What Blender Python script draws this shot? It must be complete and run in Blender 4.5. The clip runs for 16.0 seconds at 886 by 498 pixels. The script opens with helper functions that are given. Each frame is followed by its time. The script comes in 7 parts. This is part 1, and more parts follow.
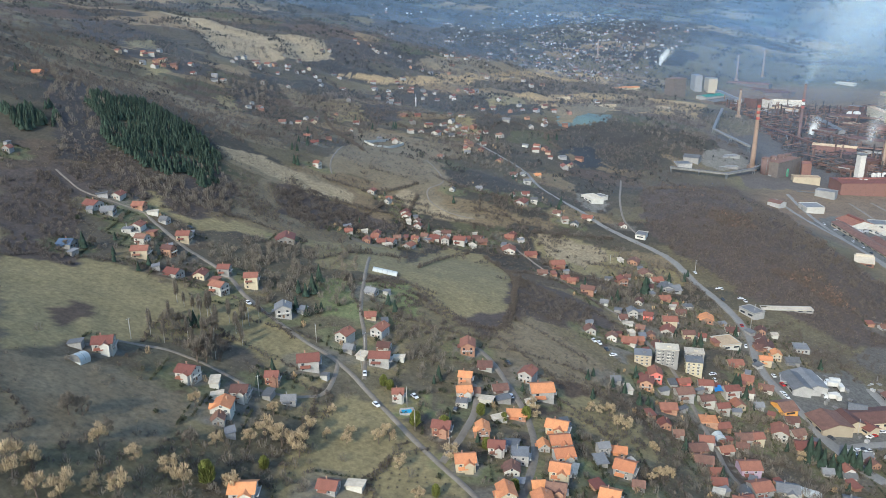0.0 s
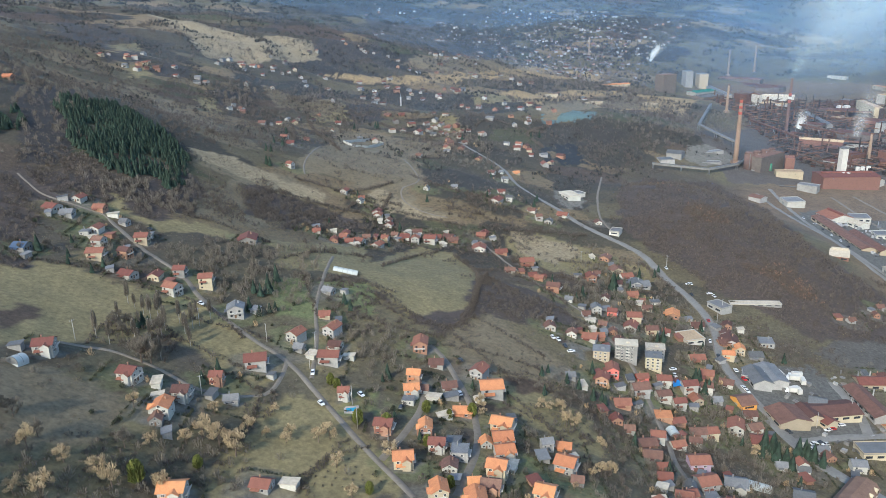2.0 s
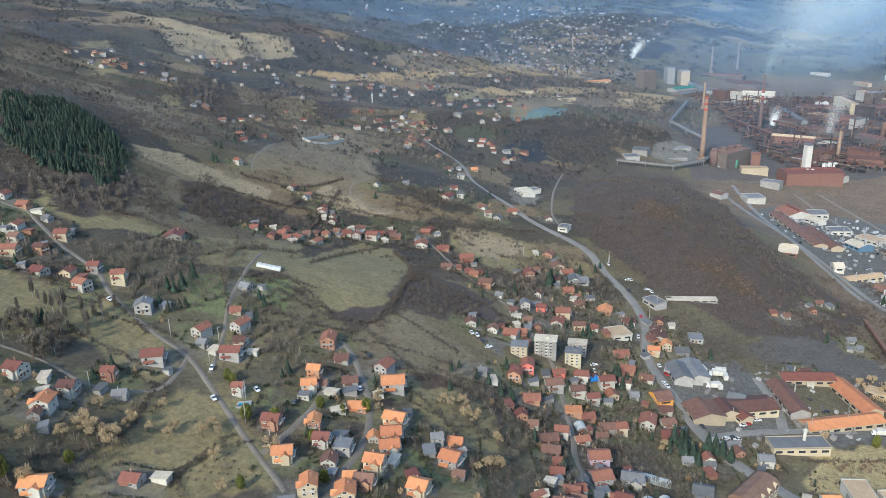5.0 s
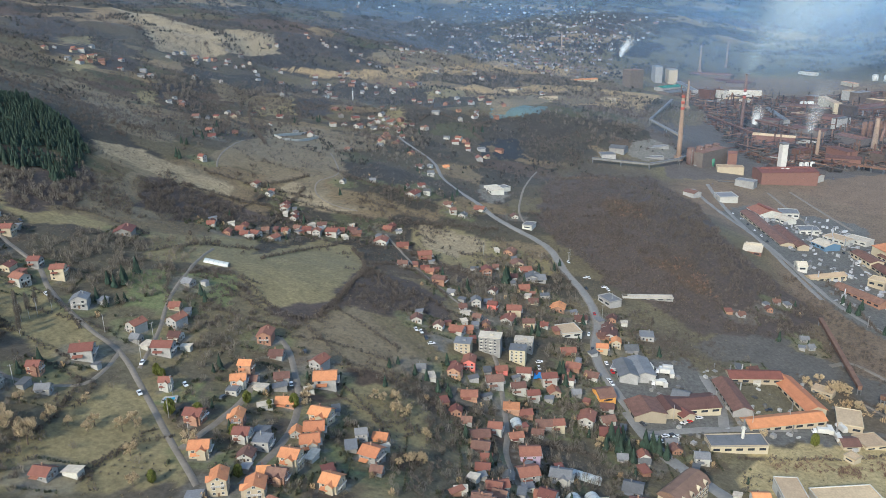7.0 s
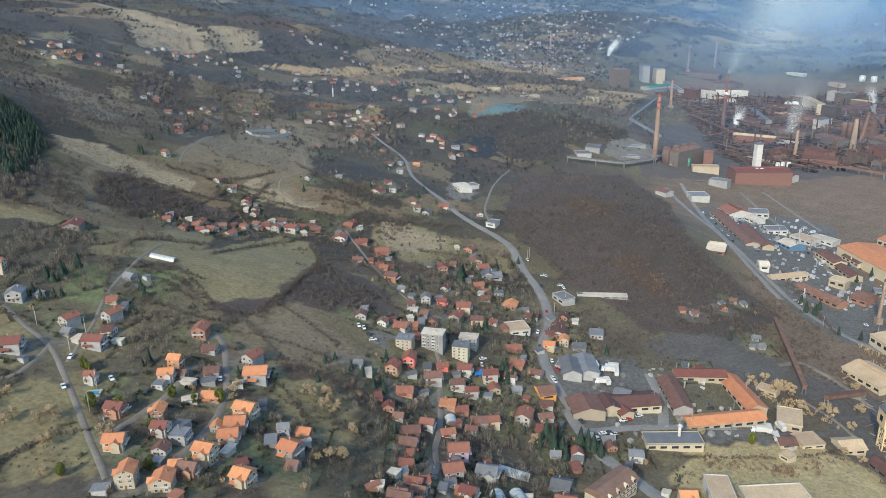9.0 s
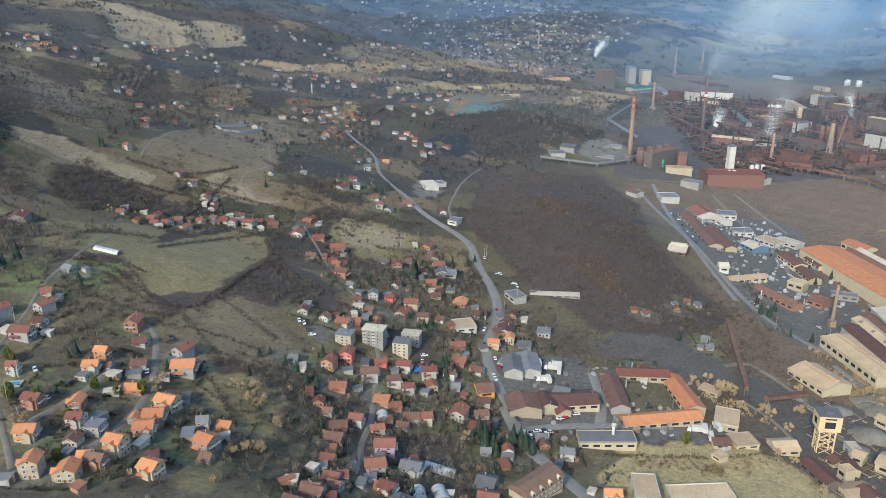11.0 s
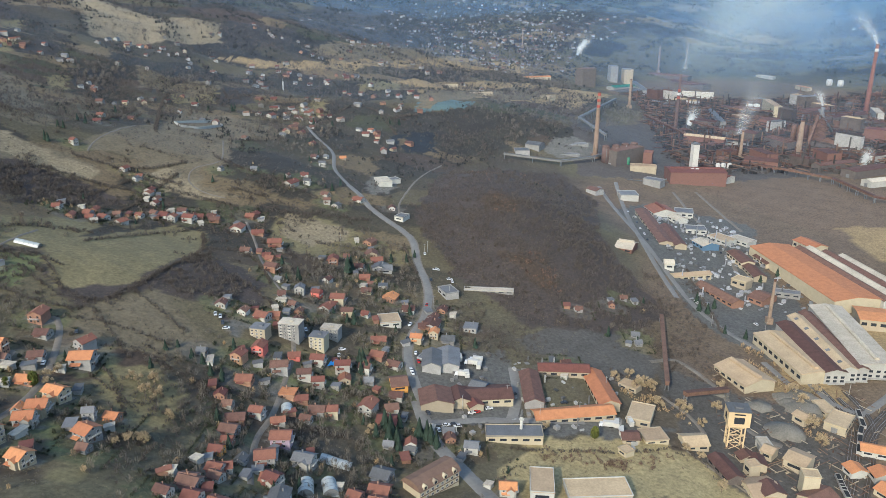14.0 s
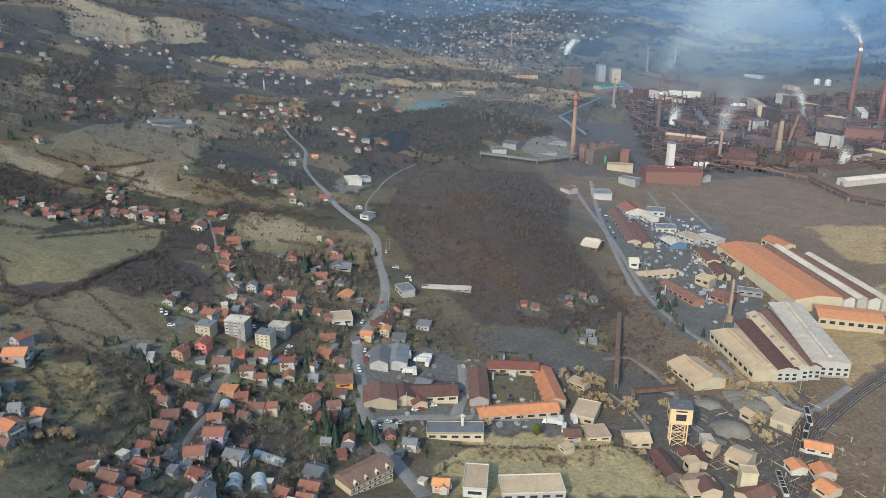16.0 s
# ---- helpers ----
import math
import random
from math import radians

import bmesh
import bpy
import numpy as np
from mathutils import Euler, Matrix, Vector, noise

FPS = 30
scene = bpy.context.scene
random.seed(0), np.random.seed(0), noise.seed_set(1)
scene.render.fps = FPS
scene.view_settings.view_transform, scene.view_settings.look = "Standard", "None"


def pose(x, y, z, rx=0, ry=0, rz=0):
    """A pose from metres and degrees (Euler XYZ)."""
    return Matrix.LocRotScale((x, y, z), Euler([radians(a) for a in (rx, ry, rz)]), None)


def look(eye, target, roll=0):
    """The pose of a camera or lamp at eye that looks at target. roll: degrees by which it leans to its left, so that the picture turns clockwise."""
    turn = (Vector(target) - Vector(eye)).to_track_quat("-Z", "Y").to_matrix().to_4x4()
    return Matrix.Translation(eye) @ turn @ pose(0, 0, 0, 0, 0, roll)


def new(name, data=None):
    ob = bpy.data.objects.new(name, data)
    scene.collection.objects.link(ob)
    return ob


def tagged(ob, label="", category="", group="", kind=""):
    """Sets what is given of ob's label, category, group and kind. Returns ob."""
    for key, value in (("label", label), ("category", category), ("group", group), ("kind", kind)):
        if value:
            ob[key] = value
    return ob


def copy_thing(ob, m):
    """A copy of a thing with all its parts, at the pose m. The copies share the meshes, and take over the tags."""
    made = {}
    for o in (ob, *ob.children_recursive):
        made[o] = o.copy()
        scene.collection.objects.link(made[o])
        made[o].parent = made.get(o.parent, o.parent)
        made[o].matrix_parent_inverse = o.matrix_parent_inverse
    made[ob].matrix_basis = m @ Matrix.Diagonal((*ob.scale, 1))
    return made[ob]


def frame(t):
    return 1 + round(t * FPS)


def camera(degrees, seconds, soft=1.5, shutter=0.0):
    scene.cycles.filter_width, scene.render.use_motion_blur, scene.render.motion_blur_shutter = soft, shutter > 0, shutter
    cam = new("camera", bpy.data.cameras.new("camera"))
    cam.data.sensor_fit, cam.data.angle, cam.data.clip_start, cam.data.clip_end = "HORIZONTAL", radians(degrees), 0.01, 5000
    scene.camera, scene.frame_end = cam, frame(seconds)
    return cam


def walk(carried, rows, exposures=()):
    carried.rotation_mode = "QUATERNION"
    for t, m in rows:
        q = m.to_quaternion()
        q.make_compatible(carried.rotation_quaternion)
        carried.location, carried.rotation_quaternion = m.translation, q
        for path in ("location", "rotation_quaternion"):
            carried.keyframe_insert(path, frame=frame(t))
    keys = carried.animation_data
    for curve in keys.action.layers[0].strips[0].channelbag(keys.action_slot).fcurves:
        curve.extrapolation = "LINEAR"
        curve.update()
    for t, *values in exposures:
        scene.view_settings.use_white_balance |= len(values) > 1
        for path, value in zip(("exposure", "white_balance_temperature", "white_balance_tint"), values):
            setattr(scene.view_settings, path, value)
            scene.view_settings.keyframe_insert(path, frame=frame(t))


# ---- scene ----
cam = camera(60.1, 16.0, 0.85)
METRES, EYE, TILT, LEAN, TURN = 250.0, 240.0, -18.5, 0.5, 0.0
ROWS = [
    (0, 0.0000, 0.0000, 0.0000, -0.008, -0.002, 0.008),
    (0.5, 0.0221, -0.0006, -0.0007, 0.039, 0.002, 0.180),
    (1, 0.0474, -0.0011, -0.0014, 0.099, -0.013, 0.375),
    (1.5, 0.0737, -0.0020, -0.0021, 0.173, -0.029, 0.557),
    (2, 0.1040, -0.0027, -0.0033, 0.226, -0.047, 0.716),
    (2.5, 0.1326, -0.0030, -0.0042, 0.270, -0.069, 0.811),
    (3, 0.1634, -0.0036, -0.0053, 0.309, -0.102, 0.889),
    (3.5, 0.1932, -0.0042, -0.0063, 0.308, -0.121, 0.888),
    (4, 0.2268, -0.0046, -0.0072, 0.303, -0.153, 0.868),
    (6.5, 0.3858, -0.0063, -0.0124, 0.251, -0.370, 0.559),
    (7, 0.4182, -0.0065, -0.0137, 0.250, -0.389, 0.501),
    (7.5, 0.4493, -0.0069, -0.0149, 0.256, -0.422, 0.463),
    (8, 0.4840, -0.0074, -0.0164, 0.275, -0.442, 0.433),
    (8.5, 0.5150, -0.0076, -0.0177, 0.260, -0.469, 0.365),
    (9, 0.5479, -0.0079, -0.0189, 0.206, -0.500, 0.113),
    (11.5, 0.7095, -0.0096, -0.0250, -0.045, -0.595, -0.811),
    (12, 0.7440, -0.0100, -0.0263, -0.053, -0.610, -0.957),
    (12.5, 0.7748, -0.0103, -0.0277, -0.067, -0.612, -1.048),
    (13, 0.8076, -0.0107, -0.0290, -0.045, -0.607, -1.071),
    (13.5, 0.8384, -0.0111, -0.0305, -0.030, -0.627, -1.050),
    (14, 0.8723, -0.0113, -0.0323, 0.058, -0.638, -0.898),
    (14.5, 0.9036, -0.0116, -0.0337, 0.074, -0.634, -0.920),
    (15, 0.9360, -0.0121, -0.0350, 0.083, -0.622, -0.968),
    (15.5, 0.9667, -0.0124, -0.0362, 0.095, -0.619, -0.983),
    (16, 0.9992, -0.0127, -0.0374, 0.106, -0.619, -0.888),
]

walk(cam, [(t, pose(0, 0, EYE, TILT, LEAN, TURN) @ pose(METRES * x, METRES * y, METRES * z, 90 + pitch, roll, yaw)) for t, x, y, z, yaw, pitch, roll in ROWS],
     [(0.0, 0.87, 5450, 0), (8.0, 0.77, 5520, 0), (16.0, 0.65, 5620, 0)])

# ---- light ----
SUN_AZIMUTH, SUN_ELEVATION = 206.0, 31.0  # degrees clockwise from +y, and above the horizon
world = bpy.data.worlds.new("world")
scene.world = world
world.use_nodes = True
sky = world.node_tree.nodes.new("ShaderNodeTexSky")
sky.sky_type, sky.sun_disc = "NISHITA", False
sky.sun_elevation, sky.sun_rotation = radians(SUN_ELEVATION), radians(SUN_AZIMUTH)
sky.air_density, sky.dust_density = 1.0, 2.0
world.node_tree.links.new(sky.outputs[0], world.node_tree.nodes["Background"].inputs[0])
world.node_tree.nodes["Background"].inputs[1].default_value = 0.15
sun = new("sun", bpy.data.lights.new("sun", "SUN"))
sun.data.energy, sun.data.angle, sun.data.color = 2.3, radians(2), (1.0, 0.80, 0.58)
az, el = radians(SUN_AZIMUTH), radians(SUN_ELEVATION)
sun.matrix_world = look((0, 0, 0), (-math.sin(az) * math.cos(el), -math.cos(az) * math.cos(el), -math.sin(el)))


# ---- materials ----
def shade(name, colour, rough=0.8, vary=0.25, size=2.0, bump=0.3, metal=0.0, per_object=0.0, per_island=0.0, second=None, alpha=None):
    """A procedural surface: two scales of noise on one base colour, bump, and a change from object to object."""
    m = bpy.data.materials.new(name)
    m.use_nodes = True
    t = m.node_tree
    n, l = t.nodes, t.links
    b = n["Principled BSDF"]
    b.inputs["Roughness"].default_value, b.inputs["Metallic"].default_value = rough, metal
    co = n.new("ShaderNodeTexCoord")
    big, small = n.new("ShaderNodeTexNoise"), n.new("ShaderNodeTexNoise")
    big.inputs["Scale"].default_value, small.inputs["Scale"].default_value = 0.35 / size, 3.0 / size
    big.inputs["Detail"].default_value = small.inputs["Detail"].default_value = 4
    l.new(co.outputs["Object"], big.inputs["Vector"])
    l.new(co.outputs["Object"], small.inputs["Vector"])
    mix = n.new("ShaderNodeMix")
    mix.data_type = "RGBA"
    dark = [c * (1 - vary) for c in colour]
    mix.inputs[6].default_value = (*dark, 1)
    mix.inputs[7].default_value = (*[min(1, c * (1 + vary)) for c in (second or colour)], 1)
    add = n.new("ShaderNodeMath")
    add.operation = "MULTIPLY_ADD"
    add.inputs[1].default_value = 0.5
    half = n.new("ShaderNodeMath")
    half.operation = "MULTIPLY"
    half.inputs[1].default_value = 0.5
    l.new(big.outputs[0], add.inputs[0])
    l.new(small.outputs[0], half.inputs[0])
    l.new(half.outputs[0], add.inputs[2])
    wide = n.new("ShaderNodeMapRange")
    wide.inputs[1].default_value, wide.inputs[2].default_value = 0.34, 0.66
    l.new(add.outputs[0], wide.inputs[0])
    l.new(wide.outputs[0], mix.inputs[0])
    out = mix.outputs[2]
    for kind, amount in (("ShaderNodeObjectInfo", per_object), ("ShaderNodeNewGeometry", per_island)):
        if amount:
            info, hsv = n.new(kind), n.new("ShaderNodeHueSaturation")
            val = n.new("ShaderNodeMapRange")
            val.inputs[3].default_value, val.inputs[4].default_value = 1 - amount, 1 + amount
            l.new(info.outputs["Random" if kind == "ShaderNodeObjectInfo" else "Random Per Island"], val.inputs[0])
            l.new(val.outputs[0], hsv.inputs["Value"])
            hue = n.new("ShaderNodeMapRange")
            hue.inputs[3].default_value, hue.inputs[4].default_value = 0.5 - 0.03 * amount, 0.5 + 0.03 * amount
            l.new(info.outputs["Random" if kind == "ShaderNodeObjectInfo" else "Random Per Island"], hue.inputs[0])
            l.new(hue.outputs[0], hsv.inputs["Hue"])
            l.new(out, hsv.inputs["Color"])
            out = hsv.outputs[0]
    l.new(out, b.inputs["Base Color"])
    if bump:
        bp = n.new("ShaderNodeBump")
        bp.inputs["Strength"].default_value, bp.inputs["Distance"].default_value = bump, 0.05 * size
        l.new(small.outputs[0], bp.inputs["Height"])
        l.new(bp.outputs[0], b.inputs["Normal"])
    return m


def ground_material():
    m = shade("ground_cover", (0.5, 0.5, 0.5), 0.95, 0.20, 6.0, 0.0)
    t = m.node_tree
    n, l = t.nodes, t.links
    b = n["Principled BSDF"]
    old = b.inputs["Base Color"].links[0].from_socket
    col = n.new("ShaderNodeVertexColor")
    col.layer_name = "cover"
    mul = n.new("ShaderNodeMix")
    mul.data_type, mul.blend_type = "RGBA", "MULTIPLY"
    mul.inputs[0].default_value = 1.0
    twice = n.new("ShaderNodeMix")
    twice.data_type, twice.blend_type = "RGBA", "ADD"
    twice.inputs[0].default_value = 1.0
    l.new(old, twice.inputs[6])
    l.new(old, twice.inputs[7])
    l.new(col.outputs[0], mul.inputs[6])
    l.new(twice.outputs[2], mul.inputs[7])
    # tussocks and thin brush
    co = n.new("ShaderNodeTexCoord")
    tuft = n.new("ShaderNodeTexNoise")
    tuft.inputs["Scale"].default_value, tuft.inputs["Detail"].default_value = 0.42, 9.0
    tuft.inputs["Roughness"].default_value = 0.75
    l.new(co.outputs["Object"], tuft.inputs["Vector"])
    ramp = n.new("ShaderNodeMapRange")
    ramp.inputs[1].default_value, ramp.inputs[2].default_value = 0.36, 0.62
    ramp.inputs[3].default_value, ramp.inputs[4].default_value = 0.66, 1.20
    l.new(tuft.outputs[0], ramp.inputs[0])
    last = n.new("ShaderNodeMix")
    last.data_type, last.blend_type = "RGBA", "MULTIPLY"
    last.inputs[0].default_value = 1.0
    l.new(mul.outputs[2], last.inputs[6])
    l.new(ramp.outputs[0], last.inputs[7])
    l.new(last.outputs[2], b.inputs["Base Color"])
    bp = n.new("ShaderNodeBump")
    bp.inputs["Strength"].default_value, bp.inputs["Distance"].default_value = 0.45, 0.7
    l.new(tuft.outputs[0], bp.inputs["Height"])
    l.new(bp.outputs[0], b.inputs["Normal"])
    return m


ROOF = {
    "r": shade("red_tile", (0.185, 0.074, 0.052), 0.8, 0.22, 1.2, 0.5, per_object=0.3),
    # lit copy of the red tile: sunlight on roofs put into the colour
    "o": shade("sunlit_orange_tile", (0.45, 0.19, 0.085), 0.8, 0.2, 1.2, 0.5, per_object=0.2),
    "d": shade("weathered_tile", (0.130, 0.068, 0.052), 0.85, 0.3, 1.2, 0.5, per_object=0.35),
    "g": shade("grey_roofing", (0.14, 0.14, 0.145), 0.7, 0.25, 2.0, 0.3, per_object=0.35),
    "b": shade("blue_sheet_metal", (0.07, 0.10, 0.16), 0.5, 0.2, 2.0, 0.2),
    "w": shade("pale_sheet_metal", (0.48, 0.42, 0.33), 0.9, 0.25, 3.0, 0.2, per_object=0.15),
    "t": shade("green_sheet_metal", (0.03, 0.16, 0.12), 0.5, 0.2, 3.0, 0.2),
    "c": shade("tan_roofing", (0.40, 0.295, 0.185), 0.8, 0.2, 3.0, 0.3, per_object=0.2),
}
WALL = {
    "w": shade("white_render", (0.40, 0.385, 0.35), 0.85, 0.15, 1.5, 0.2, per_object=0.22),
    "c": shade("cream_render", (0.39, 0.33, 0.235), 0.85, 0.12, 1.5, 0.2, per_object=0.2),
    "k": shade("bare_brick", (0.30, 0.17, 0.115), 0.9, 0.2, 0.6, 0.4, per_object=0.25),
    "s": shade("grey_render", (0.27, 0.26, 0.25), 0.9, 0.2, 1.5, 0.3, per_object=0.25),
    "p": shade("coral_render", (0.55, 0.16, 0.13), 0.85, 0.1, 1.5, 0.2),
    "y": shade("ochre_render", (0.60, 0.30, 0.07), 0.85, 0.1, 1.5, 0.2),
    "u": shade("mauve_render", (0.36, 0.28, 0.36), 0.85, 0.1, 1.5, 0.2),
    "r": shade("red_cladding", (0.165, 0.085, 0.066), 0.8, 0.1, 1.5, 0.2),
    "b": shade("blue_cladding", (0.10, 0.17, 0.26), 0.6, 0.1, 1.5, 0.2),
    "d": shade("dark_cladding", (0.12, 0.10, 0.09), 0.8, 0.2, 1.5, 0.2),
}
GLASS = shade("window_glass", (0.03, 0.035, 0.045), 0.12, 0.2, 1.0, 0.0)
FRAME = shade("window_frame", (0.6, 0.58, 0.55), 0.6, 0.1, 0.5, 0.0)
DOOR = shade("door_wood", (0.12, 0.07, 0.04), 0.6, 0.2, 0.5, 0.2)
ASPHALT = shade("asphalt", (0.20, 0.19, 0.175), 0.9, 0.18, 5.0, 0.2)
DIRT = shade("gravel_track", (0.185, 0.16, 0.13), 0.95, 0.2, 4.0, 0.3)
CONCRETE = shade("concrete", (0.36, 0.34, 0.31), 0.9, 0.2, 2.0, 0.3, per_object=0.15)
RUST = shade("rusty_steel", (0.125, 0.068, 0.048), 0.8, 0.35, 2.0, 0.3, per_object=0.3)
STEEL = shade("grey_steel", (0.20, 0.20, 0.20), 0.55, 0.25, 2.0, 0.2, metal=0.3, per_object=0.3)


# ---- ground ----
SWELLS_A = [
    (-180, 180, 78, 31.8), (-60, 180, 78, -14.1), (60, 180, 78, 25.3), (180, 180, 78, 15.5),
    (300, 180, 78, 16.0), (420, 180, 78, -8.1), (-180, 307, 78, -1.0), (-60, 307, 78, -0.3),
    (60, 307, 78, 6.7), (180, 307, 78, -8.1), (300, 307, 78, 5.4), (420, 307, 78, -6.1),
    (-180, 433, 78, -4.0), (-60, 433, 78, 8.9), (60, 433, 78, 12.7), (180, 433, 78, 6.3),
    (300, 433, 78, 3.9), (420, 433, 78, -4.2), (-180, 560, 78, 3.5), (-60, 560, 78, -21.0),
    (60, 560, 78, -4.7), (180, 560, 78, -0.6), (300, 560, 78, 6.3), (420, 560, 78, -10.1),
]
SWELLS_B = [
    (-330, 650, 142, 20.3), (-108, 650, 142, 8.0), (115, 650, 142, 6.1), (338, 650, 142, 17.3),
    (560, 650, 142, -10.5), (-330, 850, 142, -17.7), (-108, 850, 142, -2.0), (115, 850, 142, 15.2),
    (338, 850, 142, -11.0), (560, 850, 142, -0.4), (-330, 1050, 142, -2.5), (-108, 1050, 142, -7.2),
    (115, 1050, 142, 13.6), (338, 1050, 142, 8.9), (560, 1050, 142, -4.1), (-330, 1250, 142, 4.0),
    (-108, 1250, 142, -14.8), (115, 1250, 142, 13.3), (338, 1250, 142, 30.0), (560, 1250, 142, -28.6),
    (-500, 1450, 285, 6.6), (-50, 1450, 285, 6.8), (400, 1450, 285, 25.1), (850, 1450, 285, -2.6),
]
SWELLS_C = [
    (1300, 1450, 285, -6.2), (-500, 1833, 285, 37.5), (-50, 1833, 285, 31.4), (400, 1833, 285, -9.9),
    (850, 1833, 285, -25.7), (1300, 1833, 285, 10.1), (-500, 2217, 285, -17.9), (-50, 2217, 285, 3.9),
    (400, 2217, 285, 18.5), (850, 2217, 285, -11.0), (1300, 2217, 285, 11.3), (-500, 2600, 285, -13.6),
    (-50, 2600, 285, -51.7), (400, 2600, 285, -3.2), (850, 2600, 285, 46.6), (1300, 2600, 285, -70.5),
    (-1300, 2700, 675, 13.1), (-100, 2700, 675, 86.1), (1100, 2700, 675, -15.8), (2300, 2700, 675, 161.0),
    (-1300, 3900, 675, -23.7), (-100, 3900, 675, -12.7), (1100, 3900, 675, 52.9), (2300, 3900, 675, -34.4),
]
SWELLS_D = [
    (-900, 1500, 525, 5.1), (-700, 700, 262, 40.3), (285, 590, 45, 13.9), (285, 690, 52, 20.9),
    (275, 790, 52, 28.1),
]
SWELLS = SWELLS_A + SWELLS_B + SWELLS_C + SWELLS_D

HILLS = np.array(SWELLS)


def ground(x, y):
    """The height of the land: a slope that falls from the west to the valley floor, far hills, and swells on both."""
    x, y = np.asarray(x, float), np.asarray(y, float)
    s = (215 - x) / 45
    z = -10 + 0.30 * 45 * (np.log1p(np.exp(-abs(s))) + np.maximum(s, 0)) * np.exp(-np.maximum(y - 500, 0) / 2600)
    z = z + 330 * np.clip((y - 1900) / 2800, 0, 1) ** 1.2
    for hx, hy, r, h in HILLS:
        z = z + h * np.exp(-((x - hx) ** 2 + (y - hy) ** 2) / (2 * r * r))
    return z


def at(x, y):
    return float(lift(np.asarray(x, float), np.asarray(y, float)))


LAND_1 = ('meadow', [(-210, 341), (-190, 364), (-141, 368), (-107, 365), (-52, 319), (-56, 294), (-80, 307), (-106, 321), (-129, 297), (-139, 291), (-160, 250)])
LAND_2 = ('meadow', [(-31, 443), (-12, 537), (6, 571), (36, 558), (46, 487), (37, 415), (20, 380), (0, 385), (-16, 412)])
LAND_3 = ('meadow', [(-47, 297), (-22, 291), (-2, 262), (8, 232), (-28, 226), (-66, 216), (-53, 273)])
LAND_4 = ('dry', [(-177, 607), (-147, 618), (-110, 642), (-70, 629), (-86, 607), (-127, 585), (-169, 583)])
LAND_5 = ('dry', [(-106, 763), (-95, 875), (-4, 799), (7, 711), (-24, 668), (-75, 681), (-112, 656)])
LAND_6 = ('meadow', [(-84, 474), (-38, 560), (-25, 466), (-33, 428), (-76, 423)])
LAND_7 = ('dry', [(25, 376), (50, 411), (84, 377), (92, 359), (59, 319), (25, 336)])
LAND_8 = ('meadow', [(71, 622), (104, 636), (148, 613), (141, 559), (110, 545), (79, 573)])
LAND_9 = ('meadow', [(64, 346), (91, 323), (96, 284), (74, 287)])
LAND_10 = ('meadow', [(170, 587), (193, 590), (196, 561), (176, 552)])
LAND_11 = ('lush', [(-36, 402), (-28, 410), (-13, 392), (-18, 374)])
LAND_12 = ('lush', [(-76, 396), (-58, 414), (-43, 366), (-63, 359)])
LAND_13 = ('lush', [(-48, 409), (-23, 423), (-15, 400), (-30, 379)])
LAND_14 = ('lush', [(-22, 300), (-8, 309), (-5, 287), (-21, 283)])
LAND_15 = ('soil', [(-169, 299), (-165, 316), (-155, 310), (-154, 282)])
LAND_16 = ('soil', [(-114, 263), (-110, 273), (-103, 269), (-106, 256)])
LAND_17 = ('soil', [(-99, 264), (-92, 286), (-86, 279), (-92, 262)])
LAND_18 = ('soil', [(26, 315), (46, 323), (52, 313), (33, 300)])
LAND_19 = ('dry', [(-159, 248), (-133, 267), (-109, 268), (-96, 250), (-99, 228), (-133, 197)])
LAND_20 = ('coal', [(264, 453), (315, 493), (348, 477), (360, 443), (334, 408), (287, 430)])
LAND_21 = ('coal', [(353, 448), (395, 424), (440, 411), (469, 399), (440, 322), (351, 308), (351, 371)])
LAND_22 = ('asphalt', [(195, 420), (259, 438), (261, 363), (212, 354), (203, 376)])
LAND_23 = ('asphalt', [(261, 369), (323, 373), (348, 370), (316, 355), (272, 352)])
LAND_24 = ('asphalt', [(409, 820), (449, 855), (549, 786), (510, 649), (509, 553), (446, 472), (413, 520), (407, 635)])
LAND_25 = ('sunlit_grass', [(269, 343), (346, 351), (369, 312), (256, 292), (246, 318)])
LAND_26 = ('ochre', [(421, 467), (456, 433), (443, 386), (431, 423)])
LAND_27 = ('plain', [(529, 926), (678, 1013), (771, 918), (664, 718), (599, 789)])
LAND_28 = ('scrub', [(206, 784), (266, 924), (363, 945), (391, 844), (361, 676), (375, 586), (390, 534), (351, 484), (276, 471), (246, 514), (226, 540), (201, 621), (187, 678)])
LAND_29 = ('scrub', [(-259, 439), (-237, 473), (-171, 492), (-142, 452), (-168, 449), (-206, 424), (-182, 353), (-211, 344)])
LAND_30 = ('scrub', [(-157, 537), (-122, 561), (-68, 601), (-40, 593), (-91, 518), (-129, 486)])
LAND_31 = ('scrub', [(44, 406), (61, 491), (100, 465), (108, 432), (90, 397), (66, 439)])
LAND_32 = ('scrub', [(46, 496), (88, 437), (73, 410), (43, 406), (21, 368), (-9, 395), (-23, 423), (3, 383), (33, 405)])
LAND_33 = ('pond', [(170, 1012), (199, 1032), (207, 953), (162, 916)])
LAND_34 = ('pond', [(146, 987), (165, 1004), (154, 909), (146, 908)])
LAND_35 = ('water', [(173, 1182), (261, 1204), (247, 1157), (170, 1129)])
LAND_36 = ('ochre', [(74, 1352), (364, 1694), (579, 1702), (438, 1339), (190, 1206)])
LAND_37 = ('straw', [(-365, 1326), (-238, 1630), (-207, 1482), (-329, 1291)])
LAND_38 = ('ochre', [(-102, 2650), (50, 2727), (27, 2441), (-87, 2486)])
LAND_39 = ('sunlit_grass', [(260, 348), (341, 358), (343, 352), (259, 340)])
LAND_40 = ('sunlit_grass', [(313, 324), (360, 326), (366, 312), (310, 299)])
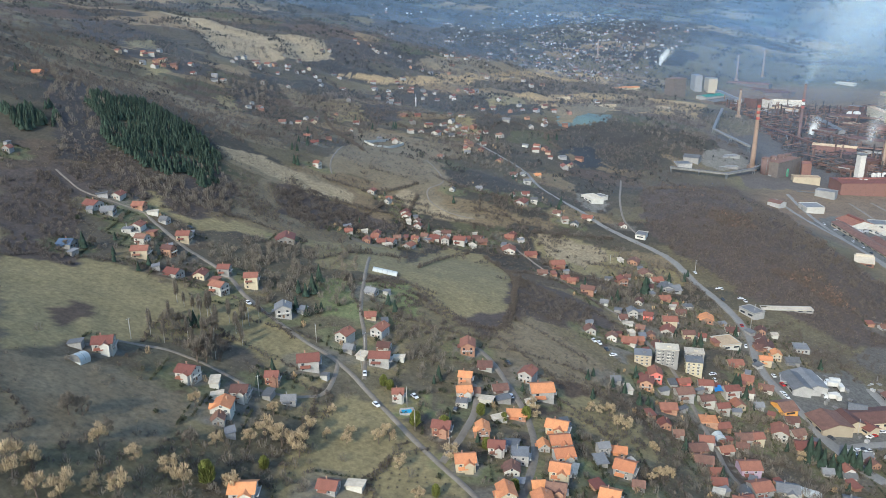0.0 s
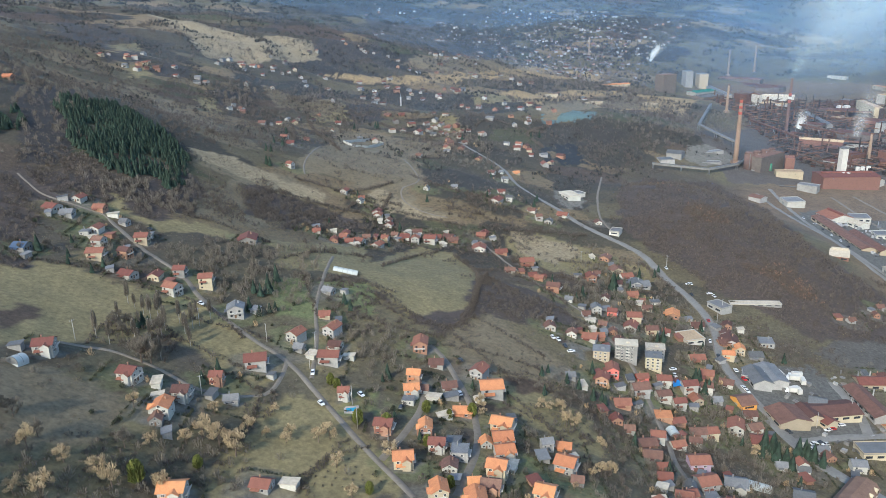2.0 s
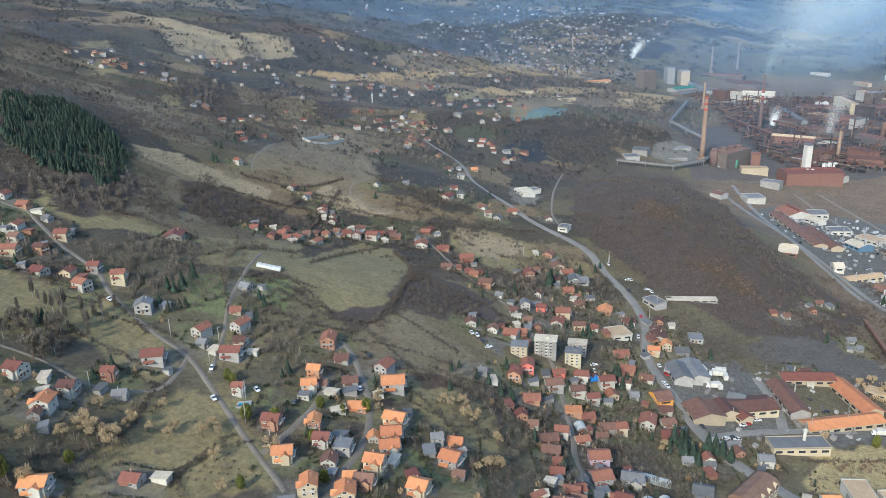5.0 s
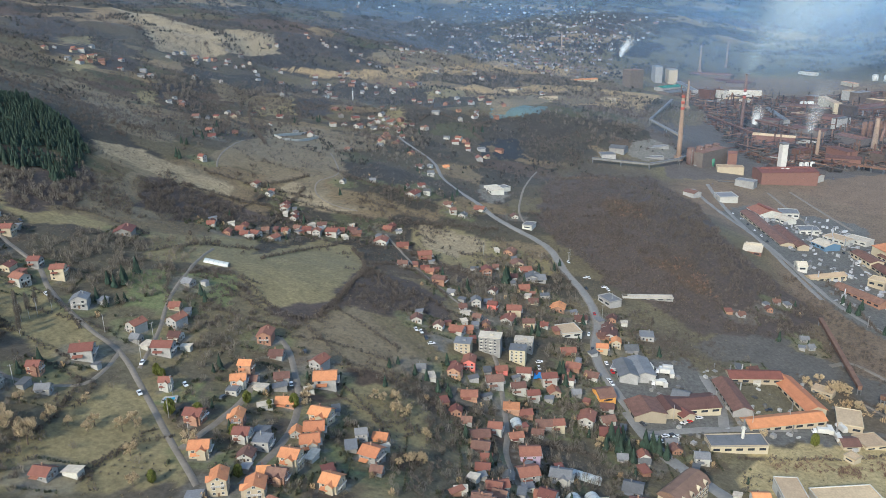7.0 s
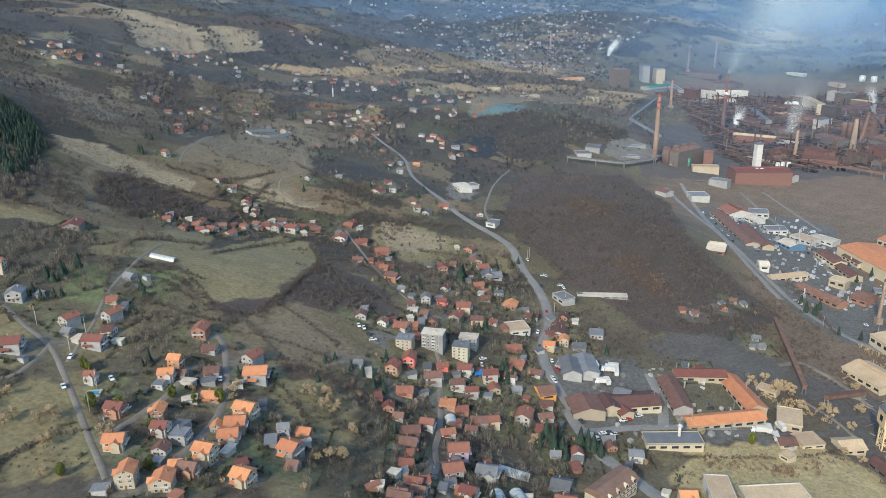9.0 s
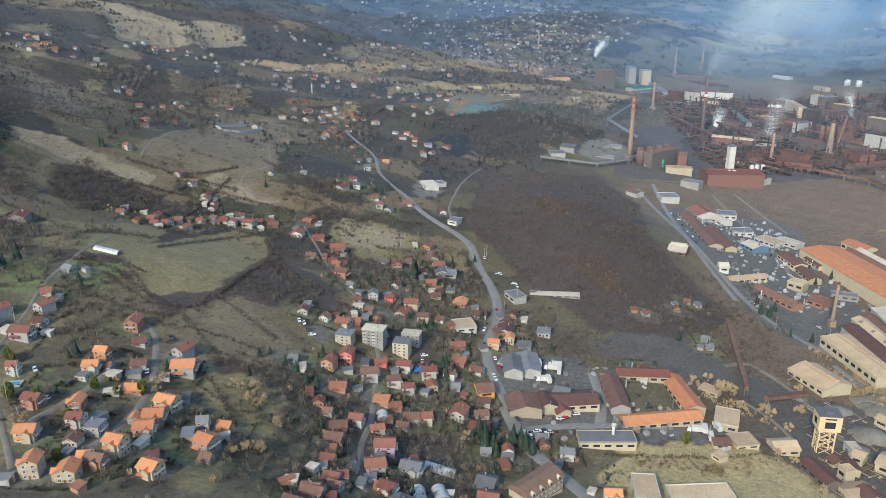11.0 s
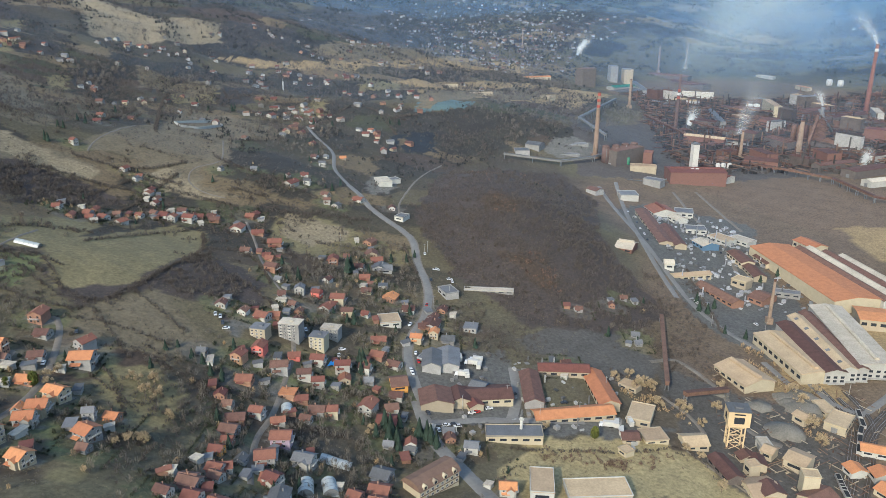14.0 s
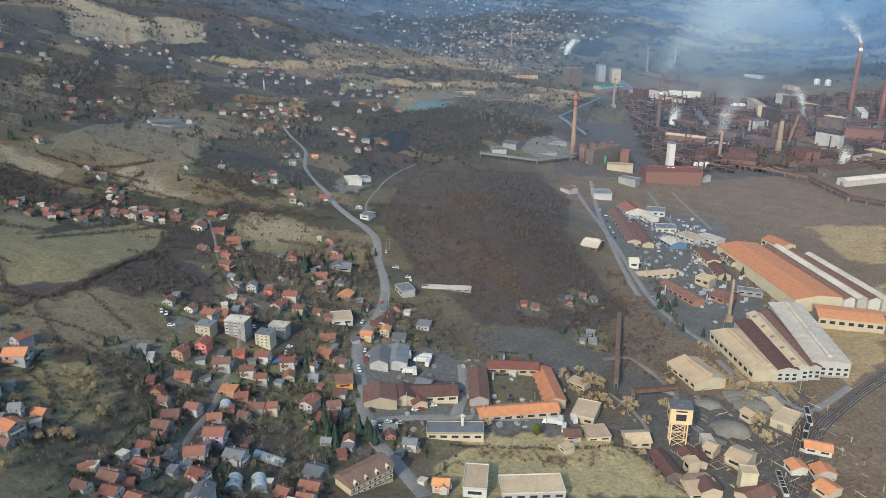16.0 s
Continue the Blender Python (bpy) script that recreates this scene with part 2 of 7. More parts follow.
LAND_41 = ('ochre', [(540, 550), (638, 625), (553, 469), (511, 437), (504, 470)])
LAND_42 = ('ochre', [(445, 469), (479, 431), (452, 384), (443, 422)])
LAND_43 = ('ochre', [(639, 785), (721, 781), (661, 668), (633, 684)])
LAND_44 = ('works', [(424, 1288), (1117, 1560), (837, 1041), (604, 977), (384, 947)])
LAND_45 = ('soil', [(252, 717), (273, 727), (287, 689), (280, 660), (255, 673)])
LAND_46 = ('soil', [(257, 576), (280, 570), (301, 538), (293, 525), (274, 550)])
LAND_47 = ('straw', [(-590, 1658), (-440, 1622), (-376, 1541), (-260, 1629), (-223, 1487), (-312, 1310), (-364, 1282), (-441, 1439)])
LAND_48 = ('ochre', [(-186, 1374), (-26, 1453), (83, 1841), (278, 1968), (422, 1981), (408, 1881), (197, 1744), (28, 1423), (-106, 1364)])
LAND_49 = ('dry', [(-81, 1566), (81, 1916), (220, 1936), (23, 1512)])
LAND_50 = ('wood', [(-653, 1389), (-574, 1426), (-495, 1344), (-475, 1143), (-505, 1111)])
LAND_51 = ('wood', [(-397, 1107), (-385, 1174), (-336, 1150), (-341, 1081), (-366, 1052)])
LAND_52 = ('wood', [(-294, 1054), (-246, 1132), (-219, 1015), (-258, 974)])
LAND_53 = ('wood', [(-229, 1136), (-162, 1210), (-142, 1174), (-174, 1084)])
LAND_54 = ('wood', [(-254, 2840), (145, 2815), (93, 2130), (-119, 1784)])
LAND_55 = ('wood', [(-245, 1610), (-119, 1784), (-94, 1587), (-206, 1474)])
LAND_56 = ('wood', [(-464, 1121), (-442, 1231), (-409, 1136), (-426, 1056)])
LAND_57 = ('wood', [(-143, 1159), (-85, 1222), (-58, 1097), (-103, 1042)])
LAND_58 = ('wood', [(-84, 1935), (253, 2587), (230, 2130), (8, 1778)])
LAND_59 = ('meadow', [(-171, 1072), (-134, 1202), (-107, 1065), (-139, 1005)])
LAND_60 = ('meadow', [(-294, 988), (-283, 1023), (-246, 945), (-256, 915)])
LAND_61 = ('meadow', [(0, 1089), (34, 1186), (50, 1056), (16, 1004)])
LAND_62 = ('meadow', [(-410, 1069), (-396, 1124), (-367, 1037), (-377, 1005)])
LAND_63 = ('meadow', [(-491, 1227), (-468, 1292), (-440, 1206), (-449, 1146)])
LAND_64 = ('meadow', [(71, 1389), (162, 1394), (159, 1293), (75, 1253)])
LAND_65 = ('ochre', [(183, 1419), (311, 1535), (338, 1352), (273, 1223), (184, 1235)])
LAND_66 = ('dry', [(172, 1140), (354, 1319), (442, 1565), (434, 1715), (182, 1284)])
LAND_67 = ('dry', [(-385, 950), (-343, 960), (-253, 868), (-142, 697), (-154, 667), (-194, 674), (-294, 861), (-349, 892)])
LAND_68 = ('wood', [(-443, 853), (-327, 694), (-314, 718), (-269, 650), (-230, 525), (-228, 489), (-242, 475)])
LAND_69 = ('scrub', [(-216, 492), (-182, 495), (-171, 560), (-151, 546), (-141, 480), (-151, 468), (-170, 462), (-184, 482), (-198, 465)])
LAND_70 = ('scrub', [(-131, 578), (-123, 613), (-93, 600), (-70, 605), (-76, 578), (-94, 541), (-110, 524), (-123, 536)])
LAND_71 = ('straw', [(-182, 614), (-154, 633), (-118, 631), (-74, 632), (-76, 615), (-106, 598), (-136, 596), (-166, 596)])
LAND_72 = ('dry', [(-250, 1183), (-206, 1053), (-163, 1111), (-206, 1170)])
LAND_73 = ('dry', [(-184, 1143), (-135, 1212), (-126, 1141), (-153, 1058)])
LAND_74 = ('dry', [(-123, 1007), (-97, 979), (-69, 984), (20, 912), (34, 861), (-20, 803), (-74, 804), (-100, 859)])
LAND_75 = ('dry', [(-69, 724), (-18, 769), (-18, 690), (4, 654), (44, 644), (14, 640), (-31, 663), (-57, 668)])
LAND_76 = ('dry', [(-151, 546), (-136, 588), (-117, 520), (-90, 539), (-103, 495), (-124, 480), (-139, 483)])
LAND_77 = ('meadow', [(-187, 472), (-179, 475), (-168, 449), (-151, 457), (-128, 471), (-103, 470), (-72, 492), (-42, 519), (-34, 487), (-83, 459), (-116, 454), (-145, 441), (-175, 446)])
LAND_78 = ('straw', [(80, 635), (106, 628), (136, 616), (135, 592), (110, 572), (88, 584), (80, 611)])
LAND_79 = ('straw', [(-53, 645), (-34, 676), (-12, 660), (7, 639), (26, 640), (20, 627), (-10, 631), (-35, 635)])
LAND_82 = ('yard', [(349, 1024), (367, 1079), (400, 1111), (437, 1083), (420, 1034), (370, 1008)])
LAND_83 = ('yard', [(94, 387), (91, 408), (101, 416), (106, 403), (102, 388)])
LAND_84 = ('meadow', [(44, 343), (61, 340), (79, 323), (84, 294), (69, 294), (55, 312)])
LAND_85 = ('lush', [(54, 268), (73, 271), (77, 253), (60, 251)])
LAND_86 = ('soil', [(52, 341), (71, 346), (73, 333), (57, 332)])
LAND_87 = ('soil', [(29, 311), (52, 321), (55, 311), (34, 303)])
LAND_88 = ('meadow', [(5, 334), (19, 317), (12, 311), (-2, 318)])
LAND_89 = ('meadow', [(64, 248), (82, 247), (83, 231), (70, 230)])
LAND_81 = ('yard', [(138, 790), (168, 790), (166, 745), (148, 722), (136, 740)])
LAND_80 = ('works', [(415, 1003), (493, 1278), (669, 1497), (876, 1766), (1165, 1683), (806, 1008), (632, 1053), (519, 1021)])
LAND = [LAND_1, LAND_2, LAND_3, LAND_4, LAND_5, LAND_6, LAND_7, LAND_8, LAND_9, LAND_10, LAND_11, LAND_12, LAND_13, LAND_14, LAND_15, LAND_16, LAND_17, LAND_18, LAND_19, LAND_20, LAND_21, LAND_22, LAND_23, LAND_24, LAND_25, LAND_26, LAND_27, LAND_28, LAND_29, LAND_30, LAND_31, LAND_32, LAND_33, LAND_34, LAND_35, LAND_36, LAND_37, LAND_38, LAND_39, LAND_40, LAND_41, LAND_42, LAND_43, LAND_44, LAND_45, LAND_46, LAND_47, LAND_48, LAND_49, LAND_50, LAND_51, LAND_52, LAND_53, LAND_54, LAND_55, LAND_56, LAND_57, LAND_58, LAND_59, LAND_60, LAND_61, LAND_62, LAND_63, LAND_64, LAND_65, LAND_66, LAND_67, LAND_68, LAND_69, LAND_70, LAND_71, LAND_72, LAND_73, LAND_74, LAND_75, LAND_76, LAND_77, LAND_78, LAND_79, LAND_80, LAND_81, LAND_82, LAND_83, LAND_84, LAND_85, LAND_86, LAND_87, LAND_88, LAND_89]

HOUSES_A = [
    (-68, 217, 8.0, 'ow2'), (34, 229, 8.0, 'oc2'), (21, 230, 7.6, 'oc3'), (-42, 231, 7.6, 'rs1'),
    (40, 238, 6.8, 'dk2'), (60, 238, 8.0, 'oc2'), (111, 240, 6.2, 'dw1'), (34, 242, 4.6, 'ok1'),
    (121, 242, 7.1, 'rw1'), (130, 242, 7.4, 'rk1'), (43, 249, 8.1, 'oc3'), (117, 251, 8.5, 'ds1'),
    (25, 252, 6.6, 'dw1'), (7, 253, 8.1, 'oc2'), (116, 253, 8.1, 'dw1'), (-86, 254, 5.5, 'ds1'),
    (75, 255, 3.3, 'ds1'), (151, 255, 9.4, 'gw2'), (-86, 261, 7.5, 'ow2'), (29, 262, 7.6, 'gs2f'),
    (124, 262, 5.9, 'dw1'), (72, 265, 8.8, 'os2'), (20, 266, 7.2, 'rw2'), (47, 266, 8.2, 'ow2'),
    (122, 268, 6.8, 'rw1'), (125, 271, 7.1, 'rw1'), (145, 271, 7.5, 'rw2'), (143, 273, 7.9, 'rc1'),
    (40, 274, 5.4, 'os1'), (-83, 275, 7.4, 'dw2'),
]
HOUSES_B = [
    (189, 275, 8.1, 'rw1'), (-2, 276, 7.0, 'rk2'), (-136, 277, 8.1, 'rw2'), (-104, 277, 8.3, 'rw2'),
    (47, 277, 8.9, 'oc2'), (137, 277, 4.8, 'gw1f'), (179, 277, 6.8, 'rk1'), (15, 278, 6.6, 'ok2'),
    (-65, 280, 5.4, 'gs1'), (66, 280, 3.9, 'gs2'), (129, 281, 5.5, 'gs1'), (118, 283, 6.2, 'ry1'),
    (74, 284, 6.2, 'ok1'), (189, 286, 8.8, 'rk1'), (138, 287, 9.0, 'rs2'), (48, 290, 8.7, 'oc2'),
    (-74, 292, 4.3, 'rk2'), (120, 293, 5.4, 'rk1'), (154, 294, 8.8, 'gw2'), (-21, 297, 5.2, 'rw2'),
    (31, 298, 7.9, 'ok1'), (248, 298, 8.1, 'ow2'), (189, 300, 9.7, 'gs1'), (7, 301, 4.0, 'gw1f'),
    (118, 303, 8.3, 'ds1'), (141, 307, 9.9, 'ru2'), (8, 308, 6.7, 'ow2'), (-62, 311, 9.9, 'rs2'),
    (13, 312, 4.1, 'ds1'), (118, 314, 8.6, 'dk1'),
]
HOUSES_C = [
    (9, 318, 6.4, 'ok3'), (25, 319, 6.9, 'ds1'), (45, 322, 10.8, 'os2'), (112, 323, 4.8, 'dw1'),
    (126, 323, 6.8, 'rw2'), (136, 323, 6.4, 'rw1'), (-31, 325, 8.8, 'rs2'), (201, 326, 5.1, 'gw1'),
    (190, 327, 4.1, 'gs1'), (107, 329, 5.9, 'rk1'), (201, 329, 6.2, 'rw2'), (-46, 331, 4.2, 'gs1'),
    (148, 332, 5.5, 'dw1'), (232, 333, 7.2, 'gw2'), (40, 336, 8.7, 'rs2'), (19, 338, 7.7, 'dw1'),
    (-30, 339, 6.2, 'dw1'), (-49, 340, 7.7, 'rw2'), (221, 341, 6.3, 'dk1'), (152, 342, 7.7, 'ds1'),
    (159, 343, 7.2, 'rc2'), (143, 347, 6.7, 'rk1'), (220, 347, 6.4, 'gs1'), (114, 348, 8.7, 'rk1'),
    (188, 348, 10.7, 'rk1'), (136, 349, 8.8, 'ok1f'), (-33, 351, 7.9, 'rs2'), (11, 351, 8.9, 'rk2'),
    (-81, 353, 8.9, 'gs2'), (177, 355, 9.1, 'rw2'),
]
HOUSES_D = [
    (189, 360, 7.6, 'dw1'), (89, 360, 4.7, 'gs1'), (-115, 363, 8.2, 'rw2'), (107, 365, 7.9, 'rk2'),
    (149, 365, 7.0, 'rw2'), (-39, 367, 6.1, 'rc1'), (128, 367, 9.6, 'ds2'), (141, 368, 7.5, 'dw2'),
    (-140, 371, 8.0, 'rw1'), (191, 372, 7.8, 'dw1'), (-194, 374, 8.3, 'bs1'), (-128, 376, 7.5, 'rc1'),
    (162, 376, 7.2, 'rc1'), (-102, 377, 7.4, 'rc3'), (115, 378, 8.1, 'rp2'), (175, 380, 6.2, 'gs1'),
    (133, 383, 6.6, 'rp1'), (160, 383, 7.8, 'rw3'), (-161, 384, 8.3, 'rc2'), (-118, 385, 6.5, 'rs2'),
    (146, 385, 7.8, 'rw2'), (172, 389, 7.4, 'dw2'), (-150, 394, 6.2, 'dk2'), (-41, 396, 6.0, 'gs1'),
    (-166, 400, 6.9, 'dw2'), (188, 401, 7.6, 'dw1'), (178, 407, 8.9, 'rk1'), (-178, 411, 5.9, 'gw1f'),
    (98, 412, 6.4, 'dw1'), (85, 413, 6.9, 'dw1'),
]
HOUSES_E = [
    (109, 413, 8.7, 'rw1'), (-149, 417, 7.9, 'rc2'), (-175, 418, 7.5, 'rw1'), (115, 418, 7.1, 'rk1'),
    (128, 420, 7.1, 'dk1'), (286, 421, 7.4, 'ds1'), (177, 423, 9.1, 'rc1'), (-195, 428, 8.0, 'gs1'),
    (294, 428, 6.3, 'dk1'), (-204, 430, 8.7, 'rw1'), (127, 432, 5.5, 'dk1'), (200, 433, 6.8, 'oc2'),
    (-166, 436, 4.3, 'gs1'), (122, 439, 6.1, 'ds1'), (220, 440, 9.0, 'gs1'), (211, 443, 7.0, 'oc2'),
    (-184, 446, 7.9, 'rk1'), (155, 447, 6.9, 'dc2'), (142, 448, 8.8, 'rw1'), (113, 449, 5.6, 'ds1'),
    (-198, 451, 7.1, 'rw1'), (166, 452, 5.1, 'rw1'), (204, 452, 7.0, 'dk1'), (209, 455, 11.8, 'ds1'),
    (-100, 459, 11.8, 'rs1'), (235, 460, 10.0, 'gs1f'), (122, 462, 7.0, 'gw2'), (147, 462, 9.6, 'rc2'),
    (133, 463, 6.4, 'rp2'), (-267, 464, 4.8, 'rs1'),
]
HOUSES_F = [
    (210, 466, 7.3, 'ds1'), (350, 470, 4.1, 'gs1'), (106, 473, 4.6, 'gw1'), (193, 473, 8.0, 'dw1'),
    (216, 480, 6.8, 'dk1'), (351, 482, 4.9, 'gs1'), (180, 486, 10.2, 'ok1'), (98, 490, 8.7, 'dk2'),
    (163, 490, 6.8, 'dc1'), (135, 495, 6.1, 'dw1'), (314, 504, 5.7, 'ds1'), (173, 506, 7.0, 'gw1f'),
    (91, 515, 6.3, 'rk1'), (159, 516, 7.8, 'rk1'), (87, 522, 5.7, 'rk1'), (342, 522, 5.2, 'dk1'),
    (71, 525, 7.9, 'dw1'), (-57, 531, 6.7, 'rk1'), (152, 537, 8.1, 'dw1'), (133, 539, 8.8, 'rk2'),
    (-71, 540, 5.8, 'rw1'), (-47, 540, 6.5, 'rw1'), (355, 540, 5.4, 'ds1'), (168, 542, 11.1, 'gs1'),
    (-72, 545, 5.4, 'ds1'), (-27, 546, 8.0, 'rw1'), (-52, 548, 6.6, 'rs1'), (-41, 548, 7.6, 'rw1'),
    (86, 554, 9.7, 'rk2'), (141, 556, 4.5, 'ds1'),
]
HOUSES_G = [
    (164, 557, 9.1, 'rw1'), (-52, 559, 7.0, 'rk1'), (-37, 563, 6.0, 'ds1'), (159, 570, 9.3, 'dc1'),
    (-23, 571, 6.3, 'rw1'), (68, 576, 8.5, 'rk1'), (0, 578, 7.1, 'rw2'), (51, 579, 10.9, 'rw1'),
    (-8, 582, 7.8, 'rw1'), (12, 582, 9.3, 'rw2'), (-16, 583, 6.4, 'dw1'), (-9, 584, 7.2, 'rw1'),
    (30, 590, 8.0, 'dk1'), (11, 591, 7.2, 'dk1'), (17, 592, 6.4, 'rk1'), (155, 594, 9.6, 'dk1'),
    (27, 595, 9.5, 'ds1'), (1, 599, 7.2, 'dw1'), (-22, 602, 6.4, 'rw1'), (54, 610, 7.4, 'rk1'),
    (-23, 610, 5.8, 'dw1'), (56, 614, 8.2, 'rk1'), (-32, 616, 7.3, 'rw1'), (-33, 622, 7.6, 'rw1'),
    (-49, 636, 4.3, 'gw1'), (-48, 641, 5.1, 'rw1'), (-334, 643, 8.3, 'ok1'), (-63, 648, 7.1, 'rw1'),
    (-112, 664, 6.4, 'rw2'), (118, 667, 7.1, 'gw1'),
]
HOUSES_H = [
    (109, 669, 6.2, 'dw2'), (105, 688, 7.3, 'dw1'), (167, 688, 7.3, 'dw1'), (7, 694, 5.5, 'gw1'),
    (72, 695, 11.9, 'rw1'), (135, 695, 9.2, 'rw1'), (85, 706, 6.5, 'gw2'), (33, 714, 5.7, 'gw1'),
    (65, 714, 5.6, 'dw1'), (79, 727, 6.7, 'rw1'), (-128, 751, 7.2, 'rs1'), (87, 786, 7.2, 'gw2'),
    (-142, 791, 7.5, 'rw1'), (75, 811, 7.4, 'dw1'), (86, 820, 5.4, 'gw1'), (-125, 825, 6.7, 'dk1'),
    (103, 830, 7.6, 'oc1'), (-4, 830, 6.5, 'dw1'), (63, 867, 7.9, 'rk1'), (27, 880, 6.9, 'gw1'),
    (44, 909, 8.3, 'rk1'), (-78, 921, 6.1, 'gw1'), (49, 949, 7.4, 'dw1'), (-116, 952, 6.3, 'rw1'),
    (-10, 989, 10.3, 'rw2'), (10, 989, 7.7, 'gw1'), (-30, 1004, 7.9, 'dw1'), (20, 1006, 6.5, 'dw1'),
    (-116, 1015, 8.0, 'rw1'), (57, 1047, 6.8, 'dw1'),
]
HOUSES_I = [
    (-150, 1068, 7.1, 'rk1'), (-59, 1134, 8.9, 'dk1'), (-39, 1141, 8.9, 'rk1'), (-86, 1228, 8.0, 'gw1'),
    (-195, 1241, 6.6, 'gw1'), (-166, 1275, 8.4, 'dw1'), (-11, 1292, 8.3, 'dw1'), (17, 1298, 8.3, 'rw1'),
    (-119, 1325, 8.6, 'dw1'), (-55, 1344, 6.9, 'rw1'), (-74, 1346, 8.7, 'dw1'),
]
HOUSES = HOUSES_A + HOUSES_B + HOUSES_C + HOUSES_D + HOUSES_E + HOUSES_F + HOUSES_G + HOUSES_H + HOUSES_I

COLOURS = {
    "meadow": (0.205, 0.168, 0.082), "dry": (0.165, 0.132, 0.082), "straw": (0.265, 0.212, 0.130), "lush": (0.140, 0.152, 0.066), "yard": (0.165, 0.152, 0.128), "pond": (0.022, 0.026, 0.032), "wood": (0.046, 0.040, 0.038), "soil": (0.075, 0.052, 0.036),
    # ochre: dry fields, the bright tone also carries patches of sunlight
    "coal": (0.095, 0.086, 0.074), "asphalt": (0.115, 0.11, 0.10), "ochre": (0.31, 0.222, 0.110), "plain": (0.165, 0.115, 0.075),
    # last entry: dry grass, its colour raised to stand for sunlight on it
    "scrub": (0.070, 0.054, 0.046), "water": (0.10, 0.15, 0.15), "works": (0.098, 0.083, 0.072), "sunlit_grass": (0.34, 0.272, 0.135),
}


def inside(x, y, poly):
    c = np.zeros(x.shape, bool)
    for (x1, y1), (x2, y2) in zip(poly, poly[1:] + poly[:1]):
        if y1 != y2:
            c ^= ((y1 > y) != (y2 > y)) & (x < (x2 - x1) * (y - y1) / (y2 - y1) + x1)
    return c


def wobble(x, y, size):
    """A cheap smooth unevenness between about -1 and 1."""
    u, v = x / size, y / size
    return (np.sin(u * 1.7 + 2.1 * np.sin(v * 1.3)) + np.sin(v * 2.3 + 1.7 * np.sin(u * 1.9 + 1)) + np.sin((u + v) * 3.1 + 2 * np.sin(u - v))) / 3


def lift(x, y):
    """The height of the ground sheet with its small unevenness."""
    z = ground(x, y)
    f = np.clip((y - 420) / 1100, 0, 1)
    return z + 0.35 * wobble(x, y, 9) + f * (6 * wobble(x, y, 130) + 5 * wobble(y, x, 61)) * np.clip((z + 4) / 60, 0, 1)


def mesh_from(name, verts, faces, material, smooth=False):
    me = bpy.data.meshes.new(name)
    me.from_pydata(verts, [], faces)
    for mt in material if isinstance(material, list) else [material]:
        me.materials.append(mt)
    if smooth:
        me.shade_smooth()
    return me


pick = np.random.default_rng(11)
SEEDS = np.concatenate([np.stack([pick.uniform(-900, 700, 420), pick.uniform(380, 1300, 420)], 1), np.stack([pick.uniform(-2200, 2800, 900), pick.uniform(1250, 4900, 900)], 1)])
SHADES = 0.64 * np.array([(0.270, 0.195, 0.105), (0.160, 0.130, 0.068), (0.092, 0.077, 0.050), (0.044, 0.038, 0.034), (0.034, 0.031, 0.029), (0.082, 0.088, 0.042), (0.110, 0.070, 0.050)])[pick.choice(7, len(SEEDS), p=(0.14, 0.18, 0.18, 0.2, 0.16, 0.07, 0.07))]


def field_of(x, y):
    """The number of the field or wood that a far place lies in."""
    wx, wy = x + 16 * wobble(x, y, 50) + 7 * wobble(y, x, 17), y + 22 * wobble(y, x, 60) + 8 * wobble(x, y, 19)
    out = np.empty(len(wx), int)
    for i in range(0, len(wx), 4000):
        out[i:i + 4000] = ((0.62 * (wx[i:i + 4000, None] - SEEDS[:, 0])) ** 2 + (wy[i:i + 4000, None] - SEEDS[:, 1]) ** 2).argmin(1)
    return out


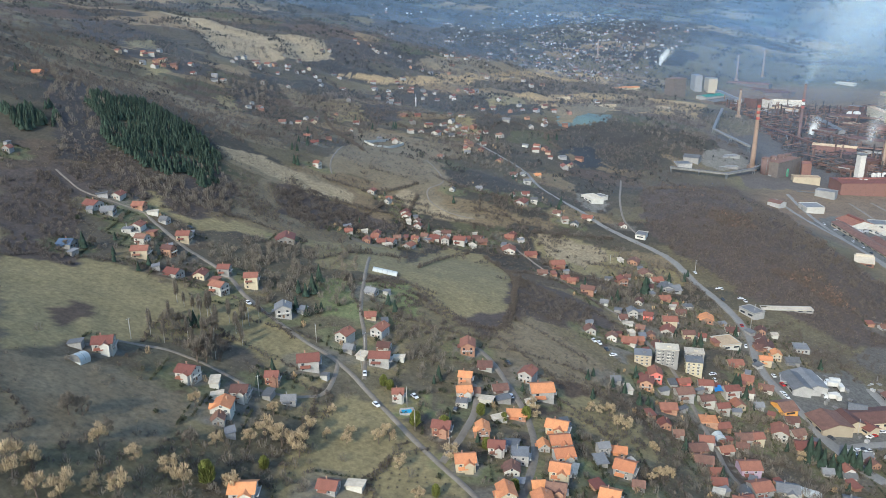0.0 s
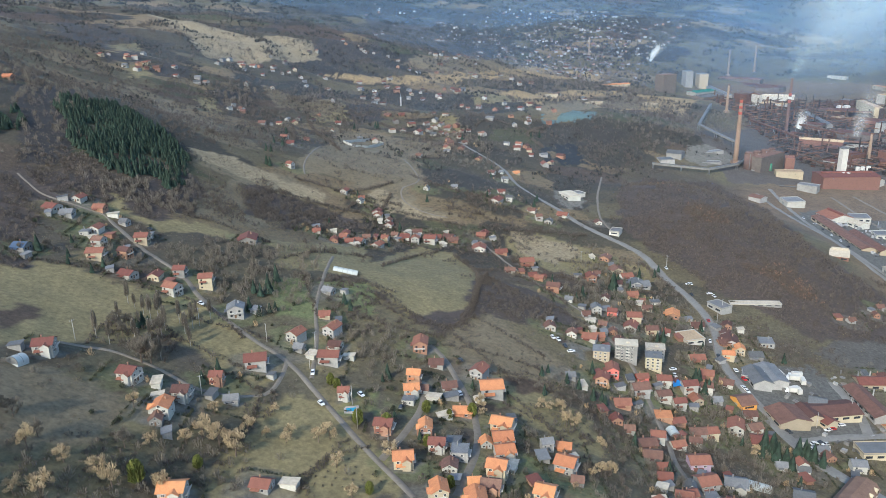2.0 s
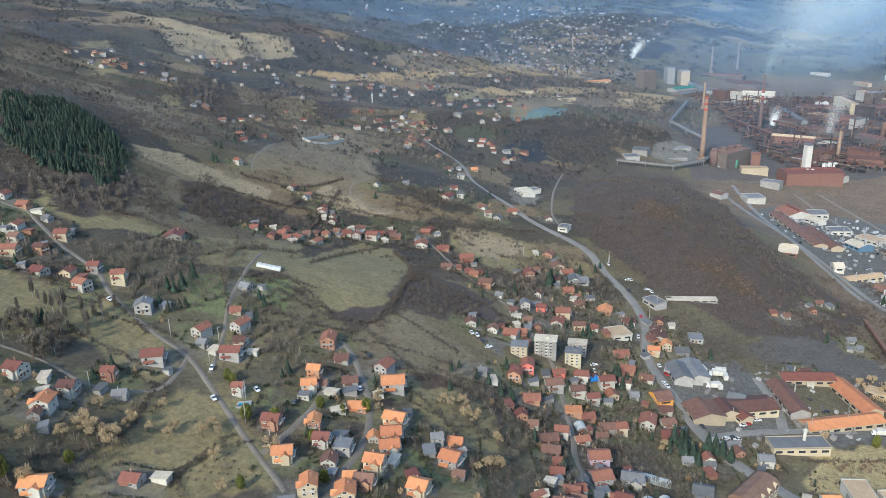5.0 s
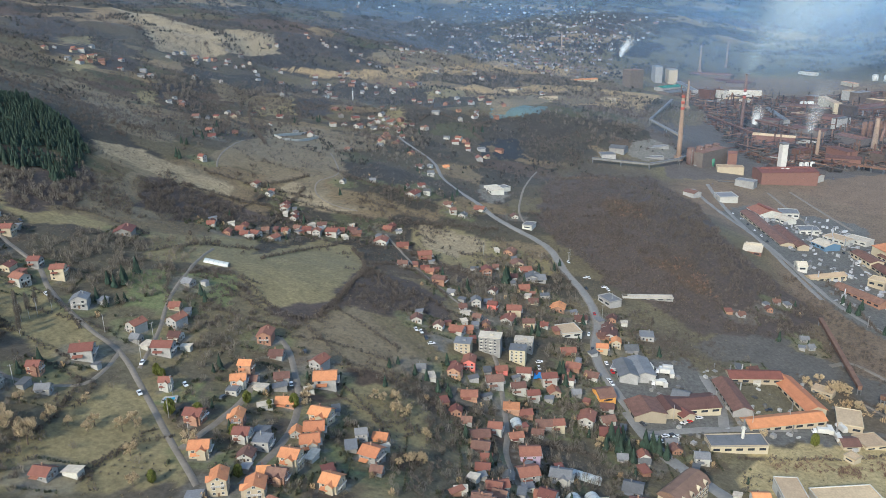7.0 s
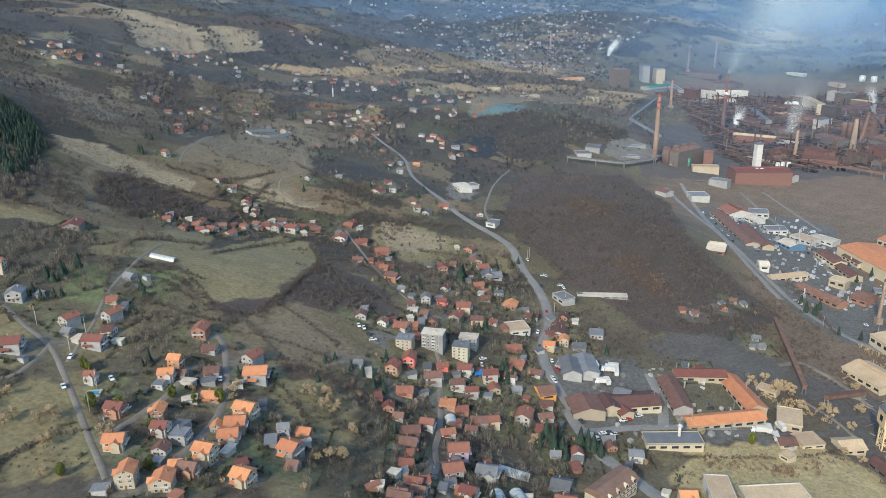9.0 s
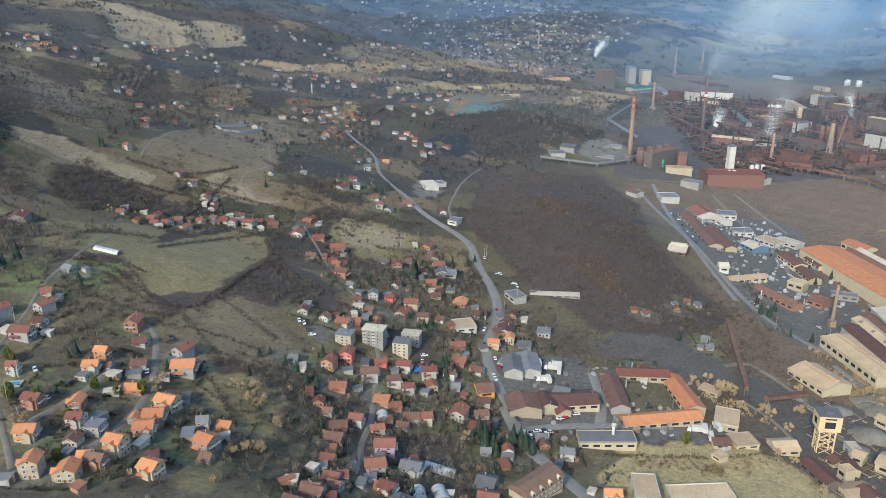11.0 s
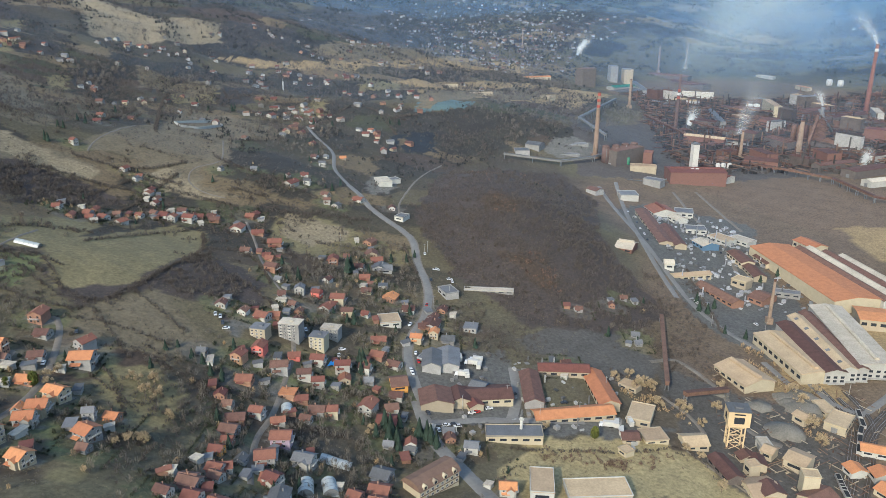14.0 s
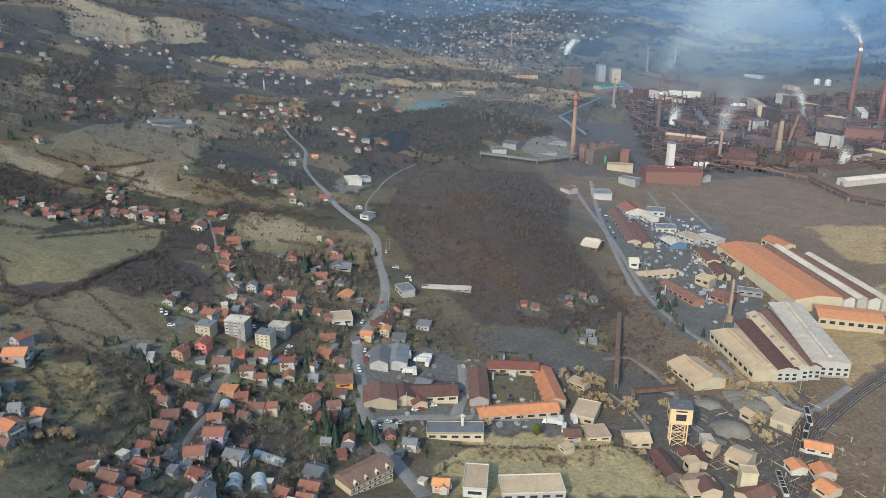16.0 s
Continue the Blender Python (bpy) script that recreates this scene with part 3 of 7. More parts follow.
def build_ground():
    xs = np.unique(np.concatenate([np.linspace(-4800, -1200, 37), np.linspace(-1200, -420, 66), np.arange(-420, 560, 2.8), np.arange(560, 1300, 7), np.linspace(1300, 5200, 80)]))
    ys = np.unique(np.concatenate([np.linspace(-2500, 140, 30), np.arange(140, 620, 2.8), np.arange(620, 1300, 5), np.arange(1300, 2600, 11), np.linspace(2600, 4950, 90)]))
    x, y = np.meshgrid(xs, ys)
    z = lift(x, y)
    col = np.zeros((*x.shape, 3))
    w1, w2, w3 = wobble(x, y, 60), wobble(y + 500, x, 23), wobble(x + 90, y, 170)
    grass, brush = np.array((0.126, 0.108, 0.060)), np.array((0.080, 0.067, 0.049))
    k = np.clip(0.5 + 0.55 * w1 + 0.35 * w2 + 0.4 * w3, 0, 1)[..., None]
    col[:] = grass * k + brush * (1 - k)
    plain = np.clip((x - 330) / 60, 0, 1) * np.clip((2 - z) / 6, 0, 1)
    col += plain[..., None] * (np.array(COLOURS["plain"]) - col) * 0.8
    # strips of fields and woods on the far slopes
    f = np.clip((y - 900) / 500, 0, 1) * np.clip((z - 2) / 20, 0, 1)
    f = np.maximum(f, 0.8 * np.clip((y - 330) / 200, 0, 1) * np.clip((z - 14) / 10, 0, 1))
    pick = np.random.default_rng(12)
    sel = f > 0.02
    tone = SHADES[field_of(x[sel], y[sel])]
    col[sel] += f[sel][:, None] * (tone - col[sel]) * 0.95
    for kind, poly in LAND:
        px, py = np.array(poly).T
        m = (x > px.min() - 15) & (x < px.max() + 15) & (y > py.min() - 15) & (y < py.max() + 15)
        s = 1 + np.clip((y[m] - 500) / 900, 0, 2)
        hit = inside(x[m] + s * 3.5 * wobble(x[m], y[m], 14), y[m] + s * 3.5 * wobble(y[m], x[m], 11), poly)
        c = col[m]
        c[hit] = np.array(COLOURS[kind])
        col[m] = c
    # trodden yards and gardens round the houses
    for hx, hy, width, code in HOUSES:
        if hy < 800:
            m = (abs(x - hx) < 22) & (abs(y - hy) < 22)
            r = np.hypot(x[m] - hx + 2 * wobble(x[m], y[m], 5), 1.2 * (y[m] - hy) + 2 * wobble(y[m], x[m], 4))
            c = col[m]
            c[r < 13] = c[r < 13] * 0.5 + 0.5 * np.array(COLOURS[pick.choice(["yard", "lush", "lush", "soil", "meadow"])])
            c[r < 0.75 * width] = np.array(COLOURS["yard"]) * pick.uniform(0.7, 1.1)
            col[m] = c
    ny, nx = x.shape
    i = np.arange(ny * nx).reshape(ny, nx)
    quads = np.stack([i[:-1, :-1], i[:-1, 1:], i[1:, 1:], i[1:, :-1]], -1).reshape(-1, 4)
    me = bpy.data.meshes.new("ground")
    me.vertices.add(ny * nx)
    me.vertices.foreach_set("co", np.stack([x, y, z], -1).ravel())
    me.loops.add(quads.size)
    me.loops.foreach_set("vertex_index", quads.ravel())
    me.polygons.add(len(quads))
    me.polygons.foreach_set("loop_start", np.arange(0, quads.size, 4))
    me.update(calc_edges=True)
    me.shade_smooth()
    a = me.color_attributes.new("cover", "FLOAT_COLOR", "POINT")
    a.data.foreach_set("color", np.concatenate([col, np.ones((*x.shape, 1))], -1).ravel())
    me.materials.append(ground_material())
    tagged(new("ground", me), "rolling hillside and valley floor with winter grass, scrub and bare soil", "ground", kind="structure")


build_ground()

# ---- roads ----
ROAD_1 = (2.8, [(-175, 437), (-145, 408), (-118, 386), (-100, 362), (-73, 337), (-50, 320), (-35, 301), (-21, 281), (-9, 263), (2, 247), (12, 232)])
ROAD_2 = (2.0, [(-50, 320), (-50, 308), (-52, 294), (-60, 287), (-80, 284), (-100, 292), (-119, 294), (-137, 289)])
ROAD_3 = (2.1, [(-37, 309), (-40, 345), (-45, 376), (-47, 419), (-49, 470)])
ROAD_4 = (3.1, [(-2, 255), (6, 275), (13, 300), (13, 321)])
ROAD_5 = (3.2, [(27, 234), (36, 270), (36, 299), (31, 322), (23, 346), (16, 357)])
ROAD_6 = (1.6, [(-238, 461), (-215, 445), (-185, 443), (-175, 437)])
ROAD_7 = (2.2, [(53, 599), (68, 563), (85, 513), (98, 482), (112, 456), (125, 444), (133, 442)])
ROAD_25 = (4.1, [(43, 954), (62, 903), (88, 854), (100, 787), (121, 736)])
ROAD_8 = (6.2, [(121, 736), (135, 712), (147, 683), (167, 652), (178, 636), (190, 609), (196, 561), (203, 529), (206, 500), (204, 468), (197, 439), (195, 419), (198, 400), (204, 377), (210, 363)])
ROAD_9 = (1.7, [(-19, 798), (-1, 723), (-15, 687), (-12, 660), (5, 643), (26, 638)])
ROAD_10 = (2.2, [(212, 898), (196, 830), (182, 769), (173, 705), (177, 663)])
ROAD_11 = (2.8, [(122, 425), (131, 391), (132, 358), (132, 327), (130, 305), (133, 281), (137, 265)])
ROAD_12 = (5.0, [(431, 934), (412, 758), (405, 650), (406, 570)])
ROAD_13 = (8.0, [(203, 372), (207, 356), (214, 336), (227, 316), (241, 291)])
ROAD_14 = (5.0, [(406, 911), (408, 783), (411, 649), (417, 561), (434, 506), (454, 472), (459, 422), (470, 402)])
ROAD_15 = (6.0, [(255, 365), (260, 388), (260, 418)])
ROAD_16 = (5.0, [(211, 355), (239, 362), (261, 365), (296, 368)])
ROAD_17 = (4.0, [(497, 909), (492, 778), (492, 705), (470, 595)])
ROAD_18 = (4.0, [(526, 913), (530, 765)])
ROAD_19 = (4.0, [(353, 448), (374, 455), (391, 423), (394, 380), (408, 366)])
ROAD_20 = (5.0, [(438, 470), (446, 425), (462, 399), (510, 433)])
ROAD_21 = (1.6, [(347, 353), (354, 342), (364, 327), (375, 313)])
ROAD_22 = (3.0, [(350, 406), (362, 385), (365, 368)])
ROAD_23 = (4.0, [(267, 419), (266, 367)])
ROAD_24 = (1.7, [(-99, 660), (-104, 689), (-105, 736), (-105, 786)])
ROADS = [ROAD_1, ROAD_2, ROAD_3, ROAD_4, ROAD_5, ROAD_6, ROAD_7, ROAD_8, ROAD_9, ROAD_10, ROAD_11, ROAD_12, ROAD_13, ROAD_14, ROAD_15, ROAD_16, ROAD_17, ROAD_18, ROAD_19, ROAD_20, ROAD_21, ROAD_22, ROAD_23, ROAD_24, ROAD_25]



def smooth_line(points, step=3.0):
    """Points every few metres along a soft curve through the given ones."""
    p = np.array([points[0], *points, points[-1]], float)
    out = []
    for a, b, c, d in zip(p, p[1:], p[2:], p[3:]):
        n = max(2, int(np.linalg.norm(c - b) / step))
        for t in np.arange(n) / n:
            out.append(0.5 * (2 * b + (c - a) * t + (2 * a - 5 * b + 4 * c - d) * t * t + (3 * b - a - 3 * c + d) * t ** 3))
    out.append(p[-1])
    return np.array(out)


def ribbon(points, width, up, across=5):
    c = smooth_line(points)
    d = np.gradient(c, axis=0)
    d /= np.linalg.norm(d, axis=1)[:, None] + 1e-9
    side = np.stack([-d[:, 1], d[:, 0]], 1)
    verts, faces = [], []
    for k in range(across):
        o = (k / (across - 1) - 0.5) * width
        q = c + side * o
        z = lift(q[:, 0], q[:, 1]) + up - (0.35 if k in (0, across - 1) else 0.0)
        verts.append(np.column_stack([q, z]))
    n = len(c)
    for k in range(across - 1):
        for i in range(n - 1):
            faces.append((k * n + i, (k + 1) * n + i, (k + 1) * n + i + 1, k * n + i + 1)[::-1])
    return np.concatenate(verts).tolist(), faces


for n, (width, points) in enumerate(ROADS):
    v, f = ribbon(points, width, 0.35)
    ob = new(f"road_{n + 1}", mesh_from("road", v, f, ASPHALT if width > 4 else DIRT, True))
    tagged(ob, "grey asphalt road along the hillside" if width > 4 else "narrow pale gravel lane", "road", kind="structure")


v, f = ribbon([(147, 683), (167, 652), (178, 636), (190, 609), (196, 561), (203, 529), (206, 500), (204, 468), (197, 439), (195, 419), (198, 400)], 10.5, 0.12)
tagged(new("pavement", mesh_from("pavement", v, f, DIRT, True)), "pale gravel footway along the main road", "pavement", kind="structure")


# ---- building blocks ----
def boxes(*specs):
    """One bmesh of boxes, each (centre x, y, z, size x, y, z)."""
    bm = bmesh.new()
    for cx, cy, cz, sx, sy, sz in specs:
        bmesh.ops.create_cube(bm, size=1, matrix=Matrix.Translation((cx, cy, cz)) @ Matrix.Diagonal((sx, sy, sz, 1)))
    return bm


def part(name, bm, material, parent, label=""):
    me = bm
    if isinstance(bm, bmesh.types.BMesh):
        me = bpy.data.meshes.new(name)
        bm.to_mesh(me)
        bm.free()
    if not me.materials:
        me.materials.append(material)
    ob = new(name, me)
    ob.parent = parent
    return tagged(ob, label)


def prism(profile, y0, y1):
    """A closed solid: a profile in x and z drawn out along y."""
    bm = bmesh.new()
    a = [bm.verts.new((x, y0, z)) for x, z in profile]
    b = [bm.verts.new((x, y1, z)) for x, z in profile]
    bm.faces.new(a)
    bm.faces.new(b[::-1])
    for i in range(len(a)):
        j = (i + 1) % len(a)
        bm.faces.new((a[j], a[i], b[i], b[j]))
    bmesh.ops.recalc_face_normals(bm, faces=bm.faces)
    return bm


def roof_slabs(half, y0, y1, eave, rise, over=0.5, thick=0.22):
    """A gable roof as one folded slab with overhangs; the ridge runs along y."""
    k = rise / half
    x, z = half + over, eave - over * k
    return prism([(-x, z), (0, eave + rise), (x, z), (x, z + thick), (0, eave + rise + thick), (-x, z + thick)], y0 - over, y1 + over)


SHARED = {}


def shared(key, make):
    if key not in SHARED:
        bm = make()
        me = bpy.data.meshes.new(key)
        bm.to_mesh(me)
        bm.free()
        SHARED[key] = me
    return SHARED[key]


def window_mesh():
    me = shared("window", lambda: boxes((0, 0, 0, 1.3, 0.10, 1.25)))
    if not me.materials:
        me.materials.append(GLASS)
    return me


def frame_mesh():
    me = shared("window_frame", lambda: boxes((0, 0, 0.66, 1.5, 0.16, 0.1), (0, 0, -0.68, 1.6, 0.24, 0.1), (-0.7, 0, 0, 0.1, 0.16, 1.3), (0.7, 0, 0, 0.1, 0.16, 1.3), (0, 0, 0, 0.06, 0.14, 1.3)))
    if not me.materials:
        me.materials.append(FRAME)
    return me


def add_window(root, x, y, z, turn, framed=True):
    w = part("window", window_mesh(), GLASS, root)
    w.matrix_basis = pose(x, y, z, 0, 0, turn)
    if framed:
        part("window_frame", frame_mesh(), FRAME, w)
    return w


WORDS = {"r": "red tiled", "o": "sunlit orange tiled", "d": "weathered dark red tiled", "g": "grey", "b": "blue metal", "w": "pale metal", "c": "tan", "t": "green metal"}
WALLS = {"w": "white", "c": "cream", "k": "bare brick", "s": "grey", "p": "coral", "y": "ochre", "u": "mauve", "r": "red", "b": "blue", "d": "dark"}


def house(code, near):
    """A house ten metres by nine, its ridge along y: walls, roof, chimney, windows, door, and a balcony on tall ones."""
    roof, wall, storeys, flat = code[0], code[1], int(code[2]), code.endswith("f")
    root = new("house")
    tagged(root, f"{('one', 'two', 'three', 'four', 'five')[storeys - 1]}-storey {WALLS[wall]} house, {WORDS[roof]} {'flat' if flat else 'gable'} roof", "house", "houses of the town")
    eave, half, rise, y = 2.8 * storeys + 0.4, 4.5, 2.3, 5.0
    if flat:
        part("wall", boxes((0, 0, eave / 2 - 1.5, 9, 10, eave + 3)), WALL[wall], root)
        part("roof", boxes((0, 0, eave + 0.12, 9.5, 10.5, 0.24), (0, 5.1, eave + 0.35, 9.5, 0.2, 0.3), (0, -5.1, eave + 0.35, 9.5, 0.2, 0.3)), ROOF[roof], root)
    else:
        part("wall", prism([(-half, -3), (half, -3), (half, eave), (0, eave + rise), (-half, eave)], -y, y), WALL[wall], root)
        part("roof", roof_slabs(half, -y, y, eave + 0.03, rise, 0.7), ROOF[roof], root)
    part("chimney", boxes((1.6, 1.5, eave + 1.9, 0.6, 0.6, 2.6), (1.6, 1.5, eave + 3.2, 0.8, 0.8, 0.15)), WALL["k" if roof != "g" else "s"], root)
    for s in range(storeys):
        z = 1.6 + 2.8 * s
        for a in (-2.3, 2.3):
            add_window(root, a, -y, z, 0, near)
            if near or a > 0:
                add_window(root, -half, a + 0.4, z, 90, near)
        if near:
            add_window(root, half, 0.5, z, 90)
    if not flat and near:
        add_window(root, 0, -y, eave + 0.9, 0)
    part("door", boxes((0, -y - 0.03, 1.05, 1.1, 0.14, 2.1)), DOOR, root)
    if near and not flat and storeys > 1 and wall in "wck":
        # a cross wing with its own gable towards the west side
        wing = part("wing", prism([(-2.2, -3), (2.2, -3), (2.2, eave - 0.6), (0, eave + 0.9), (-2.2, eave - 0.6)], -half - 1.6, -half + 2.5), WALL[wall], root)
        wing.matrix_basis = pose(0, -1.6, 0, 0, 0, -90)
        cover = part("wing_roof", roof_slabs(2.2, -half - 1.6, -half + 3.0, eave - 0.57, 1.5, 0.5), ROOF[roof], root)
        cover.matrix_basis = pose(0, -1.6, 0, 0, 0, -90)
    if storeys > 1:
        z = 2.8 * (storeys - 1) + 0.35
        bal = part("balcony", boxes((0, -y - 0.75, z, 7.0, 1.5, 0.18)), CONCRETE, root)
        part("railing", boxes((0, -y - 1.45, z + 0.95, 7.0, 0.07, 0.08), *[(-3.4 + 0.85 * i, -y - 1.45, z + 0.5, 0.12, 0.06, 0.9) for i in range(9)]), FRAME, bal)
    if not flat:
        part("porch_roof", prism([(-half - 2.2, eave - 3.1 if storeys > 1 else 2.1), (-half - 0.01, eave - 2.5 if storeys > 1 else 2.6), (-half - 0.01, eave - 2.35 if storeys > 1 else 2.75), (-half - 2.2, eave - 2.95 if storeys > 1 else 2.25)], -1, 4), ROOF[roof], root)
    return root


PROTO = {}
rng = random.Random(5)
TAKEN = []
for hx, hy, width, code in HOUSES:
    w = min(max(width, 5.5), 18) / 10.4
    turn = rng.choice((0, 90, 90, 90)) + rng.uniform(-20, 20) - 8
    z = at(hx, hy)
    m = pose(hx, hy, z, 0, 0, turn)
    key = (code, hy < 310)
    if key in PROTO:
        ob = copy_thing(PROTO[key], m)
    else:
        ob = PROTO[key] = house(*key)
        ob.matrix_basis = m
    ob.scale = (w * rng.uniform(0.9, 1.05), w * rng.uniform(0.9, 1.1), min(1.1, max(0.72, 0.86 * w ** 0.5)))
    TAKEN.append((hx, hy, 6 * w))


# garden sheds and garages beside the houses
def shed(kind):
    root = new("garden_shed")
    tagged(root, {"r": "small brick garden shed with red roof", "g": "small grey garden shed with lean-to roof", "w": "small white garage with flat roof"}[kind], "shed", "garden sheds")
    part("wall", boxes((0, 0, 0.6, 4.2, 3.4, 3.2)), WALL[{"r": "k", "g": "s", "w": "w"}[kind]], root)
    part("roof", prism([(-2.5, 2.2), (2.5, 2.7), (2.5, 2.85), (-2.5, 2.35)], -2.1, 2.1), ROOF[{"r": "r", "g": "g", "w": "w"}[kind]], root)
    return root


SHEDS = {}
for hx, hy, width, code in HOUSES:
    if hy < 620 and rng.random() < 0.62:
        a, kind = rng.uniform(0, 6.28), rng.choice("rggw")
        x, y = hx + math.cos(a) * (width * 0.6 + 5), hy + math.sin(a) * (width * 0.6 + 5)
        if min((x - q[0]) ** 2 + (y - q[1]) ** 2 for q in HOUSES) < 49:
            continue
        m = pose(x, y, at(x, y), 0, 0, rng.uniform(-30, 30) + rng.choice((0, 90)))
        if kind in SHEDS:
            ob = copy_thing(SHEDS[kind], m)
        else:
            ob = SHEDS[kind] = shed(kind)
            ob.matrix_basis = m
        ob.scale = (rng.uniform(0.8, 1.5), rng.uniform(0.8, 1.3), 1)
        TAKEN.append((x, y, 3))


# ---- halls and works buildings ----
HALLS_A = [
    (268, 369, 313, 376, 11, 5, 'ocg'), (309, 420, 313, 381, 12, 5, 'ocg'), (276, 421, 307, 419, 11, 5, 'rcg'), (269, 412, 269, 376, 11, 5, 'dsg'),
    (230, 382, 256, 385, 16, 5, 'dcg'), (212, 382, 214, 365, 18, 5, 'dcg'), (225, 385, 227, 371, 11, 5, 'dcg'), (234, 374, 236, 369, 8, 4, 'rcg'),
    (210, 421, 210, 401, 11, 5, 'gsg'), (220, 427, 220, 404, 13, 5, 'gsg'), (240, 348, 270, 348, 11, 5, 'gcf'), (259, 303, 270, 302, 19, 6, 'cwf'),
    (276, 301, 306, 303, 14, 5, 'cwf'), (324, 380, 336, 375, 19, 5, 'ccf'),
]
HALLS_B = [
    (327, 415, 336, 407, 8, 3, 'ccf'), (314, 355, 323, 355, 9, 3, 'dcg'), (326, 358, 339, 360, 12, 3, 'ccf'), (348, 357, 361, 358, 12, 4, 'ccg'),
    (408, 455, 418, 426, 23, 6, 'ccg'), (405, 352, 413, 344, 14, 6, 'ccg'), (385, 348, 384, 339, 8, 4, 'dcg'), (362, 344, 366, 324, 9, 4, 'ddg'),
    (370, 320, 385, 322, 16, 4, 'ccg'), (380, 352, 381, 346, 9, 3, 'dcg'), (445, 383, 457, 397, 12, 5, 'ccf'), (450, 415, 452, 400, 8, 3, 'ccf'),
    (392, 361, 398, 361, 9, 5, 'wwf'), (454, 503, 462, 441, 24, 8.5, 'ccg'),
]
HALLS_C = [
    (472, 518, 473, 441, 14, 10, 'dwg'), (484, 530, 483, 444, 11, 11, 'cwg'), (495, 538, 492, 445, 9, 10.5, 'dwg'), (514, 546, 504, 447, 24, 12, 'wwg'), (530, 695, 547, 560, 40, 11, 'ocg'),
    (557, 691, 572, 560, 9, 11, 'dwg'), (567, 691, 582, 560, 8, 11.5, 'wwg'), (577, 680, 592, 560, 10, 11, 'dwg'), (588, 670, 602, 560, 8, 11, 'wwg'), (572, 722, 580, 696, 18, 9, 'ocg'), (536, 540, 580, 528, 26, 9, 'ocg'), (434, 812, 431, 697, 13, 5, 'dcg'),
    (445, 754, 443, 689, 11, 5, 'dcg'), (455, 833, 459, 805, 26, 5, 'rwg'), (466, 798, 471, 782, 14, 5, 'wwg'), (377, 666, 391, 659, 23, 5, 'wrg'),
    (473, 818, 492, 813, 19, 6, 'gwf'), (467, 756, 487, 753, 16, 5, 'gwf'),
]
HALLS_D = [
    (469, 713, 474, 695, 18, 5, 'wbg'), (489, 737, 501, 716, 16, 5, 'cwf'), (510, 736, 522, 717, 14, 5, 'wwf'), (412, 635, 420, 634, 12, 6, 'wwg'),
    (415, 617, 449, 624, 9, 5, 'ccg'), (437, 607, 454, 565, 12, 5, 'dkg'), (469, 616, 478, 606, 12, 7, 'ccf'), (492, 684, 494, 652, 13, 6, 'dcg'),
    (515, 680, 518, 656, 12, 5, 'dcg'), (494, 651, 494, 622, 11, 5, 'dcg'), (476, 587, 484, 576, 21, 5, 'dkg'), (496, 597, 515, 590, 9, 4, 'gsf'),
    (174, 663, 182, 659, 12, 4, 'gwf'), (378, 338, 379, 333, 6, 7, 'ccf'),
]
HALLS_E = [
    (404, 328, 403, 321, 8, 12, 'ccf'), (381, 323, 382, 313, 11, 5, 'dcg'), (412, 321, 398, 313, 12, 5, 'dcg'), (451, 365, 464, 360, 9, 4, 'owg'),
    (437, 348, 438, 340, 9, 4, 'owg'), (450, 344, 450, 336, 11, 4, 'owg'), (444, 330, 448, 322, 11, 4, 'ocg'), (429, 397, 433, 390, 8, 5, 'ccg'),
    (394, 356, 397, 353, 9, 5, 'ccg'), (312, 343, 315, 338, 6, 3, 'ccf'), (232, 520, 268, 517, 6, 2, 'wsf'), (217, 514, 223, 501, 10, 5, 'gsf'),
    (175, 450, 188, 453, 14, 4, 'cwf'), (187, 382, 196, 384, 12, 4, 'dyg'),
]
HALLS_F = [
    (234, 393, 242, 389, 9, 4, 'gbg'), (203, 416, 214, 411, 9, 4, 'gsf'), (149, 776, 156, 756, 14, 5, 'wwf'), (160, 782, 166, 772, 10, 4, 'gwf'), (166, 540, 177, 541, 11, 3, 'gsg'),
    (503, 962, 574, 960, 34, 17, 'rrg'), (525, 1810, 558, 1826, 30, 42, 'ddf'), (622, 1944, 640, 1945, 30, 38, 'gsf'), (656, 1944, 678, 1945, 30, 34, 'gcf'), (598, 1800, 655, 1830, 30, 14, 'tsg'), (592, 1739, 655, 1782, 36, 12, 'gdg'),
    (751, 2069, 841, 2002, 30, 12, 'ddg'), (778, 2042, 862, 1922, 30, 12, 'ddg'), (705, 1793, 758, 1797, 20, 12, 'wwf'), (774, 1830, 840, 1804, 18, 12, 'wwg'),
    (781, 1563, 848, 1543, 22, 14, 'ddg'), (791, 1394, 816, 1372, 20, 14, 'drg'),
]
HALLS_G = [
    (698, 1304, 733, 1254, 18, 16, 'ddg'), (616, 1268, 670, 1230, 12, 14, 'crg'), (646, 1078, 687, 1058, 20, 12, 'drg'), (681, 1133, 691, 1091, 18, 16, 'drf'),
    (765, 1104, 769, 1068, 22, 18, 'drf'), (745, 1237, 761, 1185, 24, 14, 'ddg'), (668, 1405, 702, 1364, 16, 12, 'ddg'), (737, 1512, 712, 1364, 10, 12, 'gsg'),
    (727, 1032, 790, 1058, 16, 10, 'ddg'), (752, 993, 821, 1026, 22, 10, 'ddg'), (751, 944, 819, 968, 16, 8, 'wwg'), (914, 1265, 958, 1230, 24, 20, 'rrf'),
    (909, 1512, 991, 1557, 30, 14, 'ddg'), (935, 1435, 1019, 1476, 20, 14, 'ddg'),
]
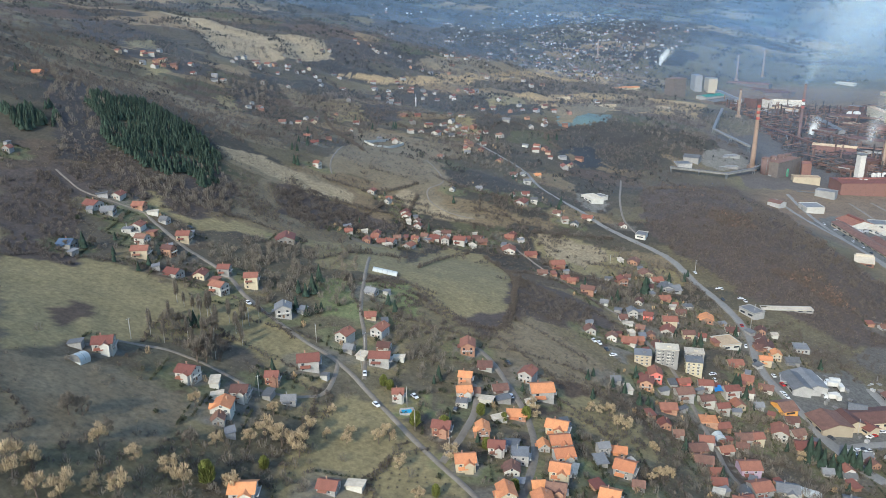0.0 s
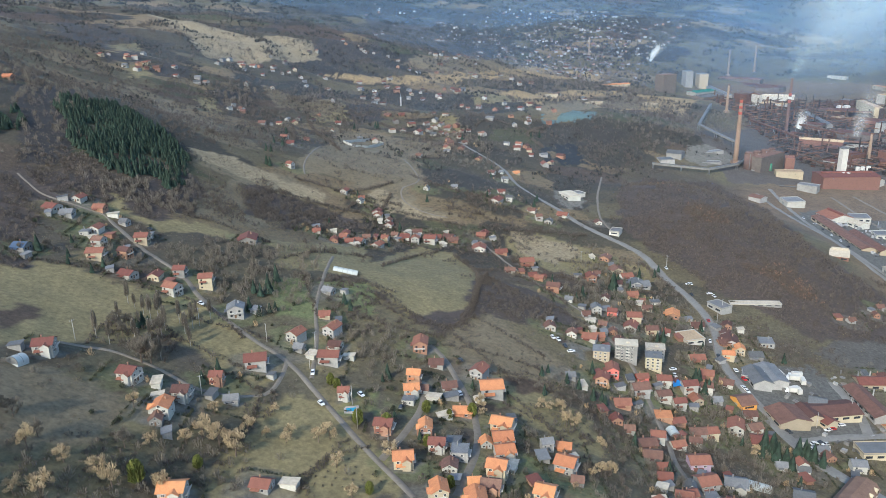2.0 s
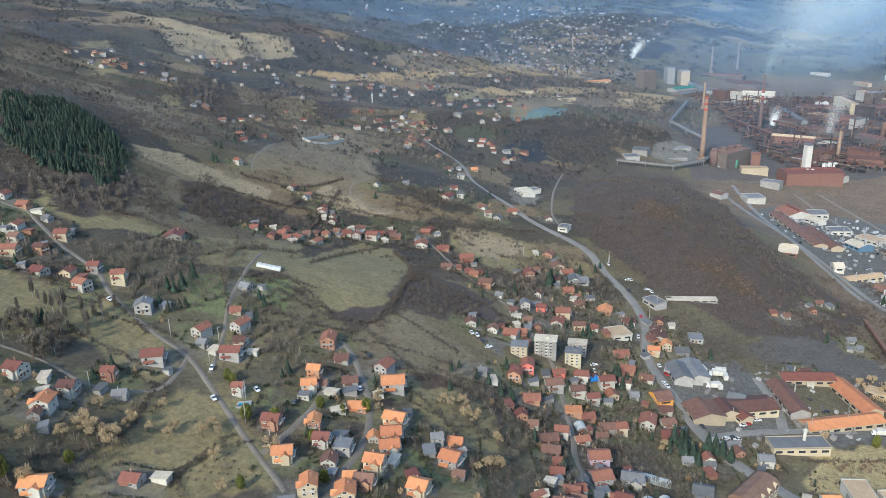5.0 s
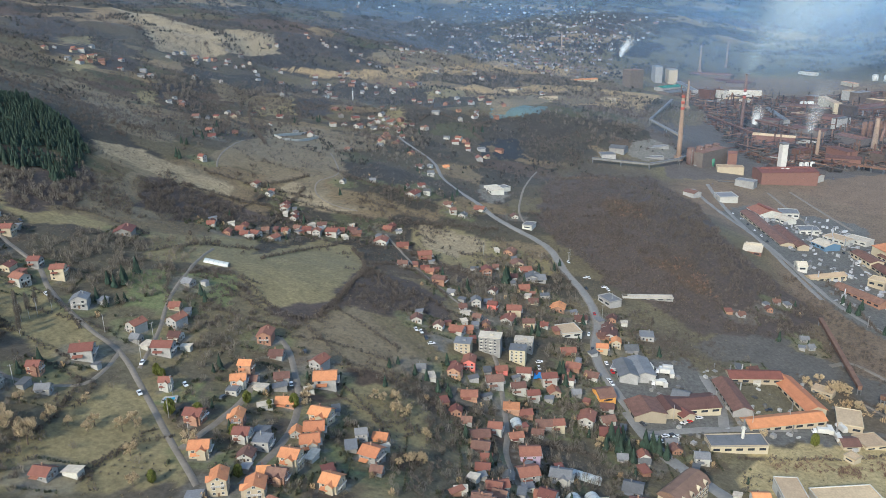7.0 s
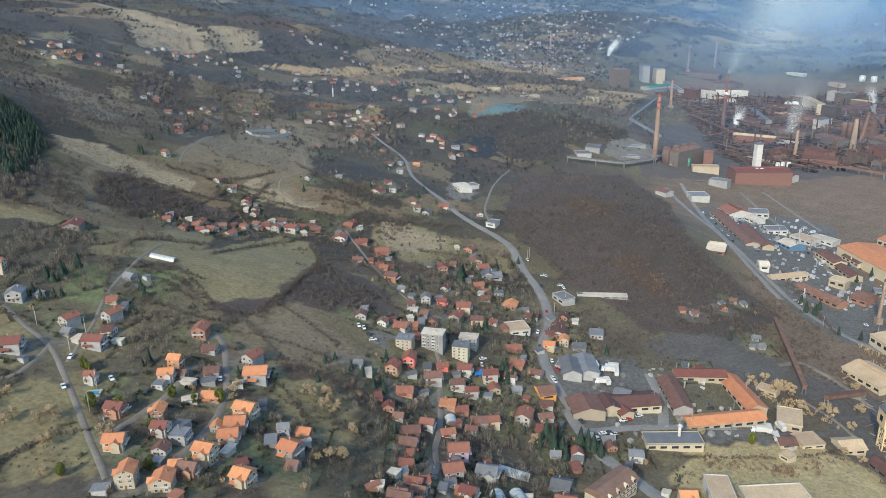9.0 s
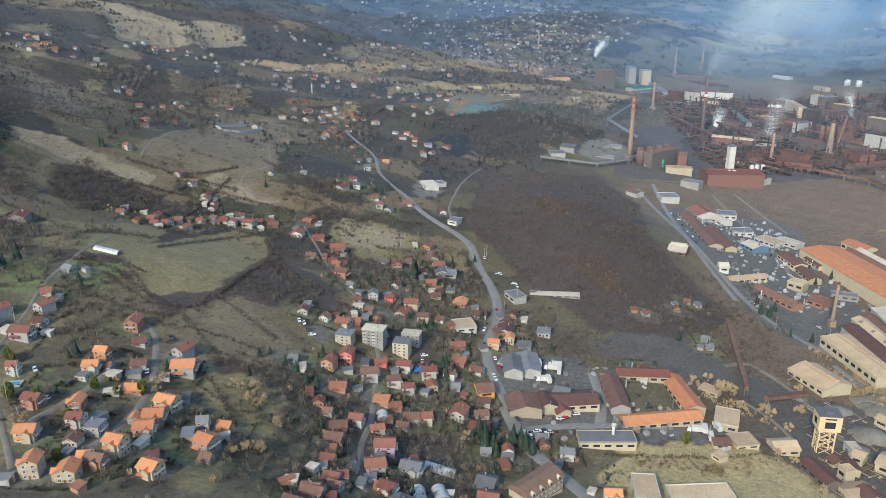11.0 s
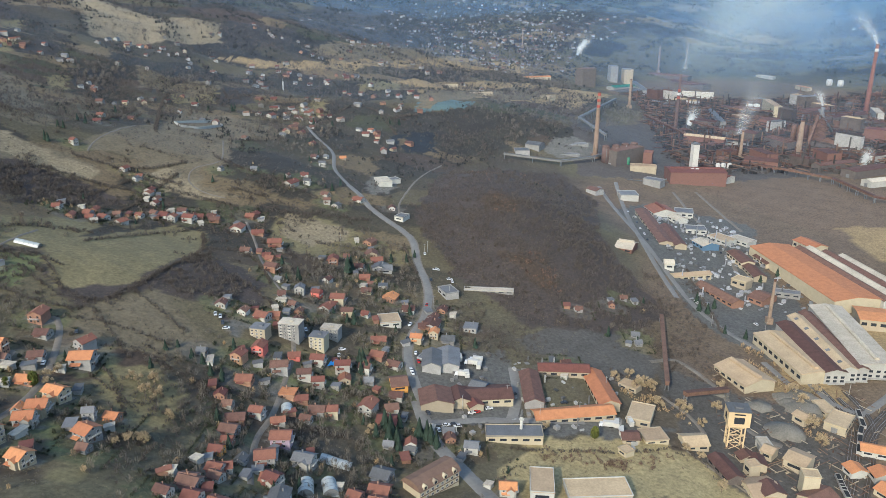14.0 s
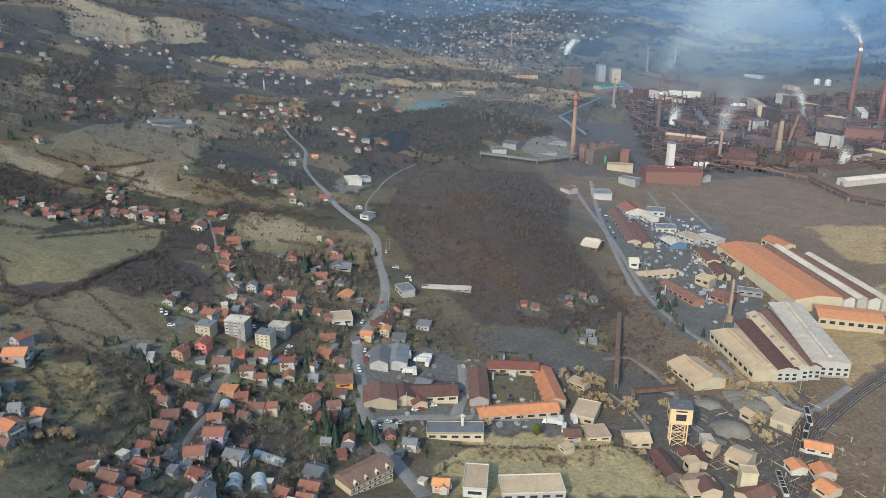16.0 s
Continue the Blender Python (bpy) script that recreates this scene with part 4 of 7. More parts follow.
HALLS_H = [
    (1062, 1520, 1036, 1448, 14, 18, 'wwf'), (862, 1556, 846, 1457, 14, 30, 'ccf'), (438, 1010, 483, 1045, 22, 22, 'ddf'), (488, 1028, 499, 1024, 20, 20, 'rrf'),
    (463, 997, 496, 991, 14, 10, 'ccf'), (572, 981, 585, 961, 18, 8, 'rwg'), (309, 1005, 328, 1006, 18, 5, 'gsf'), (330, 1037, 348, 1027, 20, 8, 'gsg'),
    (364, 1027, 399, 1025, 10, 3, 'gsf'), (376, 1066, 418, 1079, 12, 3, 'gsf'), (470, 941, 488, 926, 14, 9, 'gsf'), (422, 872, 443, 872, 22, 7, 'gwf'),
    (391, 888, 400, 875, 14, 6, 'dsg'), (807, 1952, 864, 1930, 24, 10, 'ddg'),
]
HALLS_I = [
    (1073, 1895, 1082, 1850, 14, 8, 'ocf'), (680, 1925, 668, 1748, 12, 14, 'gsf'), (398, 1820, 460, 1838, 16, 7, 'ocg'), (395, 1435, 414, 1420, 16, 7, 'ccf'),
    (257, 1322, 296, 1334, 10, 6, 'ccf'), (215, 1453, 237, 1458, 8, 5, 'ccf'), (1027, 2036, 1057, 1998, 14, 7, 'wwf'),
]
HALLS = HALLS_A + HALLS_B + HALLS_C + HALLS_D + HALLS_E + HALLS_F + HALLS_G + HALLS_H + HALLS_I



def hall(x1, y1, x2, y2, width, eave, code):
    """A long building between two ends, with a gable or flat roof, rows of windows and a gate."""
    length = max(6.0, math.hypot(x2 - x1, y2 - y1))
    cx, cy = (x1 + x2) / 2, (y1 + y2) / 2
    roof, wall, flat = code[0], code[1], code[2] == "f"
    root = new("industrial_hall" if length > 25 else "outbuilding")
    tagged(root, f"long {WALLS[wall]} hall with {WORDS[roof]} roof" if length > 25 else f"small {WALLS[wall]} works building, {WORDS[roof]} roof", "building", "halls in the valley")
    root.matrix_basis = pose(cx, cy, min(at(x1, y1), at(x2, y2), at(cx, cy)), 0, 0, math.degrees(math.atan2(-(x2 - x1), y2 - y1)))
    h, half = length / 2, width / 2
    if flat:
        part("wall", boxes((0, 0, eave / 2 - 1.5, width, length, eave + 3)), WALL[wall], root)
        part("roof", boxes((0, 0, eave + 0.15, width + 0.5, length + 0.5, 0.3)), ROOF[roof], root)
        part("parapet", boxes((half + 0.1, 0, eave + 0.55, 0.3, length + 0.5, 0.5), (-half - 0.1, 0, eave + 0.55, 0.3, length + 0.5, 0.5), (0, h + 0.1, eave + 0.55, width - 0.2, 0.3, 0.5), (0, -h - 0.1, eave + 0.55, width - 0.2, 0.3, 0.5)), WALL[wall], root)
    else:
        rise = width * (0.06 if width > 20 and eave > 8 else 0.14 if width > 12 else 0.2)
        near_end = 1 if y2 < y1 else -1
        part("wall", prism([(-half, -3), (half, -3), (half, eave), (0, eave + rise), (-half, eave)], -h, h), WALL[wall], root)
        part("roof", roof_slabs(half, -h, h, eave + 0.03, rise, 0.6, 0.3), ROOF[roof], root)
        if width > 22 and roof != "o":
            part("roof_lantern", prism([(-1.6, eave + rise - 0.3), (1.6, eave + rise - 0.3), (1.6, eave + rise + 1.3), (0, eave + rise + 2.0), (-1.6, eave + rise + 1.3)], -h * 0.9, h * 0.9), ROOF[roof], root)
    n = min(9, int(length / 6)) if cy < 850 and eave < 10 else 0
    for i in range(n):
        p = -h + (i + 0.5) * length / n
        for s in (-1, 1):
            wdw = part("window", window_mesh(), GLASS, root)
            wdw.matrix_basis = pose(s * half, p, eave * 0.62, 0, 0, 90) @ Matrix.Diagonal((length / n * 0.45, 1, eave * 0.22, 1))
    if eave >= 10 and cy < 600 and not flat:
        # rows of panes and a pale plinth on the gable wall that faces the yard
        for row, level in enumerate((0.34, 0.62)):
            for i in range(int(width / 4.2)):
                pane = part("window", window_mesh(), GLASS, root)
                pane.matrix_basis = pose(-half + (i + 0.5) * width / int(width / 4.2), near_end * h, eave * level, 0, 0, 0) @ Matrix.Diagonal((1.9, 1, 1.3, 1))
        part("canopy", boxes((0, near_end * (h + 1.2), eave * 0.22, width * 0.8, 2.4, 0.3)), CONCRETE, root)
        for k in range(5 if roof == "c" else 0):
            light = part("skylight", boxes((0, 0, 0.42, half * 0.5, 3.0, 0.16)), ROOF["g"], root)
            light.matrix_basis = pose(half * 0.5, -h * 0.8 + k * h * 0.4, eave + rise * 0.5, 0, math.degrees(math.atan2(rise, half)), 0)
    gate = min(5.0, eave * 0.7)
    part("gate", boxes((0, -h - 0.03, gate / 2, gate, 0.14, gate)), STEEL, root)
    TAKEN.append((cx, cy, max(half, 6)))
    for q in np.arange(0, 1.01, 0.2):
        TAKEN.append((x1 + (x2 - x1) * q, y1 + (y2 - y1) * q, half + 2))
    return root


for row in HALLS:
    hall(*row)


# ---- blocks of flats ----
GALLERY_1 = [(293, 972), (367, 975), (416, 1009), (506, 1137)]
GALLERY_2 = [(554, 1533), (429, 1217), (456, 1135)]
GALLERY_3 = [(626, 1088), (668, 1026), (715, 957), (723, 869), (752, 841)]
GALLERY_4 = [(378, 515), (355, 414)]
GALLERY_5 = [(363, 402), (392, 414)]
GALLERY_6 = [(641, 1339), (684, 1262)]
GALLERY_7 = [(575, 1381), (617, 1267), (703, 1216)]
GALLERY_8 = [(765, 1493), (892, 1452), (1024, 1482)]
HEADFRAME = (378, 361)
FURNACE = (815, 1219)
WHITE_TOWER = (541, 979)
TANKS = [(534, 961), (540, 959), (547, 961), (554, 965), (559, 966), (595, 1039), (603, 1041), (612, 1043), (480, 1039), (464, 1018)]
BIG_TANKS = [(433, 1016), (449, 1028), (465, 1042), (481, 1058), (1151, 1899), (1166, 1874), (852, 1613), (868, 1616)]
TUNNELS = [(-44, 435, -29, 434, 5), (159, 304, 174, 302, 6), (159, 268, 157, 280, 7), (169, 274, 166, 285, 7), (138, 333, 137, 339, 6), (-140, 260, -139, 265, 6)]
POOL = (-17, 289)
TARP = (155, 386)
TRUCKS = [(223, 416), (225, 411), (228, 402), (231, 403), (234, 416), (237, 420), (239, 414), (227, 420), (308, 365), (314, 367), (322, 370), (315, 360)]
FLATS = [(112, 394, 11, 10, 3, 'c'), (128, 402, 15, 10, 5, 'w'), (149, 416, 13, 9, 3, 'w'), (144, 401, 11, 10, 4, 'y2')]
YARD_WALL = [(-90, 858), (-76, 836), (-62, 854), (-48, 901), (-66, 927)]
HOTEL = (203, 290, 221, 307)
MINARET = (259, 350)
MOSQUE = (-45, 1239)
WAGONS = [(468, 400), (465, 390), (460, 382), (455, 373), (450, 364), (425, 335), (424, 330), (423, 324)]
SPOIL = [(433, 414), (438, 408), (432, 421), (439, 399), (389, 420), (415, 381), (410, 408), (443, 422)]

FLAT_WALL = {"c": WALL["c"], "w": WALL["s"], "y2": shade("pale_yellow_render", (0.44, 0.39, 0.27), 0.85, 0.1, 1.5, 0.2)}
for fx, fy, fw, fd, storeys, wall in FLATS:
    root = new("apartment_block")
    tagged(root, f"{storeys}-storey apartment block with flat grey roof and balconies", "apartment block", "flats in the town")
    root.matrix_basis = pose(fx, fy, at(fx, fy), 0, 0, -12)
    root.scale = (0.84, 0.84, 0.70)
    top = 2.8 * storeys + 0.6
    part("wall", boxes((0, 0, top / 2 - 1.5, fw, fd, top + 3)), FLAT_WALL[wall], root)
    part("roof", boxes((0, 0, top + 0.15, fw + 0.8, fd + 0.8, 0.3), (1, 0, top + 0.8, 2.4, 2.4, 1.2)), ROOF["w" if wall == "w" else "g"], root)
    for s in range(storeys):
        for k in range(int(fw / 3.2)):
            wx = -fw / 2 + 1.8 + 3.2 * k
            add_window(root, wx, -fd / 2, 1.7 + 2.8 * s, 0)
            if k % 2 == 0 and storeys > 3 and s:
                part("balcony", boxes((wx + 0.4, -fd / 2 - 0.6, 0.5 + 2.8 * s, 2.6, 1.2, 0.15), (wx + 0.4, -fd / 2 - 1.17, 1.0 + 2.8 * s, 2.6, 0.06, 0.9)), WALL["w"], root)
        for k in range(3):
            add_window(root, -fw / 2, -fd / 2 + 2 + 3.4 * k, 1.7 + 2.8 * s, 90, False)
    TAKEN.append((fx, fy, 11))


# ---- chimneys, tanks and conveyors of the steelworks ----
def tube(profile, sides=20, rim=None):
    """A turned solid from (radius, height) pairs, closed at both ends."""
    bm = bmesh.new()
    rings = [[bm.verts.new((r * math.cos(2 * math.pi * k / sides), r * math.sin(2 * math.pi * k / sides), z)) for k in range(sides)] for r, z in profile]
    for a, b in zip(rings, rings[1:]):
        for k in range(sides):
            bm.faces.new((a[k], a[(k + 1) % sides], b[(k + 1) % sides], b[k]))
    bm.faces.new(rings[0][::-1])
    bm.faces.new(rings[-1])
    for f in bm.faces:
        f.smooth = len(f.verts) == 4
    return bm


BRICK = {"striped": shade("pale_chimney_brick", (0.25, 0.175, 0.13), 0.9, 0.15, 3, 0.2), "brown": shade("sooty_chimney_brick", (0.13, 0.085, 0.075), 0.9, 0.25, 3, 0.2),
         "tan": shade("tan_chimney_brick", (0.26, 0.19, 0.14), 0.9, 0.2, 3, 0.2), "red": shade("red_chimney_brick", (0.19, 0.09, 0.075), 0.9, 0.2, 3, 0.2)}
WARN_RED, WARN_WHITE = shade("warning_red_paint", (0.33, 0.085, 0.06), 0.7, 0.15, 2, 0.1), shade("warning_white_paint", (0.6, 0.57, 0.54), 0.7, 0.15, 2, 0.1)
STACKS = [(422, 1032, 88, 3.6, 'striped'), (614, 1319, 101, 3.4, 'brown'), (757, 1156, 52, 5.0, 'tan'), (1040, 1509, 141, 5.0, 'red'), (1063, 1440, 154, 5.0, 'red'), (660, 1133, 43, 3.0, 'tan'), (469, 539, 36, 1.6, 'tan'), (572, 1494, 54, 3, 'tan'), (424, 2166, 51, 2.5, 'tan'), (778, 2074, 68, 3, 'tan'), (859, 2106, 70, 3, 'tan')]

for sx, sy, height, r, kind in STACKS:
    root = new("factory_chimney")
    tagged(root, {"striped": "tall tan brick chimney with faded red bands", "brown": "tall sooty brown chimney with pale band", "tan": "slim tan brick factory chimney", "red": "very tall red factory chimney"}[kind], "chimney", "factory chimneys")
    root.matrix_basis = pose(sx, sy, at(sx, sy))
    rad = lambda q: r * (1 - 0.42 * q)
    part("shaft", tube([(r, -3), (rad(0.25), height * 0.25), (rad(0.5), height * 0.5), (rad(0.75), height * 0.75), (rad(1), height)]), BRICK[kind], root)
    part("plinth", boxes((0, 0, 1.5, r * 2.9, r * 2.9, 7)), BRICK[kind], root)
    part("rim", tube([(rad(1) * 1.12, height - 1), (rad(1) * 1.12, height + 0.8)]), RUST, root)
    if kind in ("striped", "brown", "red"):
        bands = {"striped": ((0.95, WARN_RED), (0.86, WARN_RED), (0.77, WARN_RED)), "brown": ((0.72, WARN_RED), (0.66, WARN_WHITE), (0.60, WARN_RED)), "red": ((0.9, WARN_WHITE),)}[kind]
        for q, mt in bands:
            part("painted_band", tube([(rad(q) + 0.12, height * q), (rad(q + 0.042) + 0.12, height * (q + 0.042))]), mt, root)


def tank(x, y, r, h, material, label):
    root = new("storage_tank")
    tagged(root, label, "tank", "works tanks")
    root.matrix_basis = pose(x, y, at(x, y))
    part("shell", tube([(r, -2), (r, h)]), material, root)
    part("dome", tube([(r * 1.02, h + 0.02), (r * 0.8, h + r * 0.35), (r * 0.3, h + r * 0.5)]), material, root)
    part("ladder", boxes((0, -r - 0.15, h / 2, 0.6, 0.1, h)), STEEL, root)
    TAKEN.append((x, y, r + 2))


WHITE_PAINT = shade("white_tank_paint", (0.52, 0.50, 0.46), 0.5, 0.12, 2, 0.1)
for n, (x, y) in enumerate(TANKS):
    tank(x, y, 3.0, 17 if n < 5 else 9, WHITE_PAINT if n < 8 else shade("green_tank_paint", (0.05, 0.22, 0.12), 0.5, 0.1, 2, 0.1), "upright white gas tank beside the red building" if n < 8 else "squat green tank in the works")
for n, (x, y) in enumerate(BIG_TANKS):
    tank(x, y, 5.5 if n < 4 else 7.0, 21 if n < 4 else 11, BRICK["brown"] if n < 4 else WHITE_PAINT, "sooty brown coal silo in a row" if n < 4 else "round pale storage tank")

root = new("cooling_tower")
tagged(root, "tall white rectangular process tower above the red hall", "tower")
root.matrix_basis = pose(*WHITE_TOWER, at(*WHITE_TOWER), 0, 0, 10)
part("shaft", boxes((0, 0, 21, 8, 8, 48)), WHITE_PAINT, root)
part("cap", boxes((0, 0, 46, 9, 9, 1.6)), STEEL, root)


def lattice(root, name, material, x0, x1, y, z0, z1, bays, t=0.35, turn=0.0):
    """Crossed bars between two uprights, each a part of its own."""
    for i in range(bays):
        a, b = z0 + (z1 - z0) * i / bays, z0 + (z1 - z0) * (i + 1) / bays
        for p, q in (((x0, y, a), (x1, y, b)), ((x1, y, a), (x0, y, b)), ((x0, y, b), (x1, y, b))):
            p, q = Vector(p), Vector(q)
            bar = part(name, boxes((0, 0, 0, t, t, (q - p).length)), material, root)
            bar.matrix_basis = pose(0, 0, 0, 0, 0, turn) @ Matrix.Translation((p + q) / 2) @ (q - p).to_track_quat("Z", "Y").to_matrix().to_4x4()


def gallery(points, height, width, material, label, post=30.0):
    """An inclined conveyor bridge on trestles."""
    root = new("conveyor_gallery")
    tagged(root, label, "conveyor", "conveyor galleries")
    for (x1, y1), (x2, y2) in zip(points, points[1:]):
        a, b = Vector((x1, y1, at(x1, y1) + height)), Vector((x2, y2, at(x2, y2) + height))
        d = b - a
        m = Matrix.Translation((a + b) / 2) @ d.to_track_quat("Y", "Z").to_matrix().to_4x4()
        span = part("span", boxes((0, 0, 0, width, d.length + width * 0.6, 2.4)), material, root)
        span.matrix_basis = m
        cover = part("roof", boxes((0, 0, 1.35, width + 0.5, d.length + width * 0.6, 0.25)), ROOF["g"] if material is GREY else RUST, root)
        cover.matrix_basis = m
        n = max(1, int(d.length / post))
        for i in range(n + 1):
            p = a.lerp(b, i / n)
            g = at(p.x, p.y)
            leg = part("trestle", boxes((-width * 0.4, 0, (p.z - g) / 2, 0.5, 0.5, p.z - g), (width * 0.4, 0, (p.z - g) / 2, 0.5, 0.5, p.z - g), (0, 0, (p.z - g) * 0.6, width * 0.8, 0.3, 0.3)), STEEL, root)
            leg.matrix_basis = pose(p.x, p.y, g, 0, 0, math.degrees(math.atan2(-d.x, d.y)))
    return root


GREY = shade("grey_gallery_sheeting", (0.19, 0.18, 0.165), 0.8, 0.25, 2, 0.2)
gallery(GALLERY_1, 7, 3.2, GREY, "long grey conveyor gallery on steel trestles")
gallery(GALLERY_2, 9, 4, GREY, "zigzag conveyor gallery climbing to the sinter plant")
gallery(GALLERY_3, 8, 3.5, RUST, "rust brown pipe bridge across the plain", 16)
gallery(GALLERY_4, 5, 2.4, RUST, "rust brown coal conveyor at the mine")
gallery(GALLERY_5, 6, 3, RUST, "rust brown conveyor beside the headframe")
gallery(GALLERY_6, 20, 5, RUST, "rust brown truss bridge in the works")
gallery(GALLERY_7, 13, 4, RUST, "rust brown pipe bridge between plants")
gallery(GALLERY_8, 16, 5, RUST, "rust brown conveyor bridge to the furnace")

# blast furnace
root = new("blast_furnace")
tagged(root, "dark rusty blast furnace tower with slanting uptakes", "furnace")
root.matrix_basis = pose(*FURNACE, at(*FURNACE))
part("hearth", tube([(11, -2), (11, 12), (8, 22), (9, 34), (5, 42)]), RUST, root)
for s in (-9, 9):
    lattice(root, "tower_brace", RUST, -10, 10, s, 0, 50, 5, 0.9)
for s in (-1, 1):
    up = part("uptake", tube([(1.8, 0), (1.8, 22)], 12), STEEL, root)
    up.matrix_basis = pose(s * 5, 0, 40, 0, -18 * s, 0)
dc = part("downcomer", tube([(2.2, 0), (2.2, 44)], 12), STEEL, root)
dc.matrix_basis = pose(20, 0, 22, 0, -36, 0)
skip = part("skip_bridge", boxes((0, 0, 0, 4, 58, 3)), RUST, root)
skip.matrix_basis = pose(-16, -12, 26, 48, 0, -40)
for k in range(4):
    st = part("stove", tube([(4, -2), (4, 26), (3, 30)], 14), RUST, root)
    st.matrix_basis = pose(-34 + 9.5 * k, 16, 0)
part("cast_house", prism([(-12, -3), (12, -3), (12, 13), (0, 18), (-12, 13)], -30, -11), RUST, root)

# crowded plant buildings, stoves, pipes and bins
DARK = shade("sooty_cladding", (0.085, 0.065, 0.055), 0.85, 0.35, 3, 0.2, per_object=0.4)
for n in range(95):
    x, y = rng.uniform(500, 1500), rng.uniform(1010, 1720)
    if x < 560 + 0.1 * (y - 1000) or (np.hypot(*(np.array(TAKEN)[:, :2] - (x, y)).T) < np.array(TAKEN)[:, 2] + 6).any():
        continue
    w, d, h = rng.uniform(8, 22), rng.uniform(10, 46), rng.choice((8, 10, 12, 14, 18, 26))
    root = new("plant_building")
    tagged(root, rng.choice(("sooty brown plant building in the steelworks", "rusty steel plant building with flat roof")), "building", "plant buildings")
    root.matrix_basis = pose(x, y, at(x, y), 0, 0, rng.choice((-62, 28)) + rng.uniform(-4, 4))
    body = rng.choice((DARK, RUST, RUST, DARK, WALL["d"], CONCRETE))
    part("wall", boxes((0, 0, h / 2 - 1, w, d, h + 2)), body, root)
    part("roof", boxes((0, 0, h + 0.2, w + 0.6, d + 0.6, 0.4), (0, 0, h + 1.0, w * 0.3, d * 0.7, 1.6)), rng.choice((DARK, ROOF["d"], ROOF["g"], ROOF["c"])), root)
    if n % 3 == 0:
        v = part("vent_stack", tube([(0.9, h), (0.8, h + rng.uniform(6, 16))], 10), RUST, root)
        v.matrix_basis = pose(w * 0.25, d * 0.2, 0)
    TAKEN.append((x, y, max(w, d) / 2))

# pipework, platforms and bins too small and crowded to tell apart
def clutter(name, count, material, label, seed, x0=520, x1=1600, y0=1020, y1=1760, small=1.0, poles=0.35):
    pick = np.random.default_rng(seed)
    x, y = pick.uniform(x0, x1, count), pick.uniform(y0, y1, count)
    keep = x > x0 + 20 + 0.12 * (y - y0)
    x, y = x[keep], y[keep]
    kind = pick.random(len(x))
    long_, wide, tall = np.where(kind < poles, pick.uniform(15, 60, len(x)), pick.uniform(2, 9, len(x))), np.where(kind < poles, 1.1, pick.uniform(2, 7, len(x))), np.where(kind < poles, 1.2, np.where(kind > 0.92, pick.uniform(10, 26, len(x)), pick.uniform(3, 9, len(x))))
    wide, long_ = np.where(kind > 0.92, 1.6, wide), np.where(kind > 0.92, 1.6, long_)
    long_, wide, tall = long_ * small, wide * max(small, 0.4), tall * small
    base = np.where(kind < poles, small * pick.uniform(3, 9, len(x)), -1)
    turn = np.where(pick.random(len(x)) < 0.5, -1.08, 0.49) + pick.normal(0, 0.06, len(x))
    corner = np.array([(-1, -1, 0), (1, -1, 0), (1, 1, 0), (-1, 1, 0), (-1, -1, 1), (1, -1, 1), (1, 1, 1), (-1, 1, 1)], float)
    u, v, w = corner[:, 0] * wide[:, None] / 2, corner[:, 1] * long_[:, None] / 2, base[:, None] + corner[:, 2] * tall[:, None]
    co = np.stack([x[:, None] + u * np.cos(turn)[:, None] - v * np.sin(turn)[:, None], y[:, None] + u * np.sin(turn)[:, None] + v * np.cos(turn)[:, None], lift(x, y)[:, None] + w], -1).reshape(-1, 3)
    quad = np.array([(0, 3, 2, 1), (4, 5, 6, 7), (0, 1, 5, 4), (1, 2, 6, 5), (2, 3, 7, 6), (3, 0, 4, 7)])
    faces = (quad[None] + 8 * np.arange(len(x))[:, None, None]).reshape(-1, 4)
    tagged(new(name, mesh_from(name, co.tolist(), faces.tolist(), material)), label, "pipework", kind="stuff")


clutter("pipework", 4200, shade("rusty_pipework", (0.13, 0.075, 0.055), 0.85, 0.3, 3, 0, per_island=0.5), "rust brown pipes and platforms of the works", 21)
clutter("plant_clutter", 4200, shade("sooty_pipework", (0.065, 0.055, 0.05), 0.85, 0.3, 3, 0, per_island=0.6), "sooty bins, frames and ducts of the works", 22)

YARD = dict(x0=350, x1=490, y0=318, y1=450, small=0.17)
clutter("yard_clutter", 520, shade("rusty_scrap", (0.15, 0.09, 0.06), 0.85, 0.3, 3, 0, per_island=0.6), "rusty scrap, pipes and bins on the mine yard", 23, **YARD)
clutter("timber_piles", 380, shade("weathered_timber", (0.30, 0.24, 0.17), 0.85, 0.3, 3, 0, per_island=0.5), "weathered pit timber piles on the mine yard", 24, **YARD)
clutter("yard_clutter", 420, shade("yard_goods", (0.26, 0.26, 0.27), 0.7, 0.3, 3, 0, per_island=0.8), "mixed goods and crates in the works yards", 25, 395, 520, 560, 800, 0.45, 0.0)
clutter("yard_clutter", 120, shade("yard_crates", (0.24, 0.23, 0.22), 0.7, 0.3, 3, 0, per_island=0.8), "mixed goods and crates in the lower yards", 26, 195, 330, 345, 430, 0.35, 0.0)

# railway tracks
TRACK_1 = [(467, 423), (466, 394), (449, 362), (423, 319)]
TRACK_2 = [(475, 431), (473, 394), (457, 362), (431, 320)]
TRACK_3 = [(546, 456), (502, 419), (465, 384), (451, 362)]
TRACK_4 = [(539, 443), (503, 414), (469, 382), (451, 357)]
TRACK_5 = [(420, 319), (444, 362), (460, 393), (461, 430), (456, 487)]
TRACK_6 = [(449, 949), (509, 954), (582, 999), (671, 1096), (768, 1147)]
TRACKS = [TRACK_1, TRACK_2, TRACK_3, TRACK_4, TRACK_5, TRACK_6]

